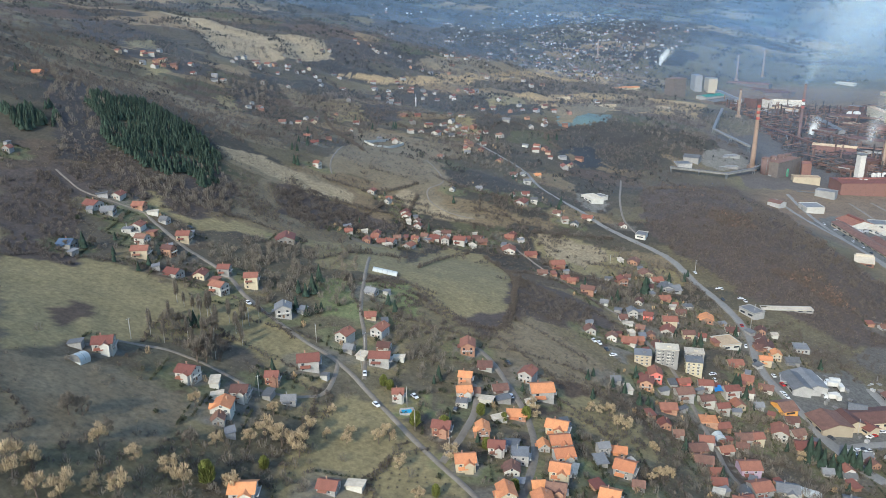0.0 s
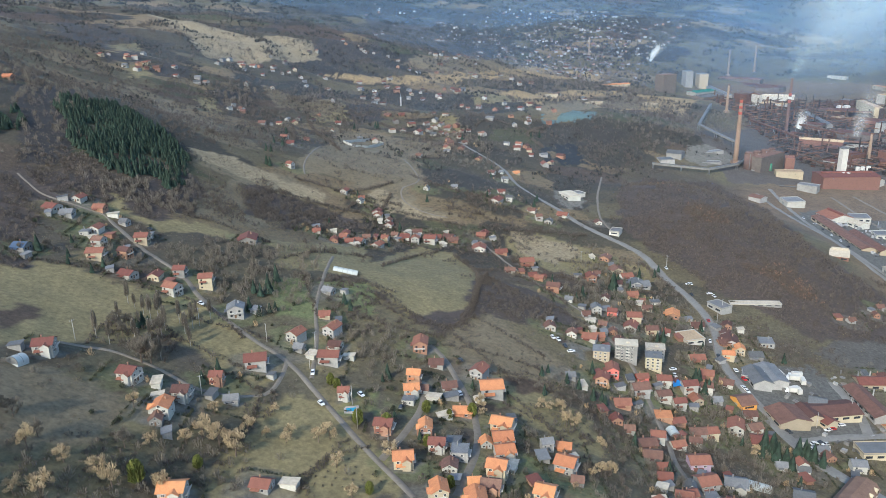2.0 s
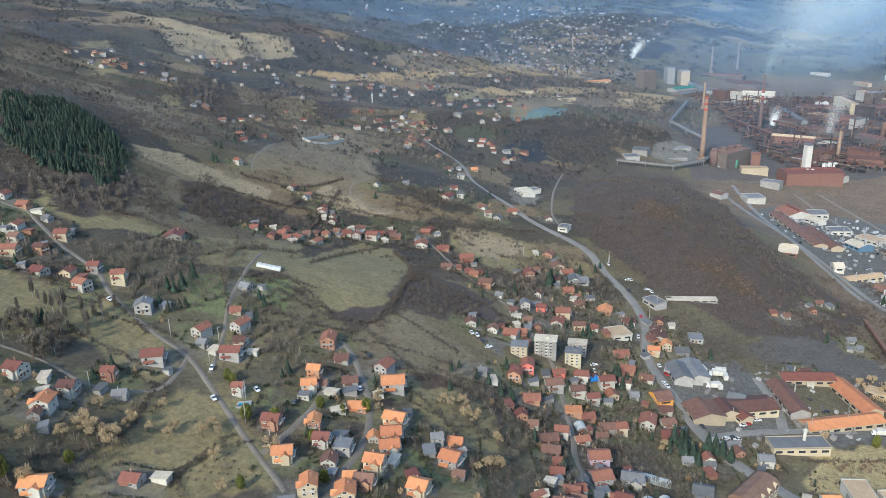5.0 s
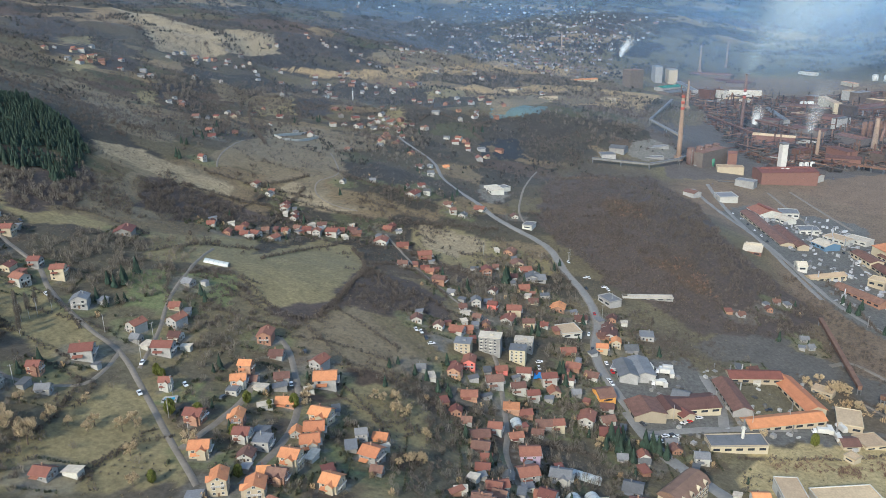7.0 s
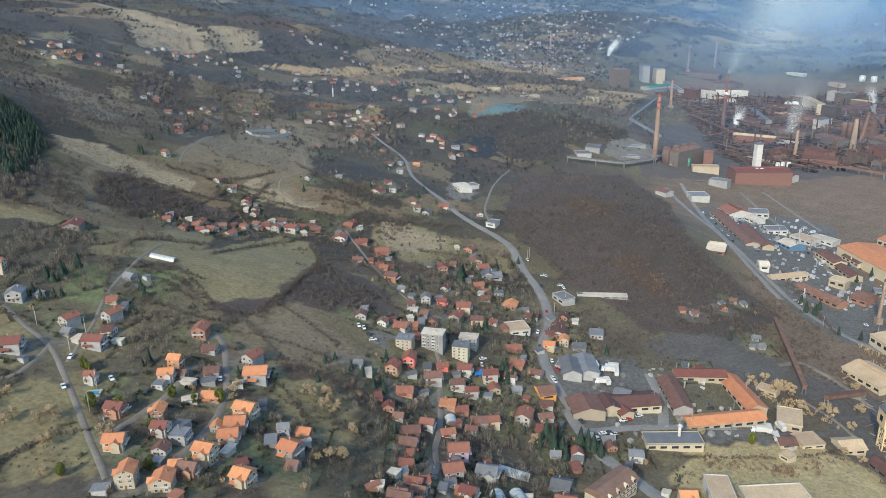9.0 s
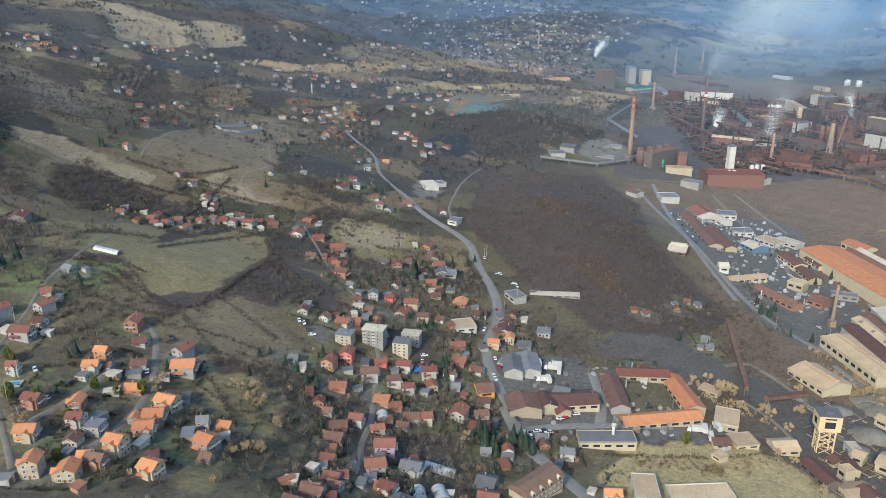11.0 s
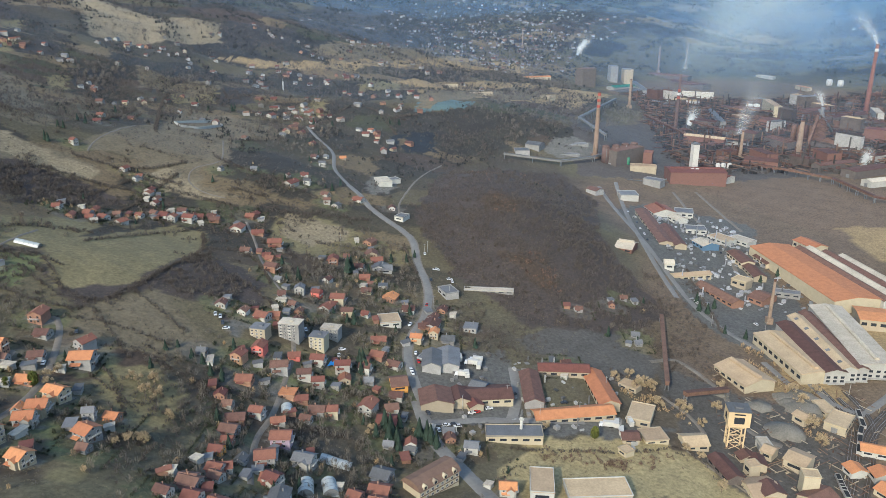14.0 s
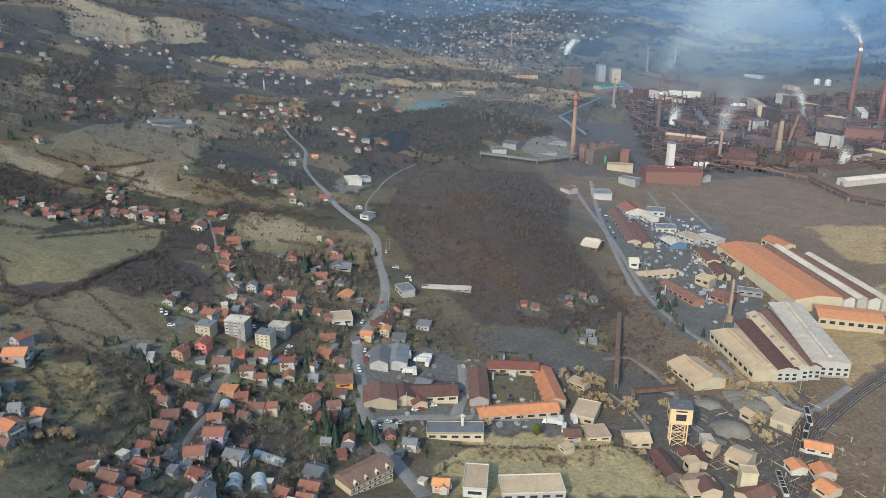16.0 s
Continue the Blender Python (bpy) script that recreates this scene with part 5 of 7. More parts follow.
BALLAST = shade("ballast", (0.075, 0.062, 0.052), 0.95, 0.3, 2, 0.4)
for points in TRACKS:
    root = new("railway_track")
    tagged(root, "railway siding with rusty rails on dark ballast", "railway", kind="structure")
    v, f = ribbon(points, 4.2, 0.30)
    part("ballast", mesh_from("ballast", v, f, BALLAST, True), None, root)
    line = smooth_line(points)
    d = np.gradient(line, axis=0)
    d /= np.linalg.norm(d, axis=1)[:, None] + 1e-9
    for s in (-0.75, 0.75):
        v, f = ribbon((line + s * np.stack([-d[:, 1], d[:, 0]], 1))[::3].tolist(), 0.22, 0.62, 3)
        part("rail", mesh_from("rail", v, f, STEEL, True), None, root)

# mine headframe
CREAM = shade("cream_cladding", (0.56, 0.42, 0.24), 0.8, 0.12, 2, 0.1)
root = new("mine_headframe")
tagged(root, "cream mine headframe with boxed winding house on lattice legs", "headframe")
root.matrix_basis = pose(*HEADFRAME, at(*HEADFRAME), 0, 0, -8)
root.scale = (0.84, 0.84, 0.86)
for sx in (-5, 5):
    for sy in (-4, 4):
        part("leg", boxes((sx, sy, 7.5, 0.8, 0.8, 21)), CREAM, root)
for sy in (-4, 4):
    lattice(root, "brace", CREAM, -5, 5, sy, 0, 17, 3)
lattice(root, "brace", CREAM, -4, 4, 5, 0, 17, 3, 0.35, 90)
house_box = part("winding_house", boxes((0, 0, 23.2, 14, 12, 10.5)), CREAM, root)
part("window", boxes((0, -6.03, 22.5, 6.5, 0.14, 4.5)), GLASS, house_box)
part("window", boxes((0, -6.03, 26.8, 7.0, 0.14, 1.0)), GLASS, house_box)
part("window", boxes((-7.03, 0, 23.0, 0.14, 4, 4)), GLASS, house_box)
part("roof", boxes((0, 0, 28.65, 14.6, 12.6, 0.4), (0, 0, 29.3, 5, 4, 1.1)), ROOF["g"], root)
part("lower_house", boxes((0, 0, 17.5, 10.5, 8.5, 2.0)), CREAM, root)

# hotel by the main road
x1, y1, x2, y2 = HOTEL
length = math.hypot(x2 - x1, y2 - y1)
root = new("hotel")
tagged(root, "three-storey cream hotel with brown mansard roof and dormers", "hotel")
root.matrix_basis = pose((x1 + x2) / 2, (y1 + y2) / 2, at((x1 + x2) / 2, (y1 + y2) / 2), 0, 0, math.degrees(math.atan2(y2 - y1, x2 - x1)))
BROWN = shade("brown_roof_tiles", (0.17, 0.105, 0.075), 0.85, 0.25, 1.2, 0.4)
part("wall", boxes((0, 0, 1.6, length, 12, 9)), WALL["c"], root)
slope = part("roof", prism([(-6.8, 5.9), (6.8, 5.9), (4.4, 8.6), (0, 9.6), (-4.4, 8.6)], -length / 2 - 0.6, length / 2 + 0.6), BROWN, root)
slope.matrix_basis = pose(0, 0, 0.25, 0, 0, 90)
count = max(3, int(length / 2.8))
for k in range(count):
    wx = -length / 2 + (k + 0.5) * length / count
    for z in (1.5, 4.2):
        add_window(root, wx, -6.0, z, 0, True)
for z in (0.35, 3.0):
    part("timber_band", boxes((0, -6.08, z, length, 0.2, 0.35)), DOOR, root)
for k in range(4):
    wx = -length / 2 + (k + 0.5) * length / 4
    dormer = part("dormer", prism([(-1.2, 6.2), (1.2, 6.2), (1.2, 7.8), (0, 8.8), (-1.2, 7.8)], -6.5, -2.5), WALL["c"], root)
    dormer.matrix_basis = pose(wx, 0, 0)
    add_window(dormer, 0, -6.5, 7.2, 0, False)
TAKEN.append(((x1 + x2) / 2, (y1 + y2) / 2, 13))

# mosque and minaret
for (x, y), h, r in ((MINARET, 17, 0.9), (MOSQUE, 20, 1.1)):
    root = new("minaret")
    tagged(root, "slim white minaret with pointed cap and gallery", "minaret")
    root.matrix_basis = pose(x, y, at(x, y))
    part("shaft", tube([(r, -2), (r * 0.9, h * 0.72)], 12), WALL["w"], root)
    part("gallery", tube([(r * 1.5, h * 0.6), (r * 1.6, h * 0.64)], 12), WALL["w"], root)
    part("cap", tube([(r * 1.05, h * 0.72), (0.05, h)], 12), ROOF["g"], root)

# garden tunnels
FILM = shade("greenhouse_film", (0.40, 0.42, 0.41), 0.35, 0.1, 1.5, 0.1)
for x1, y1, x2, y2, w in TUNNELS:
    l = max(6, math.hypot(x2 - x1, y2 - y1))
    root = new("polytunnel")
    tagged(root, "white plastic-covered garden greenhouse tunnel", "greenhouse", "garden greenhouses")
    cx, cy = (x1 + x2) / 2, (y1 + y2) / 2
    root.matrix_basis = pose(cx, cy, at(cx, cy), 0, 0, math.degrees(math.atan2(-(x2 - x1), y2 - y1))) @ pose(0, 0, 0, math.degrees(math.atan2(at(x2, y2) - at(x1, y1), l)))
    arc = [(w / 2 * math.cos(math.pi * k / 10), w * 0.48 * math.sin(math.pi * k / 10)) for k in range(11)]
    part("film", prism([(w / 2, -1.2), *arc, (-w / 2, -1.2)][::-1], -l / 2, l / 2), FILM, root)
    for k in range(int(l / 3) + 1):
        hoop = part("hoop", prism([(a * 1.02, b * 1.02 + 0.02) for a, b in arc][::-1], -0.06, 0.06), STEEL, root)
        hoop.matrix_basis = pose(0, -l / 2 + 3 * k, 0)

# pool, tarpaulin, yard wall
root = new("swimming_pool")
tagged(root, "small blue garden swimming pool with stone surround", "pool")
root.matrix_basis = pose(*POOL, at(*POOL) + 0.3, 0, 0, 8)
part("surround", boxes((0, 2.2, 0, 6.4, 1.2, 0.5), (0, -2.2, 0, 6.4, 1.2, 0.5), (2.7, 0, 0, 1, 3.2, 0.5), (-2.7, 0, 0, 1, 3.2, 0.5)), CONCRETE, root)
part("water", boxes((0, 0, 0.02, 4.4, 3.2, 0.2)), shade("pool_water", (0.05, 0.30, 0.48), 0.08, 0.1, 1, 0.05), root)
root = new("tarpaulin_shelter")
tagged(root, "bright blue tarpaulin shelter between houses", "shelter")
root.matrix_basis = pose(*TARP, at(*TARP), 0, 0, -10)
part("sheet", prism([(-3.2, 2.2), (0, 3.1), (3.2, 2.2), (3.2, 2.3), (0, 3.2), (-3.2, 2.3)], -3.5, 3.5), shade("blue_tarpaulin", (0.03, 0.20, 0.55), 0.4, 0.1, 0.8, 0.3), root)
for sx in (-3, 3):
    for sy in (-3.3, 3.3):
        part("post", boxes((sx, sy, 0.9, 0.12, 0.12, 2.8)), STEEL, root)
root = new("garden_wall")
tagged(root, "long white concrete wall round a hillside yard", "wall")
for (x1, y1), (x2, y2) in zip(YARD_WALL, YARD_WALL[1:] + YARD_WALL[:1]):
    seg = part("wall_panel", boxes((0, 0, 0.6, math.hypot(x2 - x1, y2 - y1) + 0.4, 0.5, 3.6)), WALL["w"], root)
    seg.matrix_basis = pose((x1 + x2) / 2, (y1 + y2) / 2, (at(x1, y1) + at(x2, y2)) / 2, 0, -math.degrees(math.atan2(at(x2, y2) - at(x1, y1), math.hypot(x2 - x1, y2 - y1))), math.degrees(math.atan2(y2 - y1, x2 - x1)))

# ---- vehicles ----
PAINT = {"w": shade("white_car_paint", (0.7, 0.7, 0.7), 0.25, 0.05, 1, 0), "s": shade("dark_car_paint", (0.06, 0.065, 0.075), 0.25, 0.05, 1, 0), "r": shade("red_car_paint", (0.4, 0.03, 0.03), 0.25, 0.05, 1, 0)}
RUBBER = shade("tyre_rubber", (0.02, 0.02, 0.02), 0.9, 0.1, 1, 0)


def car(kind):
    root = new("parked_car")
    tagged(root, {"w": "white hatchback car parked outdoors", "s": "dark grey car parked outdoors", "r": "bright red car parked outdoors"}[kind], "car", "parked cars")
    part("body", prism([(-2.1, 0.35), (2.1, 0.35), (2.15, 0.75), (1.2, 0.95), (-2.0, 0.98), (-2.15, 0.7)], -0.85, 0.85), PAINT[kind], root)
    part("cabin", prism([(-1.9, 0.96), (0.9, 0.94), (0.25, 1.44), (-1.4, 1.46)], -0.74, 0.74), GLASS, root)
    part("roof", boxes((-0.58, 0, 1.48, 1.6, 1.4, 0.07)), PAINT[kind], root)
    for wx in (-1.3, 1.3):
        for wy in (-0.8, 0.8):
            wheel = part("wheel", tube([(0.32, -0.1), (0.32, 0.1)], 10), RUBBER, root)
            wheel.matrix_basis = pose(wx, wy, 0.32, 90, 0, 0)
    return root


CARS_A = [
    (-37, 313, 'w'), (-99, 356, 'w'), (-103, 382, 'w'), (-152, 437, 's'),
    (0, 281, 'w'), (4, 295, 's'), (-14, 301, 'w'), (-30, 290, 'w'),
    (30, 315, 'w'), (88, 399, 'w'), (91, 393, 's'), (94, 389, 'w'),
    (85, 400, 'w'), (31, 347, 's'), (221, 532, 'w'), (223, 528, 'w'),
    (210, 549, 'w'), (212, 549, 'w'), (6, 301, 's'), (198, 400, 'w'),
    (207, 530, 's'), (201, 578, 'w'), (205, 486, 'r'), (156, 397, 'w'),
    (157, 404, 'w'), (134, 414, 'w'), (135, 406, 's'), (209, 383, 'w'),
    (209, 362, 's'), (199, 397, 'w'), (194, 433, 's'), (195, 452, 'w'),
    (200, 419, 'w'),
]
CARS_B = [
    (202, 410, 'r'), (215, 348, 'w'), (219, 353, 'w'), (222, 354, 's'),
    (225, 353, 'w'), (279, 370, 'w'), (282, 370, 'w'), (287, 384, 's'),
    (294, 373, 'w'), (276, 367, 'w'), (243, 372, 'w'), (233, 367, 'w'),
    (236, 368, 'r'), (209, 292, 's'), (212, 297, 'w'), (216, 301, 'w'),
    (223, 304, 'w'), (483, 703, 'w'), (481, 687, 's'), (481, 672, 'w'),
    (480, 658, 'w'), (457, 630, 'w'), (450, 626, 's'), (422, 790, 'w'),
    (419, 767, 's'), (417, 744, 'w'), (416, 723, 'w'), (414, 704, 's'),
    (420, 813, 'w'), (457, 534, 'w'), (456, 519, 's'), (472, 447, 'w'),
    (476, 447, 's'),
]
CARS_C = [
    (483, 450, 'r'), (496, 455, 'w'), (503, 456, 'w'),
]
CARS = CARS_A + CARS_B + CARS_C

LINES = [smooth_line(p, 4.0) for w, p in ROADS]
SPINE = np.concatenate(LINES)
WAY = np.concatenate([np.gradient(c, axis=0) for c in LINES])
CAR = {}
for x, y, kind in CARS:
    k = ((SPINE - (x, y)) ** 2).sum(1).argmin()
    turn = math.degrees(math.atan2(WAY[k][1], WAY[k][0])) + rng.choice((0, 0, 180)) + (rng.choice((0, 90)) if np.hypot(*(SPINE[k] - (x, y))) > 7 else 0)
    m = pose(x, y, float(lift(np.array(x), np.array(y))) + 0.42, 0, 0, turn)
    if kind in CAR:
        copy_thing(CAR[kind], m)
    else:
        CAR[kind] = car(kind)
        CAR[kind].matrix_basis = m

first = None
for n, (x, y) in enumerate(TRUCKS):
    m = pose(x, y, float(lift(np.array(x), np.array(y))) + 0.3, 0, 0, rng.choice((80, 95, 170)))
    if first:
        copy_thing(first, m)
        continue
    first = root = new("box_truck")
    tagged(root, "white box truck parked in the yard", "truck", "parked trucks")
    root.matrix_basis = m
    part("box", boxes((-1.2, 0, 2.3, 6.2, 2.5, 2.8)), WHITE_PAINT, root)
    part("cab", prism([(2.2, 0.6), (4.2, 0.6), (4.2, 1.7), (3.7, 2.6), (2.2, 2.7)], -1.2, 1.2), PAINT["w"], root)
    part("windscreen", boxes((4.0, 0, 2.0, 0.2, 2.0, 0.7)), GLASS, root)
    for wx in (-3, -1.8, 3.2):
        for wy in (-1.1, 1.1):
            wheel = part("wheel", tube([(0.5, -0.15), (0.5, 0.15)], 10), RUBBER, root)
            wheel.matrix_basis = pose(wx, wy, 0.5, 90, 0, 0)

first = None
for n, (x, y) in enumerate(WAGONS):
    q = WAGONS[n - 1] if n not in (0, 5) else WAGONS[n + 1]
    m = pose(x, y, at(x, y) + 0.5, 0, 0, math.degrees(math.atan2(y - q[1], x - q[0])))
    if first:
        copy_thing(first, m)
        continue
    first = root = new("coal_wagon")
    tagged(root, "dark steel open coal wagon on the siding", "wagon", "railway wagons")
    root.matrix_basis = m
    part("hopper", boxes((0, 1.3, 2.0, 9, 0.15, 1.8), (0, -1.3, 2.0, 9, 0.15, 1.8), (4.45, 0, 2.0, 0.15, 2.5, 1.8), (-4.45, 0, 2.0, 0.15, 2.5, 1.8), (0, 0, 1.1, 9, 2.6, 0.2)), CONCRETE, root)
    part("load", boxes((0, 0, 1.9, 8.6, 2.3, 1.4)), shade("coal", (0.02, 0.02, 0.02), 0.8, 0.3, 0.6, 0.6), root)
    for wx in (-3, 3):
        part("bogie", boxes((wx, 0, 0.55, 2.2, 2.2, 0.8)), RUST, root)

# spoil heaps
HEAP = shade("grey_spoil", (0.17, 0.155, 0.13), 0.95, 0.3, 3, 0.6)
for n, (x, y) in enumerate(SPOIL):
    bm = bmesh.new()
    r0 = rng.uniform(7, 13)
    rings = []
    for j, (q, h) in enumerate(((1.0, -1.0), (0.72, 0.30), (0.42, 0.62), (0.14, 0.8))):
        rings.append([bm.verts.new((r0 * q * math.cos(k * 0.393) * rng.uniform(0.85, 1.15) * 1.3, r0 * q * math.sin(k * 0.393) * rng.uniform(0.85, 1.15), h * r0 * 0.42 * rng.uniform(0.8, 1.2))) for k in range(16)])
    for a, b in zip(rings, rings[1:]):
        for k in range(16):
            bm.faces.new((a[k], a[(k + 1) % 16], b[(k + 1) % 16], b[k]))
    bm.faces.new(rings[-1])
    me = bpy.data.meshes.new("spoil_mound")
    bm.to_mesh(me)
    bm.free()
    me.materials.append(HEAP)
    me.shade_smooth()
    ob = new("spoil_mound", me)
    ob.matrix_basis = pose(x, y, at(x, y))
    tagged(ob, "loose grey spoil heap on the mine yard", "heap", "spoil heaps")

# ---- poles ----
POLES_A = [
    (-39, 334), (-62, 334), (-94, 336), (-133, 295),
    (-13, 276), (-17, 293), (-39, 317), (-77, 280),
    (221, 505), (203, 584), (133, 582), (1, 259),
    (201, 578), (210, 483), (254, 384), (228, 370),
    (420, 526), (315, 404), (294, 373), (458, 519),
    (475, 426), (271, 367),
]
POLES = POLES_A

first = None
for x, y in POLES:
    m = pose(x, y, at(x, y), 0, 0, rng.uniform(0, 180))
    if first:
        copy_thing(first, m)
        continue
    first = root = new("utility_pole")
    tagged(root, "pale concrete utility pole with crossarm", "pole", "utility poles")
    root.matrix_basis = m
    part("mast", tube([(0.2, -1), (0.13, 9.5)], 8), CONCRETE, root)
    part("crossarm", boxes((0, 0, 9.0, 2.0, 0.14, 0.14)), STEEL, root)
    for s in (-0.9, 0, 0.9):
        part("insulator", boxes((s, 0, 9.2, 0.12, 0.12, 0.3)), WALL["w"], root)

# ---- far villages ----
VILLAGES_A = [
    (279, 1983, 89, 62, 34), (406, 2261, 118, 63, 44), (315, 2976, 176, 104, 40), (506, 2836, 127, 120, 26),
    (263, 2443, 109, 134, 26), (33, 1341, 30, 32, 14), (-63, 1328, 50, 34, 22), (-247, 1307, 60, 26, 22),
    (-164, 1602, 24, 20, 6), (-41, 1501, 34, 28, 10), (-307, 1294, 30, 20, 8), (-419, 1141, 47, 23, 14),
    (-335, 1094, 22, 20, 8), (-241, 985, 16, 20, 6), (-10, 1040, 47, 48, 26), (40, 974, 37, 47, 24),
    (94, 1238, 37, 36, 10), (154, 1122, 34, 27, 12),
]
VILLAGES_B = [
    (262, 1486, 45, 119, 10), (440, 2104, 47, 73, 20), (530, 2379, 71, 84, 20), (774, 2546, 97, 77, 16),
    (-180, 947, 22, 37, 12), (357, 1916, 72, 55, 14), (96, 1803, 80, 109, 10), (166, 1244, 56, 36, 14),
    (24, 1044, 48, 47, 20), (1468, 2648, 129, 39, 10), (-191, 2880, 128, 78, 14), (45, 1786, 66, 61, 10),
    (-424, 1106, 44, 33, 12), (127, 975, 22, 24, 8), (148, 934, 28, 20, 14),
]
VILLAGES = VILLAGES_A + VILLAGES_B



def cottage(code):
    """A small plain house for the distant villages."""
    root = new("village_house")
    tagged(root, f"small {WALLS[code[1]]} village house with {WORDS[code[0]]} roof", "house", "far village houses")
    part("wall", prism([(-4.2, -4), (4.2, -4), (4.2, 4.6), (0, 7.2), (-4.2, 4.6)], -5, 5), WALL[code[1]], root)
    part("roof", roof_slabs(4.2, -5, 5, 4.63, 2.6, 0.6, 0.3), ROOF[code[0]], root)
    return root


COT = {}
used = np.array([(h[0], h[1]) for h in HOUSES], float)
for vx, vy, rx, ry, count in VILLAGES:
    for k in range(int(count * 0.68)):
        x, y = rng.gauss(vx, rx * 0.55), rng.gauss(vy, ry * 0.8)
        if ((used - (x, y)) ** 2).sum(1).min() < 170:
            continue
        used = np.concatenate([used, [(x, y)]])
        code = rng.choice(("rw", "rs", "dw", "gs", "dk", "rc", "gw", "ds", "dk"))
        m = pose(x, y, float(lift(np.array(x), np.array(y))), 0, 0, rng.uniform(0, 180))
        if code in COT:
            ob = copy_thing(COT[code], m)
        else:
            ob = COT[code] = cottage(code)
            ob.matrix_basis = m
        s = rng.uniform(0.55, 0.85)
        ob.scale = (s, s * rng.uniform(0.9, 1.3), s)

# ---- trees ----
TWIG = {
    # tan twigs made paler: warm sun on bare trees put into the colour
    "g": shade("sunlit_bare_twigs", (0.40, 0.31, 0.19), 0.9, 0.2, 1, 0, per_island=0.3),
    "b": shade("grey_bare_twigs", (0.150, 0.128, 0.103), 0.9, 0.2, 1, 0, per_island=0.3),
    "brush": shade("brown_brush", (0.098, 0.081, 0.068), 0.95, 0.2, 2, 0, per_island=0.35),
    "far": shade("far_twigs", (0.040, 0.038, 0.034), 0.95, 0.2, 4, 0, per_island=0.45),
    "tuft": shade("dry_grass", (0.150, 0.118, 0.066), 0.95, 0.2, 2, 0, per_island=0.6),
    "hedge": shade("hedge_leaves", (0.055, 0.06, 0.035), 0.9, 0.3, 1, 0, per_island=0.5),
    "rust": shade("russet_brush", (0.17, 0.108, 0.076), 0.95, 0.2, 2, 0, per_island=0.35),
    # straw tone holds the sunlight on these bushes
    "gold": shade("straw_brush", (0.38, 0.27, 0.15), 0.95, 0.2, 2, 0, per_island=0.35),
    "p": shade("dark_needles", (0.022, 0.040, 0.026), 0.85, 0.3, 1, 0, per_island=0.4),
    "s": shade("yellow_green_foliage", (0.13, 0.14, 0.03), 0.8, 0.3, 1, 0, per_island=0.4),
}
BIRCH = shade("birch_bark", (0.42, 0.39, 0.35), 0.9, 0.3, 0.5, 0.3)
BARK = shade("bark", (0.12, 0.09, 0.07), 0.95, 0.3, 0.5, 0.5)
nrg = np.random.default_rng(3)


def spray(c, h, r, n, w, low=0.15):
    """Twig blades for many clumps at once: c centres (k, 3), h heights, r radii; n blades each of width w."""
    k = len(c)
    a = nrg.uniform(0, 2 * np.pi, (k, n))
    up = nrg.uniform(0.25, 1.0, (k, n))
    out = np.sqrt(np.clip(1 - (np.maximum(up - 0.55, 0) / 0.46) ** 2, 0.02, 1)) * nrg.uniform(0.35, 1.0, (k, n))
    tip = np.stack([np.cos(a) * out * r[:, None], np.sin(a) * out * r[:, None], up * h[:, None]], -1)
    root = tip * nrg.uniform(0.2, 0.6, (k, n, 1))
    root[..., 2] = np.maximum(root[..., 2] * 0.7, low * h[:, None] * nrg.uniform(0, 1, (k, n)))
    b = nrg.uniform(0, 2 * np.pi, (k, n))
    side = np.stack([np.cos(b), np.sin(b), nrg.uniform(-0.5, 0.5, (k, n))], -1) * (w[:, None, None] if isinstance(w, np.ndarray) else w)
    tri = np.stack([root, tip + side, tip - side], 2) + c[:, None, None, :]
    return tri.reshape(-1, 3)


def triangles(name, co, material):
    me = bpy.data.meshes.new(name)
    n = len(co)
    me.vertices.add(n)
    me.vertices.foreach_set("co", co.astype(np.float32).ravel())
    me.loops.add(n)
    me.loops.foreach_set("vertex_index", np.arange(n))
    me.polygons.add(n // 3)
    me.polygons.foreach_set("loop_start", np.arange(0, n, 3))
    me.update(calc_edges=True)
    me.materials.append(material)
    return me


def needles(c, h, r, tiers=4, sides=9):
    """Jagged tiers of drooping branches for many conifers at once."""
    out = []
    for t in range(tiers):
        z0, z1 = (0.08 + 0.80 * t / tiers) * h, np.minimum(0.08 + 0.80 * t / tiers + 0.42, 1.0) * h
        rr = r * (1 - 0.85 * t / tiers)
        for k in range(sides):
            a = 2 * np.pi * (k + nrg.uniform(-0.3, 0.3, len(c))) / sides
            d = 0.42
            q = rr * nrg.uniform(0.65, 1.15, len(c))
            p1 = np.stack([np.cos(a - d) * q, np.sin(a - d) * q, z0 + nrg.uniform(-0.06, 0.06, len(c)) * h], -1)
            p2 = np.stack([np.cos(a + d) * q, np.sin(a + d) * q, z0 + nrg.uniform(-0.06, 0.06, len(c)) * h], -1)
            p3 = np.stack([np.cos(a) * 0.05 * r, np.sin(a) * 0.05 * r, z1], -1)
            out.append(np.stack([p1, p2, p3], 1) + c[:, None, :])
    return np.concatenate(out, 0).reshape(-1, 3)


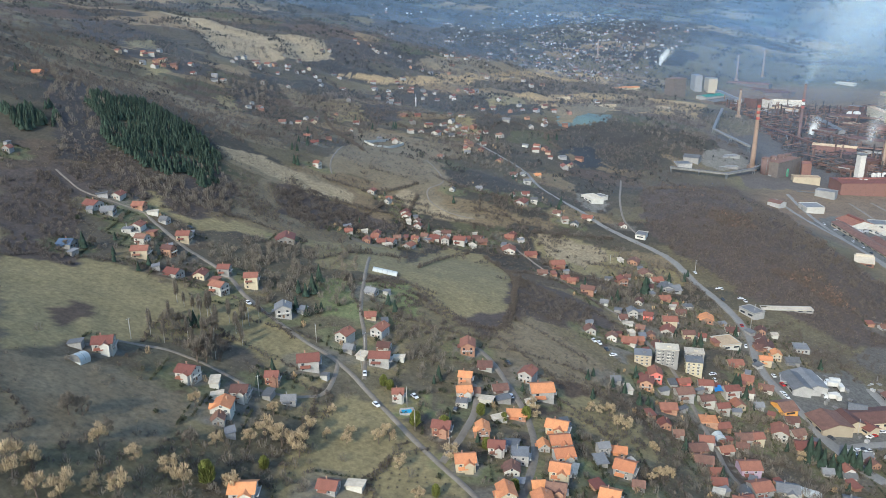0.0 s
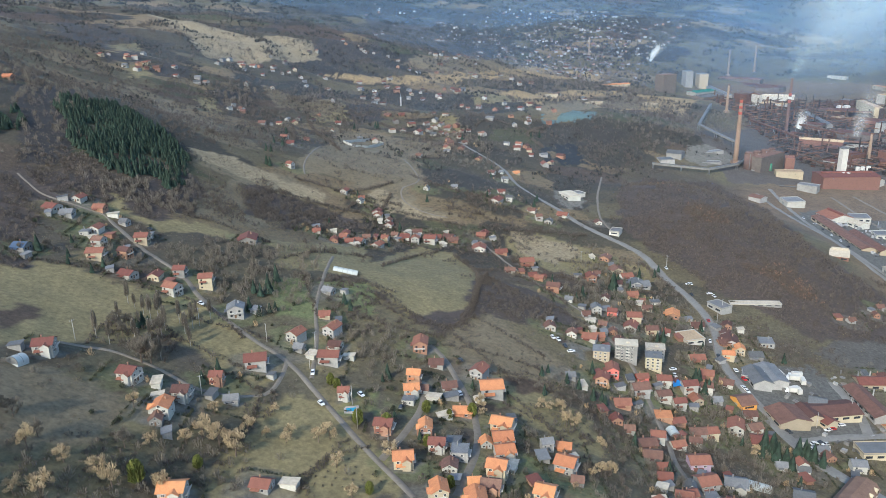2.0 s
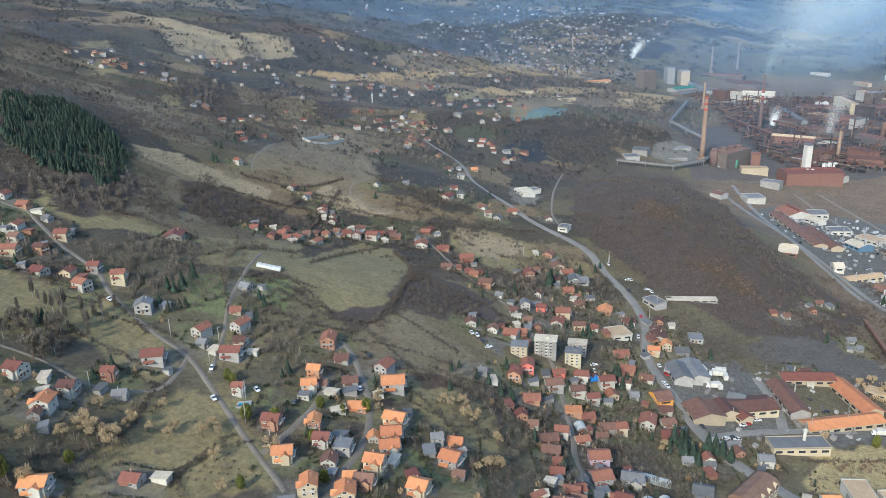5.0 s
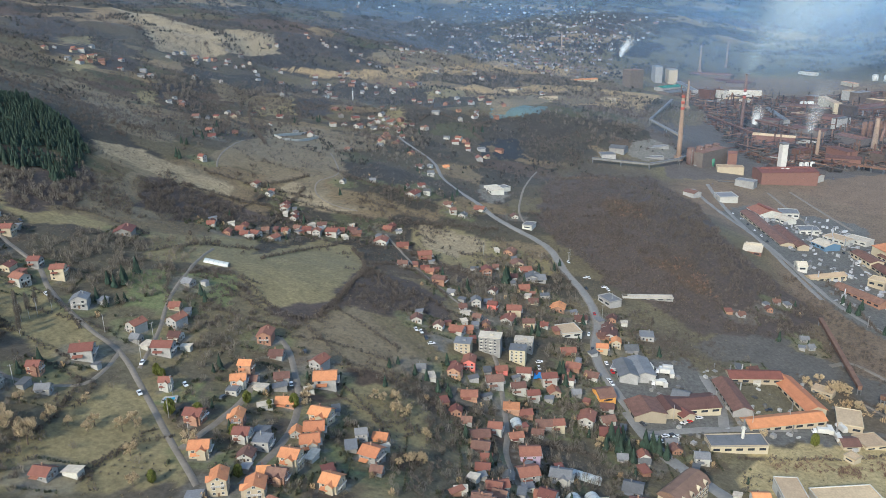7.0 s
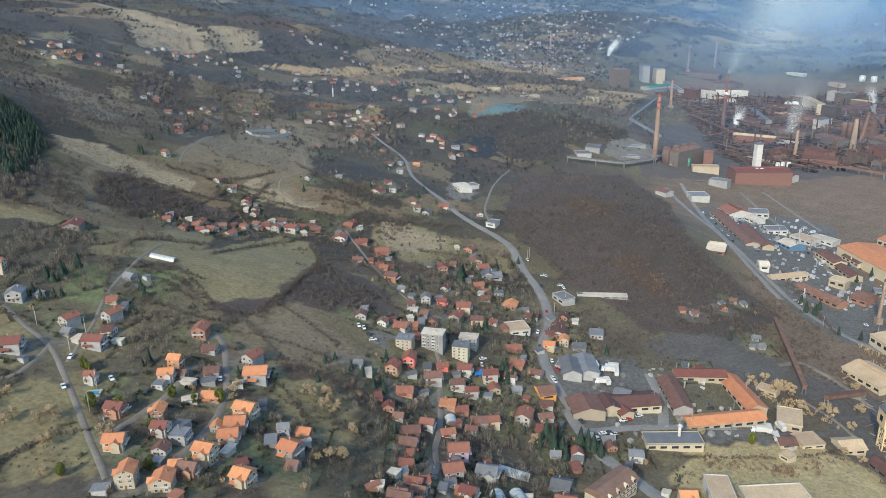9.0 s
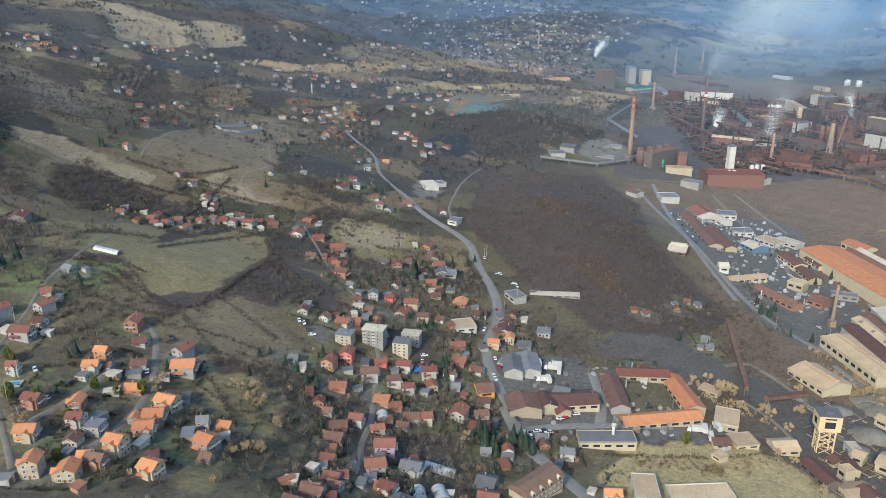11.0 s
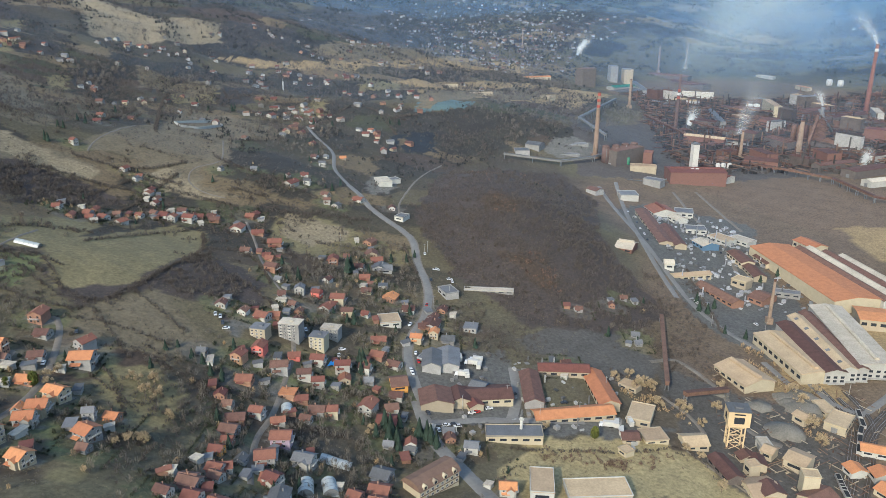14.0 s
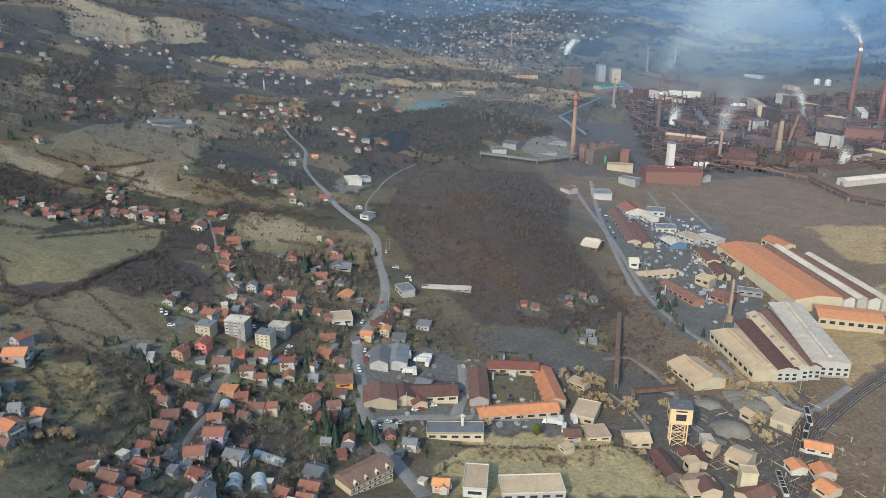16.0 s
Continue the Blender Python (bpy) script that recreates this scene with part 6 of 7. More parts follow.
def limbs(seed):
    """A tapered trunk eight metres tall with forking limbs."""
    pick = random.Random(seed)
    bm = bmesh.new()
    def limb(a, b, r1, r2):
        d = b - a
        rot = d.to_track_quat("Z", "Y")
        lo = [bm.verts.new(a + rot @ Vector((r1 * math.cos(k * 1.2566), r1 * math.sin(k * 1.2566), 0))) for k in range(5)]
        hi = [bm.verts.new(b + rot @ Vector((r2 * math.cos(k * 1.2566), r2 * math.sin(k * 1.2566), 0))) for k in range(5)]
        for k in range(5):
            bm.faces.new((lo[k], lo[(k + 1) % 5], hi[(k + 1) % 5], hi[k]))
        bm.faces.new(hi)
    top = Vector((pick.uniform(-0.3, 0.3), pick.uniform(-0.3, 0.3), 3.0))
    limb(Vector((0, 0, -0.6)), top, 0.24, 0.17)
    for k in range(6):
        a = k * 1.05 + pick.uniform(-0.3, 0.3)
        mid = top.lerp(Vector((0, 0, 1.6)), pick.uniform(0, 0.6)) + Vector((math.cos(a) * 1.3, math.sin(a) * 1.3, pick.uniform(1.2, 2.2)))
        limb(top.lerp(Vector((0, 0, 1.6)), pick.uniform(0, 0.5)), mid, 0.12, 0.07)
        for j in range(2):
            limb(mid, mid + Vector((math.cos(a + j - 0.5) * 1.0, math.sin(a + j - 0.5) * 1.0, pick.uniform(0.8, 1.9))), 0.07, 0.02)
    return bm


def tree(kind, seed):
    root = new({"w": "birch_tree", "g": "bare_tree", "b": "bare_tree", "p": "conifer", "s": "evergreen_tree"}[kind])
    tagged(root, {"w": "tall leafless birch with pale thin trunk", "g": "leafless tree with tan twigs coloured as sunlit", "b": "leafless tree with grey-brown twigs", "p": "dark green conifer with drooping branches", "s": "yellow-green evergreen tree in a garden"}[kind], "tree", "trees on the slope")
    zero, h = np.zeros((1, 3)), np.array([8.0])
    if kind == "w":
        part("trunk", tube([(0.13, -0.6), (0.10, 4), (0.03, 8.6)], 6), BIRCH, root)
        part("crown", triangles("crown", spray(zero + (0, 0, 1.8), h * 0.86, np.array([1.1]), 210, 0.05, 0.2), TWIG["b"]), None, root)
    elif kind in "gb":
        part("trunk", limbs(seed), BARK, root)
        a = np.arange(13) * 2.4 + nrg.uniform(-0.4, 0.4, 13)
        o = np.sqrt(nrg.uniform(0.05, 1, 13)) * 2.5
        lobes = np.stack([np.cos(a) * o, np.sin(a) * o, nrg.uniform(2.0, 5.6, 13) - 0.25 * o], 1)
        size = nrg.uniform(1.4, 2.7, 13)
        part("crown", triangles("crown", spray(lobes, size, size * 0.62, 75, 0.075, 0.0), TWIG[kind]), None, root)
    elif kind == "p":
        part("trunk", tube([(0.22, -0.6), (0.05, 7.4)], 6), BARK, root)
        part("crown", triangles("crown", needles(zero, h, np.array([2.0]), 7, 13), TWIG["p"]), None, root)
    else:
        part("trunk", tube([(0.2, -0.6), (0.08, 4)], 6), BARK, root)
        part("crown", triangles("crown", spray(zero, h, np.array([2.6]), 620, 0.24, 0.1), TWIG["s"]), None, root)
    return root


BIRCHES = [(-131, 318), (-129, 337), (-116, 346), (-94, 330), (-90, 309), (-101, 298), (-121, 300)]
ORCHARD = [(-28, 236), (-17, 257), (-3, 244), (4, 234), (-20, 232)]
TREES_A = [
    (-126, 190, 11.5, 'g'), (-117, 185, 9.2, 'g'), (-112, 188, 10.3, 'g'), (-122, 194, 8.4, 'g'),
    (-100, 198, 11.6, 'g'), (-102, 216, 7.8, 'g'), (-113, 216, 8.9, 'g'), (-113, 223, 6.8, 'b'),
    (-126, 225, 9.2, 'b'), (-123, 228, 8.1, 'b'), (-96, 259, 7.5, 'g'), (-83, 239, 7.1, 'g'),
    (-90, 234, 8.1, 'b'), (-73, 246, 7.7, 'g'), (-69, 253, 9.7, 'g'), (-62, 250, 10.9, 'g'),
    (-55, 246, 11.9, 'g'), (-57, 252, 8.5, 'g'), (-54, 261, 8.7, 'g'), (-69, 269, 7.1, 'g'),
    (-91, 216, 8.8, 'g'), (-86, 213, 9.8, 'g'), (-72, 218, 8.8, 'g'), (-107, 195, 7.3, 'g'),
    (-47, 278, 5.7, 'g'), (-38, 264, 6.5, 'g'), (-39, 260, 5.9, 'g'), (-23, 266, 9.0, 'g'),
    (-27, 263, 7.5, 'g'), (-18, 248, 7.2, 'g'),
]
TREES_B = [
    (-47, 261, 5.5, 'g'), (-10, 230, 6.8, 'g'), (2, 257, 8.8, 'g'), (-80, 218, 9.3, 's'),
    (-65, 234, 6.0, 's'), (-13, 278, 7.8, 's'), (-25, 304, 5.5, 's'), (-28, 306, 6.1, 's'),
    (-1, 277, 7.8, 's'), (15, 294, 6.5, 's'), (25, 292, 4.9, 's'), (35, 296, 7.2, 's'),
    (39, 300, 7.8, 'g'), (-4, 232, 5.5, 's'), (25, 239, 5.7, 's'), (16, 267, 6.1, 's'),
    (-117, 321, 6.5, 'p'), (-116, 324, 7.7, 'p'), (-113, 323, 7.1, 'p'), (-121, 320, 7.1, 'b'),
    (-120, 311, 7.5, 'b'), (-105, 292, 13.6, 'b'), (-102, 294, 12.6, 'b'), (-125, 317, 8.8, 'b'),
    (-106, 315, 11.5, 'b'), (-154, 375, 6.1, 'p'), (-156, 366, 5.3, 'p'), (-173, 378, 5.5, 'p'),
    (-179, 396, 5.0, 'p'), (-187, 376, 9.0, 'p'),
]
TREES_C = [
    (-185, 382, 7.0, 'b'), (-193, 371, 5.5, 'b'), (-70, 356, 6.3, 'p'), (-66, 361, 6.3, 'p'),
    (-64, 365, 5.7, 'p'), (-79, 288, 7.0, 'p'), (-76, 360, 7.6, 'p'), (-71, 382, 11.3, 'p'),
    (-70, 398, 10.3, 'p'), (68, 319, 6.0, 'g'), (72, 318, 6.6, 'g'), (78, 322, 7.3, 'g'),
    (94, 297, 4.7, 'g'), (87, 268, 6.5, 'g'), (92, 271, 6.6, 'g'), (187, 561, 8.0, 'p'),
    (141, 1028, 10.0, 'p'), (153, 1035, 10.1, 'p'), (39, 310, 6.3, 'g'), (79, 308, 8.7, 'g'),
    (83, 310, 8.2, 'g'), (93, 298, 5.7, 'g'), (88, 271, 5.8, 'g'), (92, 272, 5.8, 'g'),
    (100, 286, 5.0, 'b'), (83, 265, 5.2, 'g'), (170, 386, 9.2, 'p'), (173, 388, 10.0, 'p'),
    (190, 332, 11.7, 'p'), (194, 331, 11.1, 'p'),
]
TREES_D = [
    (195, 326, 9.7, 'p'), (205, 341, 12.0, 'p'), (209, 339, 10.0, 'p'), (180, 335, 7.1, 'g'),
    (117, 484, 10.8, 'p'), (111, 474, 7.4, 'p'), (146, 522, 15.2, 'p'), (148, 526, 13.5, 'p'),
    (160, 438, 10.1, 'p'), (193, 572, 6.9, 'p'), (156, 437, 7.7, 'p'), (86, 353, 6.4, 'p'),
    (92, 351, 7.1, 'p'), (98, 344, 7.6, 'p'), (104, 342, 6.9, 'p'), (103, 346, 6.4, 'p'),
    (77, 359, 5.2, 'p'), (72, 334, 6.2, 'p'), (-141, 737, 7.6, 'p'), (-132, 734, 8.8, 'p'),
    (-152, 851, 8.6, 'p'), (-139, 694, 7.2, 'p'), (-135, 696, 7.2, 'p'), (-129, 649, 9.0, 'p'),
    (-126, 648, 9.0, 'p'), (-93, 996, 8.2, 'p'), (-67, 1014, 10.0, 'p'), (-64, 1016, 10.0, 'p'),
    (47, 977, 9.5, 'p'), (69, 988, 9.6, 'p'),
]
TREES_E = [
    (-78, 379, 7.9, 'p'), (-74, 377, 7.9, 'p'), (-73, 389, 6.6, 'p'), (-31, 385, 7.8, 'p'),
    (-27, 379, 7.0, 'p'), (109, 705, 8.2, 'p'), (114, 726, 8.4, 'p'), (8, 664, 6.7, 'p'),
    (299, 352, 7.5, 's'), (335, 409, 10.1, 'g'), (333, 421, 8.7, 'g'), (341, 410, 10.1, 'g'),
    (344, 392, 9.1, 'g'), (359, 387, 9.1, 'g'), (357, 392, 8.4, 'g'), (323, 415, 8.5, 'g'),
    (344, 408, 9.3, 'g'), (391, 423, 8.2, 'g'), (380, 395, 9.4, 'g'), (364, 374, 8.2, 'g'),
    (439, 507, 7.7, 'p'), (418, 551, 10.1, 'p'), (424, 548, 10.1, 'p'), (433, 560, 9.3, 'p'),
    (421, 567, 9.3, 'p'), (426, 514, 6.8, 'p'), (494, 622, 8.1, 'p'), (515, 637, 8.3, 'p'),
    (541, 588, 9.1, 's'), (432, 385, 10.4, 'g'),
]
TREES_F = [
    (438, 411, 10.0, 'g'), (438, 424, 10.3, 'g'), (431, 368, 9.4, 'g'), (348, 349, 6.3, 'g'),
    (354, 342, 7.0, 'g'), (356, 316, 7.3, 'g'), (410, 427, 7.6, 'g'), (453, 425, 8.7, 'g'),
    (273, 357, 6.2, 'g'), (187, 341, 13.1, 'p'), (190, 339, 12.4, 'p'), (194, 346, 9.9, 'p'),
    (183, 334, 9.0, 'p'), (209, 342, 9.8, 'p'), (211, 337, 11.1, 'p'), (214, 333, 9.7, 'p'),
    (168, 397, 9.4, 'p'), (170, 397, 10.2, 'p'),
]
TREES = TREES_A + TREES_B + TREES_C + TREES_D + TREES_E + TREES_F

TREES += [(x, y, rng.uniform(8, 12), "w") for x, y in ((rng.uniform(min(p[0] for p in BIRCHES), max(p[0] for p in BIRCHES)), rng.uniform(min(p[1] for p in BIRCHES), max(p[1] for p in BIRCHES))) for k in range(26))]
GROWN = {}
for n, (x, y, h, kind) in enumerate(TREES):
    key = (kind, n % 3)
    m = pose(x, y, at(x, y), 0, 0, rng.uniform(0, 360))
    if key in GROWN:
        ob = copy_thing(GROWN[key], m)
    else:
        ob = GROWN[key] = tree(kind, n)
        ob.matrix_basis = m
    s = min(max(h, 3.0), 15.0) / 8
    ob.scale = (s, s, s * rng.uniform(0.95, 1.1))

# ---- thickets ----
THICKET_1 = ('rust', 2.5, [(252, 717), (273, 727), (287, 689), (280, 660), (255, 673)])
THICKET_2 = ('rust', 4, [(257, 576), (280, 570), (301, 538), (293, 525), (274, 550)])
THICKET_3 = ('rust', 6, [(284, 575), (295, 574), (308, 540), (302, 520), (286, 537)])
THICKET_4 = ('rust', 2, [(239, 820), (318, 951), (338, 892), (258, 742)])
THICKET_5 = ('pine', 17, [(-290, 627), (-260, 675), (-212, 631), (-169, 574), (-160, 514), (-185, 505), (-232, 523)])
THICKET_6 = ('pine', 12, [(-298, 520), (-283, 556), (-265, 537), (-273, 494)])
THICKET_7 = ('brush', 9, [(206, 784), (266, 924), (363, 945), (391, 844), (361, 676), (375, 586), (390, 534), (351, 484), (276, 471), (246, 514), (226, 540), (201, 621), (187, 678)])
THICKET_8 = ('brush', 9, [(-256, 432), (-231, 469), (-203, 417), (-182, 353), (-205, 346), (-234, 388)])
THICKET_9 = ('brush', 9, [(-256, 496), (-228, 521), (-186, 497), (-168, 495), (-166, 456), (-212, 438), (-239, 450)])
THICKET_10 = ('brush', 9, [(-169, 487), (-157, 537), (-119, 567), (-67, 597), (-40, 590), (-90, 513), (-134, 475), (-168, 449)])
THICKET_11 = ('brush', 12, [(-17, 411), (0, 381), (22, 374), (40, 413), (46, 496), (59, 489), (45, 400), (24, 363), (-3, 370), (-21, 393)])
THICKET_12 = ('brush', 10, [(46, 496), (91, 454), (92, 423), (69, 408), (48, 422)])
THICKET_13 = ('bare', 5, [(-123, 445), (-81, 459), (-64, 359), (-81, 351), (-96, 370)])
THICKET_14 = ('bare', 4, [(-27, 373), (3, 373), (5, 318), (-8, 309), (-24, 329)])
THICKET_15 = ('brush', 6, [(-43, 422), (-16, 408), (3, 367), (-20, 352), (-38, 369)])
THICKET_16 = ('brush', 4, [(69, 354), (104, 332), (121, 299), (107, 250), (87, 237), (75, 282)])
THICKET_17 = ('bare', 1.6, [(61, 350), (92, 357), (110, 330), (116, 296), (96, 294), (77, 326)])
THICKET_18 = ('brush', 3, [(59, 319), (97, 320), (102, 259), (75, 246), (69, 304)])
THICKET_19 = ('brush', 5, [(-135, 202), (-113, 227), (-79, 253), (-52, 266), (-49, 223), (-124, 179)])
THICKET_20 = ('bare', 2.2, [(-132, 195), (-87, 229), (-51, 262), (-49, 223), (-124, 179)])
THICKET_21 = ('brush', 8, [(-129, 297), (-127, 325), (-101, 323), (-99, 296), (-114, 297)])
THICKET_22 = ('brush', 9, [(-56, 294), (-48, 311), (-51, 258), (-58, 252)])
THICKET_23 = ('bare', 3.5, [(-81, 459), (-54, 501), (-44, 367), (-63, 359)])
THICKET_24 = ('bare', 4, [(-165, 394), (-123, 433), (-86, 407), (-108, 395), (-146, 381)])
THICKET_25 = ('bare', 3.4, [(148, 627), (196, 572), (200, 480), (189, 405), (153, 379), (122, 441), (99, 491)])
THICKET_26 = ('bare', 3.4, [(109, 378), (189, 405), (206, 356), (188, 292), (112, 252)])
THICKET_27 = ('rust', 6, [(268, 338), (342, 347), (340, 331), (312, 322), (267, 323)])
THICKET_28 = ('gold', 6, [(320, 431), (360, 402), (365, 374), (348, 381), (319, 405)])
THICKET_29 = ('brush', 7, [(348, 359), (379, 314), (363, 311), (342, 347)])
THICKET_30 = ('gold', 5, [(432, 501), (464, 433), (440, 411), (422, 460)])
THICKET_31 = ('gold', 5, [(434, 431), (451, 405), (432, 363), (424, 373)])
THICKET_32 = ('brush', 6, [(430, 644), (427, 524), (411, 500), (380, 525), (387, 611)])
THICKET_33 = ('brush', 5, [(365, 518), (407, 499), (410, 427), (373, 426), (353, 448)])
THICKET_34 = ('brush', 6, [(188, 1011), (299, 1097), (351, 1071), (314, 995), (238, 921), (196, 919)])
THICKET_35 = ('bare', 3, [(257, 1169), (435, 1510), (454, 1331), (388, 1101), (311, 1040)])
THICKET_36 = ('brush', 6, [(-137, 572), (-106, 606), (-64, 613), (-62, 572), (-98, 522), (-122, 534)])
THICKET_37 = ('brush', 6, [(39, 704), (86, 735), (82, 697), (43, 661)])
THICKET_38 = ('bare', 3, [(-43, 953), (49, 1076), (100, 897), (78, 796), (3, 820)])
THICKET_39 = ('brush', 5, [(-203, 1202), (25, 1478), (96, 1126), (-28, 1058), (-144, 1026)])
THICKET_40 = ('brush', 5, [(-519, 931), (-496, 1191), (-369, 972), (-297, 632), (-342, 602)])
THICKET_41 = ('brush', 5, [(-390, 968), (-290, 1157), (-167, 998), (-121, 699), (-203, 630)])
THICKET_42 = ('brush', 5, [(-270, 1044), (-205, 1256), (-75, 1204), (-94, 933), (-183, 811)])
THICKET_43 = ('bare', 2, [(93, 319), (129, 349), (184, 330), (189, 278), (121, 239)])
THICKET_44 = ('brush', 5, [(234, 491), (287, 455), (264, 412), (221, 442)])
THICKET_45 = ('brush', 4, [(246, 318), (268, 336), (265, 310), (282, 295), (245, 291)])
THICKET_46 = ('bare', 3.5, [(-26, 1651), (531, 2360), (507, 1693), (258, 1513), (51, 1424)])
THICKET_47 = ('brush', 6, [(17, 671), (61, 713), (104, 634), (73, 538), (33, 579)])
THICKET_48 = ('bare', 6, [(-216, 492), (-182, 495), (-171, 560), (-151, 546), (-141, 480), (-151, 468), (-170, 462), (-184, 482), (-198, 465)])
THICKET_49 = ('bare', 5, [(-443, 853), (-327, 694), (-314, 718), (-269, 650), (-230, 525), (-228, 489), (-242, 475)])
THICKET_50 = ('brush', 9, [(-131, 578), (-123, 613), (-93, 600), (-70, 605), (-76, 578), (-94, 541), (-110, 524), (-123, 536)])
THICKET_51 = ('bare', 6, [(-307, 1078), (-261, 1160), (-239, 1100), (-236, 968), (-270, 1014)])
THICKET_52 = ('bare', 6, [(-225, 1144), (-163, 1221), (-132, 1186), (-165, 1128), (-205, 1086)])
THICKET_53 = ('bare', 6, [(399, 1163), (502, 1278), (624, 1451), (536, 1496), (418, 1300)])
THICKET_54 = ('brush', 5, [(582, 1457), (892, 1848), (933, 1972), (654, 1758)])
THICKETS = [THICKET_1, THICKET_2, THICKET_3, THICKET_4, THICKET_5, THICKET_6, THICKET_7, THICKET_8, THICKET_9, THICKET_10, THICKET_11, THICKET_12, THICKET_13, THICKET_14, THICKET_15, THICKET_16, THICKET_17, THICKET_18, THICKET_19, THICKET_20, THICKET_21, THICKET_22, THICKET_23, THICKET_24, THICKET_25, THICKET_26, THICKET_27, THICKET_28, THICKET_29, THICKET_30, THICKET_31, THICKET_32, THICKET_33, THICKET_34, THICKET_35, THICKET_36, THICKET_37, THICKET_38, THICKET_39, THICKET_40, THICKET_41, THICKET_42, THICKET_43, THICKET_44, THICKET_45, THICKET_46, THICKET_47, THICKET_48, THICKET_49, THICKET_50, THICKET_51, THICKET_52, THICKET_53, THICKET_54]

TAKEN = np.array(TAKEN)


def clear(x, y, gap=1.0):
    """Which places are free of buildings and roads."""
    ok = np.ones(len(x), bool)
    for i in range(0, len(x), 3000):
        p = np.stack([x[i:i + 3000], y[i:i + 3000]], 1)
        d = ((p[:, None] - TAKEN[None, :, :2]) ** 2).sum(2)
        ok[i:i + 3000] &= (d > (TAKEN[:, 2] + gap) ** 2).all(1)
        d = ((p[:, None] - SPINE[None]) ** 2).sum(2).min(1)
        ok[i:i + 3000] &= d > 24
    return ok


HEDGE_1 = [(-129, 295), (-127, 324), (-101, 323), (-98, 297)]
HEDGE_2 = [(-103, 322), (-84, 314), (-66, 306)]
HEDGE_3 = [(-29, 232), (-20, 254), (-7, 263)]
HEDGE_4 = [(-136, 203), (-132, 213), (-145, 224)]
HEDGE_5 = [(-77, 301), (-56, 294), (-49, 292)]
HEDGE_6 = [(-56, 294), (-54, 265), (-58, 250)]
HEDGE_7 = [(-211, 343), (-189, 363), (-159, 371), (-132, 366)]
HEDGE_8 = [(-131, 362), (-99, 356), (-72, 332)]
HEDGE_9 = [(-30, 229), (-28, 239), (-20, 254)]
HEDGE_10 = [(-27, 373), (-15, 372), (3, 367), (24, 369)]
HEDGE_11 = [(38, 403), (54, 391), (77, 373)]
HEDGE_12 = [(50, 315), (74, 301)]
HEDGE_13 = [(-6, 413), (-33, 423), (-45, 411)]
HEDGE_14 = [(-24, 668), (-38, 567), (-40, 527)]
HEDGE_15 = [(31, 556), (46, 496), (40, 413)]
HEDGE_16 = [(-101, 342), (-62, 336)]
HEDGE_17 = [(29, 372), (61, 337)]
HEDGE_18 = [(-24, 403), (-5, 387), (12, 378), (29, 382), (39, 407), (44, 445), (53, 504)]
HEDGE_19 = [(-17, 466), (-1, 528), (18, 561)]
HEDGE_20 = [(75, 564), (106, 535), (140, 546)]
HEDGE_21 = [(-74, 439), (-56, 476), (-25, 496)]
HEDGE_22 = [(63, 351), (90, 339), (110, 314)]
HEDGE_23 = [(-58, 414), (-43, 366)]
HEDGE_24 = [(-104, 642), (-53, 648), (-14, 647)]
HEDGE_25 = [(-7, 728), (39, 704), (71, 707)]
HEDGE_26 = [(75, 630), (149, 648)]
HEDGE_27 = [(184, 589), (196, 539)]
HEDGE_28 = [(157, 527), (199, 528)]
HEDGE_29 = [(6, 354), (39, 362), (74, 358)]
HEDGE_30 = [(253, 337), (307, 340), (346, 352)]
HEDGE_31 = [(347, 353), (361, 331), (379, 314)]
HEDGE_32 = [(323, 429), (359, 399)]
HEDGE_33 = [(432, 632), (424, 513)]
HEDGE_34 = [(183, 334), (218, 334)]
HEDGE_35 = [(73, 340), (103, 331)]
HEDGE_36 = [(120, 338), (133, 345), (179, 374)]
HEDGE_37 = [(151, 325), (176, 326)]
HEDGE_38 = [(-124, 567), (-107, 600), (-63, 609), (-37, 613), (-7, 591)]
HEDGE_39 = [(-52, 643), (-6, 632), (39, 625)]
HEDGE_40 = [(-83, 781), (-144, 967), (-162, 1051)]
HEDGE_41 = [(29, 658), (57, 655)]
HEDGE_42 = [(65, 690), (99, 675)]
HEDGE_43 = [(114, 579), (150, 580)]
HEDGE_44 = [(91, 453), (110, 433), (125, 426)]
HEDGE_45 = [(47, 516), (74, 520), (103, 463)]
HEDGE_46 = [(-88, 413), (-73, 412)]
HEDGE_47 = [(-62, 409), (-24, 418)]
HEDGE_48 = [(-19, 417), (-7, 404), (7, 384)]
HEDGE_49 = [(-70, 576), (-52, 632)]
HEDGE_50 = [(-120, 444), (-91, 449)]
HEDGE_51 = [(-140, 476), (-120, 479), (-88, 467)]
HEDGE_52 = [(-143, 534), (-126, 501)]
HEDGE_53 = [(-18, 405), (1, 390), (26, 381), (38, 414), (43, 449)]
HEDGE_54 = [(-45, 420), (-18, 405)]
HEDGE_55 = [(-71, 643), (-46, 667), (-25, 695)]
HEDGE_56 = [(67, 1069), (95, 1103), (162, 1062)]
HEDGE_57 = [(-66, 1066), (-6, 971), (45, 1011)]
HEDGE_58 = [(-158, 753), (-129, 762), (-158, 921)]
HEDGE_59 = [(-191, 697), (-160, 746)]
HEDGE_60 = [(-200, 1165), (-114, 1222), (-13, 1159)]
HEDGE_61 = [(152, 983), (139, 1055), (176, 1109)]
HEDGE_62 = [(-31, 238), (-24, 251), (-16, 267)]
HEDGE_63 = [(-31, 238), (-22, 226)]
HEDGE_64 = [(36, 315), (54, 323), (77, 289)]
HEDGE_65 = [(46, 341), (59, 346), (82, 337)]
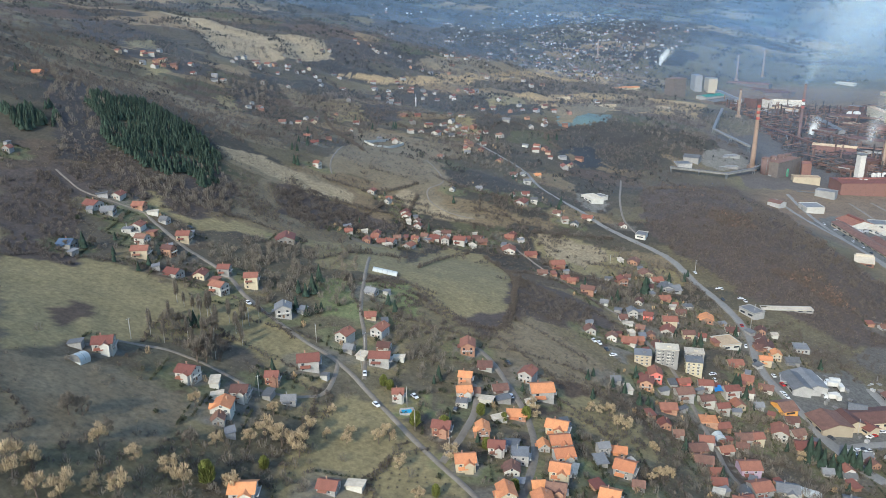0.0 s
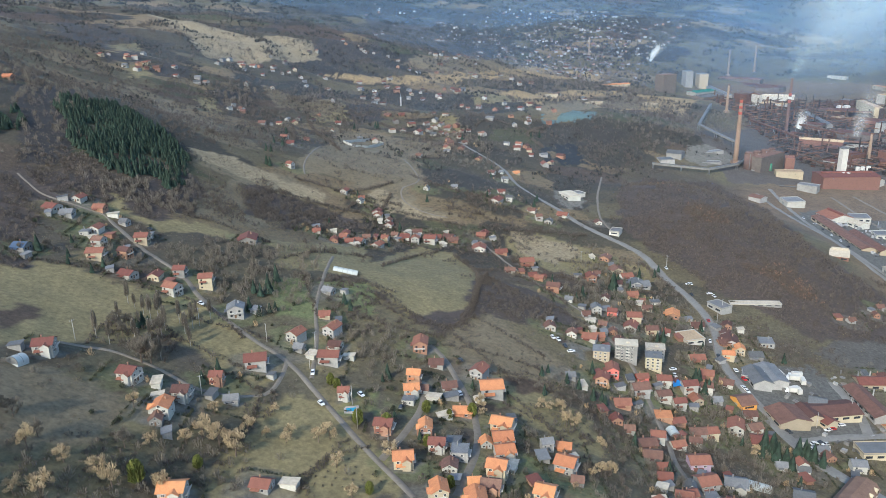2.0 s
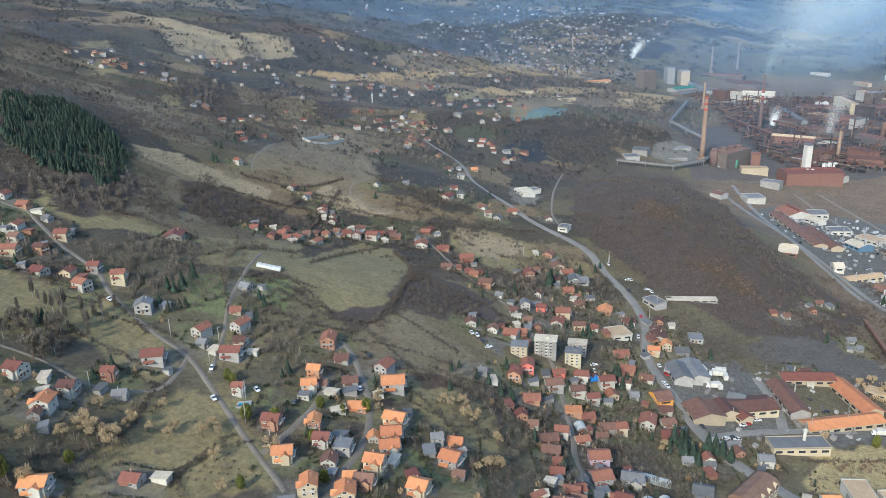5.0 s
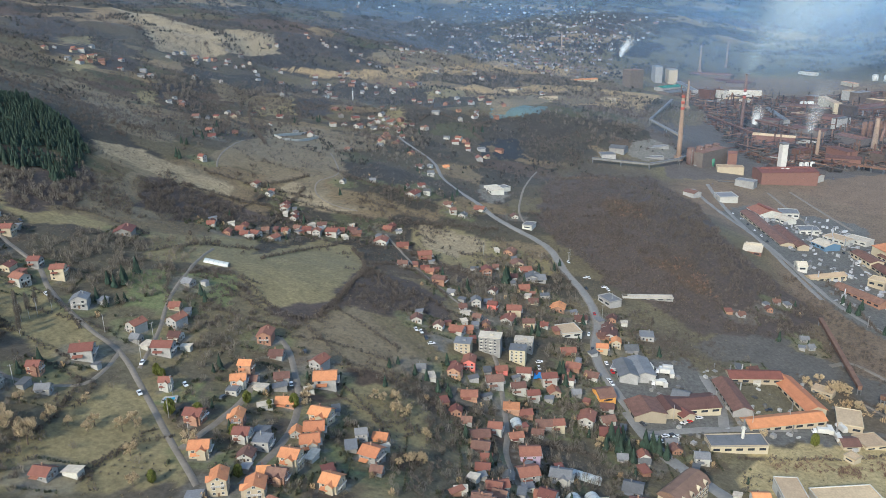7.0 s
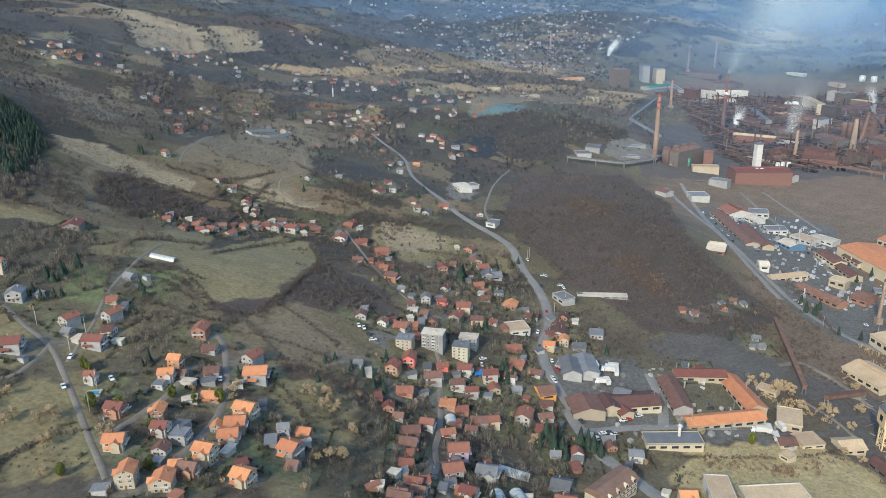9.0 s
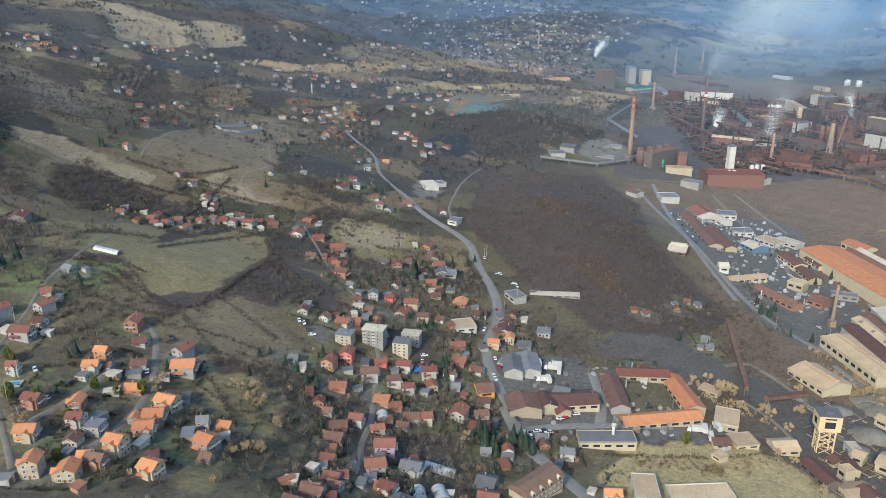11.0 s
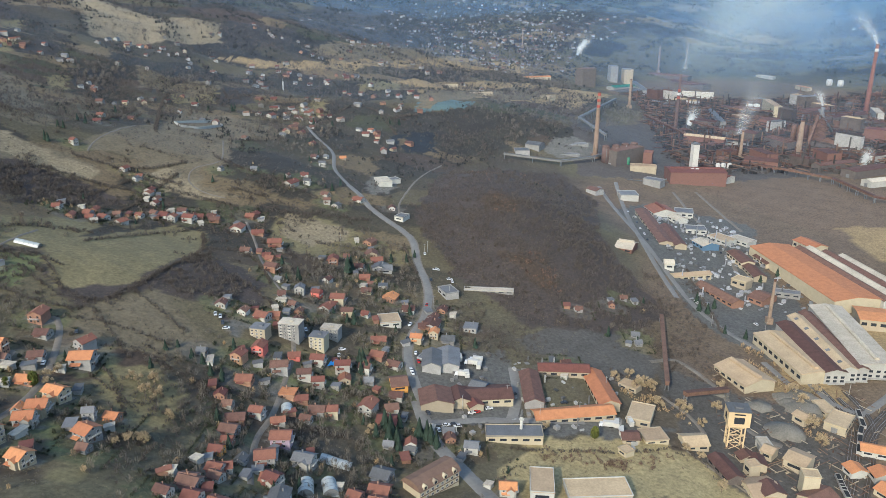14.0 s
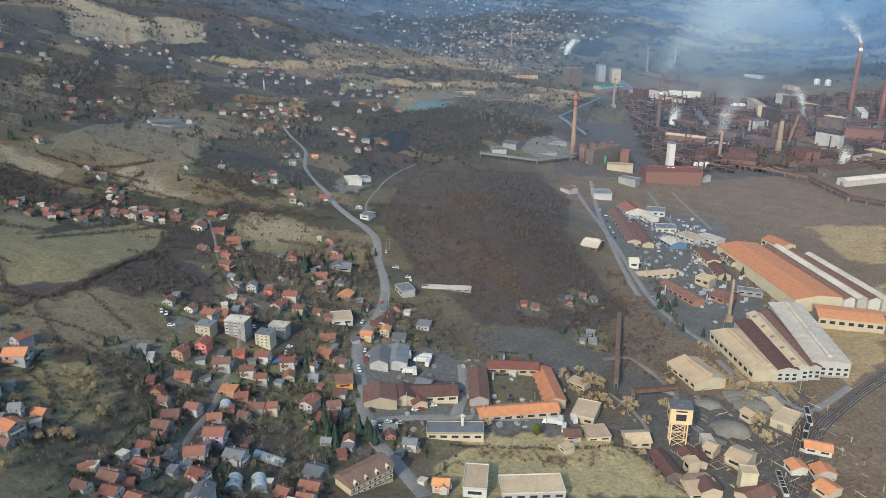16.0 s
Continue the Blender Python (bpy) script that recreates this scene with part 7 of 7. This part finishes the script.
HEDGES = [HEDGE_1, HEDGE_2, HEDGE_3, HEDGE_4, HEDGE_5, HEDGE_6, HEDGE_7, HEDGE_8, HEDGE_9, HEDGE_10, HEDGE_11, HEDGE_12, HEDGE_13, HEDGE_14, HEDGE_15, HEDGE_16, HEDGE_17, HEDGE_18, HEDGE_19, HEDGE_20, HEDGE_21, HEDGE_22, HEDGE_23, HEDGE_24, HEDGE_25, HEDGE_26, HEDGE_27, HEDGE_28, HEDGE_29, HEDGE_30, HEDGE_31, HEDGE_32, HEDGE_33, HEDGE_34, HEDGE_35, HEDGE_36, HEDGE_37, HEDGE_38, HEDGE_39, HEDGE_40, HEDGE_41, HEDGE_42, HEDGE_43, HEDGE_44, HEDGE_45, HEDGE_46, HEDGE_47, HEDGE_48, HEDGE_49, HEDGE_50, HEDGE_51, HEDGE_52, HEDGE_53, HEDGE_54, HEDGE_55, HEDGE_56, HEDGE_57, HEDGE_58, HEDGE_59, HEDGE_60, HEDGE_61, HEDGE_62, HEDGE_63, HEDGE_64, HEDGE_65]

heap = {}
for kind, dens, poly in THICKETS:
    px, py = np.array(poly, float).T
    area = 0.5 * abs(np.dot(px, np.roll(py, 1)) - np.dot(py, np.roll(px, 1)))
    size = float(np.clip(py.mean() / 520, 0.8, 2.6))
    n = int(min(7000, area * dens * (0.65 if kind == "bare" else 1.0) / 100 / size ** 1.7))
    x, y = nrg.uniform(px.min(), px.max(), n * 3), nrg.uniform(py.min(), py.max(), n * 3)
    keep = inside(x + 5 * wobble(x, y, 13), y + 5 * wobble(y, x, 13), poly) & (wobble(x, y, 21) + 0.5 * wobble(y, x, 8) > -0.55)
    x, y = x[keep][:n], y[keep][:n]
    ok = clear(x, y)
    x, y = x[ok], y[ok]
    c = np.stack([x, y, lift(x, y) - 0.2], 1)
    k = len(c)
    if not k:
        continue
    if kind == "pine":
        h = nrg.uniform(4.5, 7.5, k)
        heap.setdefault("pine", []).append(needles(c, h, h * 0.36, 3, 7))
    else:
        h = {"brush": 2.6, "bare": 4.8, "rust": 2.4, "gold": 3.4}[kind] * nrg.uniform(0.6, 1.35, k) * (size ** 0.5)
        r = h * {"brush": 0.62, "bare": 0.5, "rust": 0.7, "gold": 0.6}[kind]
        heap.setdefault(kind, []).append(spray(c, h, r, 18 if kind != "bare" else 46, 0.055 * h ** 0.5 * (1.8 if kind != "bare" else 0.85), 0.05))
# hedges and single bushes between the far fields
ends = np.stack([nrg.uniform(-800, 500, 900), nrg.uniform(450, 2300, 900)], 1)
turn = nrg.normal(0.15, 0.5, 900) + np.where(nrg.random(900) < 0.3, 1.4, 0)
step = nrg.uniform(0, 1, (900, 12)) * nrg.uniform(20, 90, (900, 1))
x = (ends[:, :1] + np.cos(turn)[:, None] * step).ravel() + nrg.normal(0, 1.5, 10800)
y = (ends[:, 1:] + np.sin(turn)[:, None] * step).ravel() + nrg.normal(0, 1.5, 10800)
ok = (ground(x, y) > 12) & clear(x, y)
x, y = x[ok], y[ok]
h = nrg.uniform(2.0, 5.5, len(x)) * np.clip(y / 900, 0.8, 1.6)
heap.setdefault("brush", []).append(spray(np.stack([x, y, lift(x, y) - 0.2], 1), h, h * 0.5, 14, 0.22, 0.05))
# woods on the far slopes
x, y = nrg.uniform(-1100, 900, 60000), 560 + 2300 * nrg.uniform(0, 1, 60000) ** 1.3
keep = (SHADES[field_of(x, y)].sum(1) < 0.17) & (ground(x, y) > 14) & (abs(x - 200) < 450 + 0.55 * y)
x, y = x[keep], y[keep]
ok = clear(x, y, 1)
x, y = x[ok][:15000], y[ok][:15000]
h = nrg.uniform(2.5, 5.0, len(x)) * np.clip(y / 800, 0.8, 2.0)
heap["brush"].append(spray(np.stack([x, y, lift(x, y) - 0.3], 1), h, h * 0.75, 12, 0.2, 0.05))
# rows of young fruit bushes in the orchard
x, y = np.meshgrid(np.arange(min(p[0] for p in ORCHARD), max(p[0] for p in ORCHARD), 3.4), np.arange(min(p[1] for p in ORCHARD), max(p[1] for p in ORCHARD), 4.2))
x, y = x.ravel() + nrg.normal(0, 0.25, x.size), y.ravel() + nrg.normal(0, 0.25, x.size)
keep = inside(x, y, ORCHARD)
x, y = x[keep], y[keep]
h = nrg.uniform(0.7, 1.3, len(x))
heap["brush"].append(spray(np.stack([x, y, lift(x, y) - 0.05], 1), h, h * 0.55, 26, 0.09, 0.0))
# copses, garden trees and hedgerows on the far slopes, and the houses of the far town
FAR = [(-511, 1302), (-374, 1700), (-226, 2712), (234, 2952), (833, 2832), (662, 2136), (346, 1610), (-2, 1302), (-200, 1165), (-332, 960)]
TOWN = [(37, 2779), (637, 2861), (733, 2423), (515, 1965), (285, 1921), (85, 2032)]
MID = [(-277, 1154), (-35, 1516), (89, 1158), (150, 1014), (69, 862), (-72, 1001), (-176, 901)]
x, y = nrg.uniform(-1200, 1900, 100000), nrg.uniform(760, 3400, 100000)
keep = (wobble(x, y * 0.6, 45) + 0.7 * wobble(y, x, 19) + 0.6 * inside(x, y, TOWN) > 0.35) & (ground(x, y) > 6) & (abs(x - 200) < 350 + 0.5 * y)
x, y = x[keep], y[keep]
ok = clear(x, y, 2)
x, y = x[ok][:26000], y[ok][:26000]
h = nrg.uniform(2.5, 6.5, len(x)) * np.clip(y / 1500, 0.8, 1.7)
heap["far"] = [spray(np.stack([x, y, lift(x, y) - 0.3], 1), h, h * 0.6, 9, 0.16 * h, 0.05)]


def far_houses(count, seed):
    """Gabled houses of the distant town and hamlets, too many and small to tell apart."""
    pick = np.random.default_rng(seed)
    x, y = pick.uniform(-600, 950, count * 9), pick.uniform(860, 3000, count * 9)
    town, mid = inside(x, y, TOWN), inside(x, y, MID)
    keep = (inside(x, y, FAR) | town | mid) & (wobble(x, y, 70) + 0.8 * wobble(y, x, 31) > np.where(town, 0.0, np.where(mid, 0.6, 0.85)))
    x, y = x[keep], y[keep]
    ok = clear(x, y, 5)
    x, y = x[ok][:count], y[ok][:count]
    n = len(x)
    w, d, e, a = pick.uniform(2.6, 3.8, n), pick.uniform(3.2, 5.2, n), pick.uniform(2.6, 4.8, n), pick.uniform(0, 3.14, n)
    rise = w * 0.55
    u = np.stack([-w, w, w, -w, -w, w, w, -w, 0 * w, 0 * w], 1)
    v = np.stack([-d, -d, d, d, -d, -d, d, d, -d, d], 1)
    z = np.stack([0 * e - 3] * 4 + [e] * 4 + [e + rise] * 2, 1) + lift(x, y)[:, None]
    co = np.stack([x[:, None] + u * np.cos(a)[:, None] - v * np.sin(a)[:, None], y[:, None] + u * np.sin(a)[:, None] + v * np.cos(a)[:, None], z], -1).reshape(-1, 3)
    faces = []
    for k in range(n):
        o = 10 * k
        faces += [(o + 1, o + 2, o + 6, o + 5), (o + 3, o, o + 4, o + 7), (o, o + 1, o + 5, o + 8, o + 4), (o + 2, o + 3, o + 7, o + 9, o + 6), (o + 5, o + 6, o + 9, o + 8), (o + 7, o + 4, o + 8, o + 9)]
    me = mesh_from("far_houses", co.tolist(), faces, [shade("far_house_render", (0.25, 0.235, 0.215), 0.85, 0.2, 4, 0, per_island=0.45), shade("far_house_tiles", (0.15, 0.08, 0.06), 0.85, 0.2, 4, 0, per_island=0.5)])
    me.polygons.foreach_set("material_index", np.tile([0, 0, 0, 0, 1, 1], n))
    tagged(new("far_houses", me), "distant hamlets of pale houses with red roofs", "houses", kind="stuff")


far_houses(480, 31)
# field hedges
hx = np.concatenate([smooth_line(p, 0.75) for p in HEDGES])
hx = hx + nrg.normal(0, 0.7, hx.shape)
h = nrg.uniform(1.0, 2.9, len(hx)) * np.clip(hx[:, 1] / 450, 0.8, 1.7)
heap["brush"].append(spray(np.column_stack([hx, lift(hx[:, 0], hx[:, 1]) - 0.1]), h, h * 0.6, 16, 0.13, 0.0))
# garden fruit trees, conifers and shrubs among the houses
place = np.array([(q[0], q[1]) for q in HOUSES if q[1] < 1050], float)
at_ = np.repeat(place, 9, 0)
turn = nrg.uniform(0, 2 * np.pi, len(at_))
gap = nrg.uniform(5, 24, len(at_))
x, y = at_[:, 0] + np.cos(turn) * gap, at_[:, 1] + np.sin(turn) * gap
ok = clear(x, y, 0)
for kind, poly in LAND:
    if kind in ("meadow", "soil", "asphalt"):
        ok &= ~inside(x, y, poly) | (nrg.random(len(x)) < 0.15)
x, y = x[ok], y[ok]
c = np.stack([x, y, lift(x, y) - 0.1], 1)
which = nrg.random(len(x))
for lo, hi, kind, low, high, wide, blades, width in ((0.0, 0.50, "bare", 2.2, 4.6, 0.62, 64, 0.065), (0.55, 0.72, "hedge", 1.0, 3.2, 0.55, 60, 0.16), (0.72, 0.92, "brush", 1.2, 3.5, 0.6, 30, 0.12), (0.92, 0.97, "gold", 2.5, 4.5, 0.45, 46, 0.10)):
    m = (which >= lo) & (which < hi)
    h = nrg.uniform(low, high, m.sum())
    heap.setdefault(kind, []).append(spray(c[m], h, h * wide, blades, width, 0.05))
m = which >= 0.97
h = nrg.uniform(4, 9, m.sum())
heap["pine"].append(needles(c[m], h, h * 0.24, 5, 9))
# grass tufts and dead bracken on the near slopes
x, y = nrg.uniform(-260, 330, 42000), nrg.uniform(165, 620, 42000)
keep = (wobble(x, y, 7) + wobble(y, x, 17) > -0.35) & (abs(x - 90) < 60 + 0.62 * y)
for kind, poly in LAND:
    if kind in ("meadow", "soil", "asphalt", "coal"):
        keep &= ~inside(x, y, poly) | (nrg.random(len(x)) < 0.08)
x, y = x[keep], y[keep]
ok = clear(x, y, -1)
x, y = x[ok], y[ok]
h = nrg.uniform(0.25, 0.8, len(x))
heap["tuft"] = [spray(np.stack([x, y, lift(x, y) - 0.05], 1), h, h * 1.3, 7, 0.12, 0.0)]
# bushes strewn over the near slopes, and garden hedges
x, y = nrg.uniform(-330, 230, 9000), nrg.uniform(170, 760, 9000)
keep = wobble(x, y, 30) + 0.8 * wobble(y, x, 12) > 0.05
for kind, poly in LAND:
    if kind in ("meadow", "lush", "soil", "asphalt", "coal"):
        keep &= ~inside(x, y, poly)
x, y = x[keep], y[keep]
ok = clear(x, y, 0)
x, y = x[ok], y[ok]
h = nrg.uniform(0.7, 2.4, len(x)) * nrg.uniform(0.7, 1.3, len(x))
heap["brush"].append(spray(np.stack([x, y, lift(x, y) - 0.1], 1), h, h * 0.75, 13, 0.12, 0.05))
hx, hy = [], []
for a, b_, width, code in HOUSES:
    if b_ < 640:
        g = rng.uniform(8, 12)
        for ex, ey, dx, dy in rng.sample([(-g, -g, 1, 0), (g, -g, 0, 1), (-g, g, 1, 0), (-g, -g, 0, 1)], 2):
            s = nrg.uniform(0, 2 * g, 22)
            hx += list(a + ex + dx * s)
            hy += list(b_ + ey + dy * s)
x, y = np.array(hx), np.array(hy)
ok = clear(x, y, -1)
x, y = x[ok], y[ok]
h = nrg.uniform(0.8, 1.9, len(x))
heap.setdefault("hedge", []).append(spray(np.stack([x, y, lift(x, y) - 0.1], 1), h, h * 0.6, 16, 0.12, 0.0))
for kind, sets in heap.items():
    name, label = {"pine": ("pine_wood", "dark green pine plantation on the hillside"), "brush": ("brush", "leafless brown brushwood over the slopes"), "bare": ("bare_wood", "grey leafless trees in gullies and gardens"),
                   "far": ("far_wood", "leafless copses and hedgerows on the far slopes"), "tuft": ("dry_grass", "dry grass tufts and dead bracken on the slopes"), "hedge": ("garden_hedge", "low dark garden hedges between the houses"), "rust": ("russet_brush", "russet dry brush beside the lower meadow"), "gold": ("straw_brush", "bushes in a sunlit straw colour round the mine")}[kind]
    tagged(new(name, triangles(name, np.concatenate(sets), TWIG[{"pine": "p", "bare": "b"}.get(kind, kind)])), label, "vegetation", kind="stuff")


# ---- smoke and haze ----
def smoke_haze_material(name, colour, scale):
    m = bpy.data.materials.new(name)
    m.use_nodes = True
    n, l = m.node_tree.nodes, m.node_tree.links
    n.remove(n["Principled BSDF"])
    dif, tra, add, clear_, mix = n.new("ShaderNodeBsdfDiffuse"), n.new("ShaderNodeBsdfTranslucent"), n.new("ShaderNodeMixShader"), n.new("ShaderNodeBsdfTransparent"), n.new("ShaderNodeMixShader")
    dif.inputs[0].default_value = tra.inputs[0].default_value = (*colour, 1)
    add.inputs[0].default_value = 0.12
    # fixed normal near the sun, so every sheet is lit evenly
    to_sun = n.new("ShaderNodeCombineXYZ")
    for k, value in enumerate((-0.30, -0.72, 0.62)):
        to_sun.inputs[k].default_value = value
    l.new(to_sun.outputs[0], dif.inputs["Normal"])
    l.new(dif.outputs[0], add.inputs[1])
    l.new(tra.outputs[0], add.inputs[2])
    att, co, noi, rng_, mul = n.new("ShaderNodeAttribute"), n.new("ShaderNodeTexCoord"), n.new("ShaderNodeTexNoise"), n.new("ShaderNodeMapRange"), n.new("ShaderNodeMath")
    att.attribute_name, mul.operation = "thickness", "MULTIPLY"
    noi.inputs["Scale"].default_value, noi.inputs["Detail"].default_value, noi.inputs["Distortion"].default_value = scale, 2.5, 0.4
    rng_.inputs[1].default_value, rng_.inputs[2].default_value, rng_.inputs[3].default_value = 0.25, 0.72, 0.55
    l.new(co.outputs["Object"], noi.inputs["Vector"])
    l.new(noi.outputs[0], rng_.inputs[0])
    l.new(att.outputs["Fac"], mul.inputs[0])
    l.new(rng_.outputs[0], mul.inputs[1])
    l.new(mul.outputs[0], mix.inputs[0])
    l.new(clear_.outputs[0], mix.inputs[1])
    l.new(add.outputs[0], mix.inputs[2])
    l.new(mix.outputs[0], n["Material Output"].inputs[0])
    return m


PALE = smoke_haze_material("white_smoke", (0.52, 0.62, 0.66), 0.009)
BLUE = smoke_haze_material("blue_haze_smoke", (0.17, 0.30, 0.52), 0.004)


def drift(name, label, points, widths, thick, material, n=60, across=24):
    """A billowing sheet of smoke, used for aerial haze too, along a rising line: soft at both edges and both ends."""
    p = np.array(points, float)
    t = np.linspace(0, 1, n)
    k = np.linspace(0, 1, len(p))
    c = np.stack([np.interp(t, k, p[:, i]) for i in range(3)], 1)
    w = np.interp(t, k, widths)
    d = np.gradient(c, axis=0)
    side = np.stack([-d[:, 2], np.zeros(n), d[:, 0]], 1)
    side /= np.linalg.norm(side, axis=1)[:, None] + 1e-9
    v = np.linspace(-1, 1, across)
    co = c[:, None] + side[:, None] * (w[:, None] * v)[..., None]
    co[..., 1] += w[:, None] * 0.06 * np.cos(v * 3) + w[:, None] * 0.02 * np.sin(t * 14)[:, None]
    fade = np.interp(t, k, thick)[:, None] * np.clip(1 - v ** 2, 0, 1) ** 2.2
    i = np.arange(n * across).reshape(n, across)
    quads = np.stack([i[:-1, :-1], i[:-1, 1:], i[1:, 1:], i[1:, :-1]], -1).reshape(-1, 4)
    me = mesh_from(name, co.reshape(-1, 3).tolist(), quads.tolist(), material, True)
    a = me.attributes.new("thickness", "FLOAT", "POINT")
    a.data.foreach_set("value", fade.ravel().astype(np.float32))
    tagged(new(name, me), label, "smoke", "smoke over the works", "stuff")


top = {k: (x, y, at(x, y) + h) for k, (x, y, h, *_) in zip(("coke", "stack", "tan", "red", "red2"), STACKS)}
sx, sy, sz = top["stack"]
drift("smoke_plume", "white smoke plume drifting from a works chimney", [(sx, sy, sz), (sx + 30, sy + 30, sz + 45), (sx + 95, sy + 60, sz + 95), (sx + 150, sy + 80, sz + 190), (sx + 210, sy + 90, sz + 320)], [4, 26, 95, 170, 260], [0.30, 0.14, 0.20, 0.22, 0.14], PALE)
drift("smoke_plume", "white smoke bank above the steelworks", [(sx + 60, sy + 180, 60), (sx + 160, sy + 190, 150), (sx + 260, sy + 200, 260)], [100, 180, 260], [0.0, 0.20, 0.22], PALE)
PUFF = smoke_haze_material("dense_steam", (0.70, 0.72, 0.72), 0.05)
drift("smoke_plume", "thin white steam rising between works halls", [(700, 1250, 0), (706, 1256, 25), (722, 1266, 52), (736, 1275, 84)], [9, 18, 26, 34], [0.35, 0.30, 0.18, 0.0], PUFF)
drift("smoke_plume", "small white steam puff at the sinter plant", [(545, 1980, 62), (552, 1985, 78), (566, 1990, 94), (584, 1990, 104)], [7, 14, 17, 14], [0.7, 0.9, 0.6, 0.0], PUFF)
rx_, ry_, rz_ = top["red"]
drift("smoke_plume", "grey smoke trail from the tall red chimney", [(rx_, ry_, rz_), (rx_ - 14, ry_, rz_ + 22), (rx_ - 40, ry_, rz_ + 48), (rx_ - 70, ry_, rz_ + 60)], [4, 12, 20, 26], [0.5, 0.35, 0.2, 0.0], PUFF)
drift("smoke_plume", "white steam beside the pipe bridge", [(800, 1050, -8), (806, 1052, 6), (812, 1055, 20)], [8, 13, 15], [0.6, 0.5, 0.0], PUFF)
drift("smoke_plume", "white steam at the blast furnace top", [(812, 1215, 52), (806, 1216, 66), (798, 1218, 78)], [6, 11, 13], [0.5, 0.5, 0.0], PUFF)
drift("smoke_plume", "white steam at the quenching plant", [(640, 1330, 0), (646, 1335, 16), (652, 1340, 34)], [8, 14, 16], [0.8, 0.6, 0.0], PUFF)
# added sheets imitate blue aerial haze, denser with distance
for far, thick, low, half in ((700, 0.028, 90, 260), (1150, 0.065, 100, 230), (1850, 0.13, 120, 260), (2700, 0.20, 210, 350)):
    drift("haze_smoke_layer", "thin blue sheet of aerial haze across the valley", [(-2.0 * far, far, low + 90), (-0.4 * far, far, low + 30), (0.35 * far, far, low), (1.6 * far, far, low)], [half] * 4, [thick * 0.5, thick * 0.65, thick * (1.0 if far < 1500 else 1.2), thick * (1.1 if far < 1500 else 2.2)], BLUE, 80, 30)
drift("haze_smoke_layer", "blue smoke bank behind the steelworks", [(500, 2050, 120), (1000, 2050, 150), (1700, 2050, 190), (3000, 2050, 200)], [160, 260, 330, 360], [0.0, 0.34, 0.6, 0.6], BLUE, 80, 30)
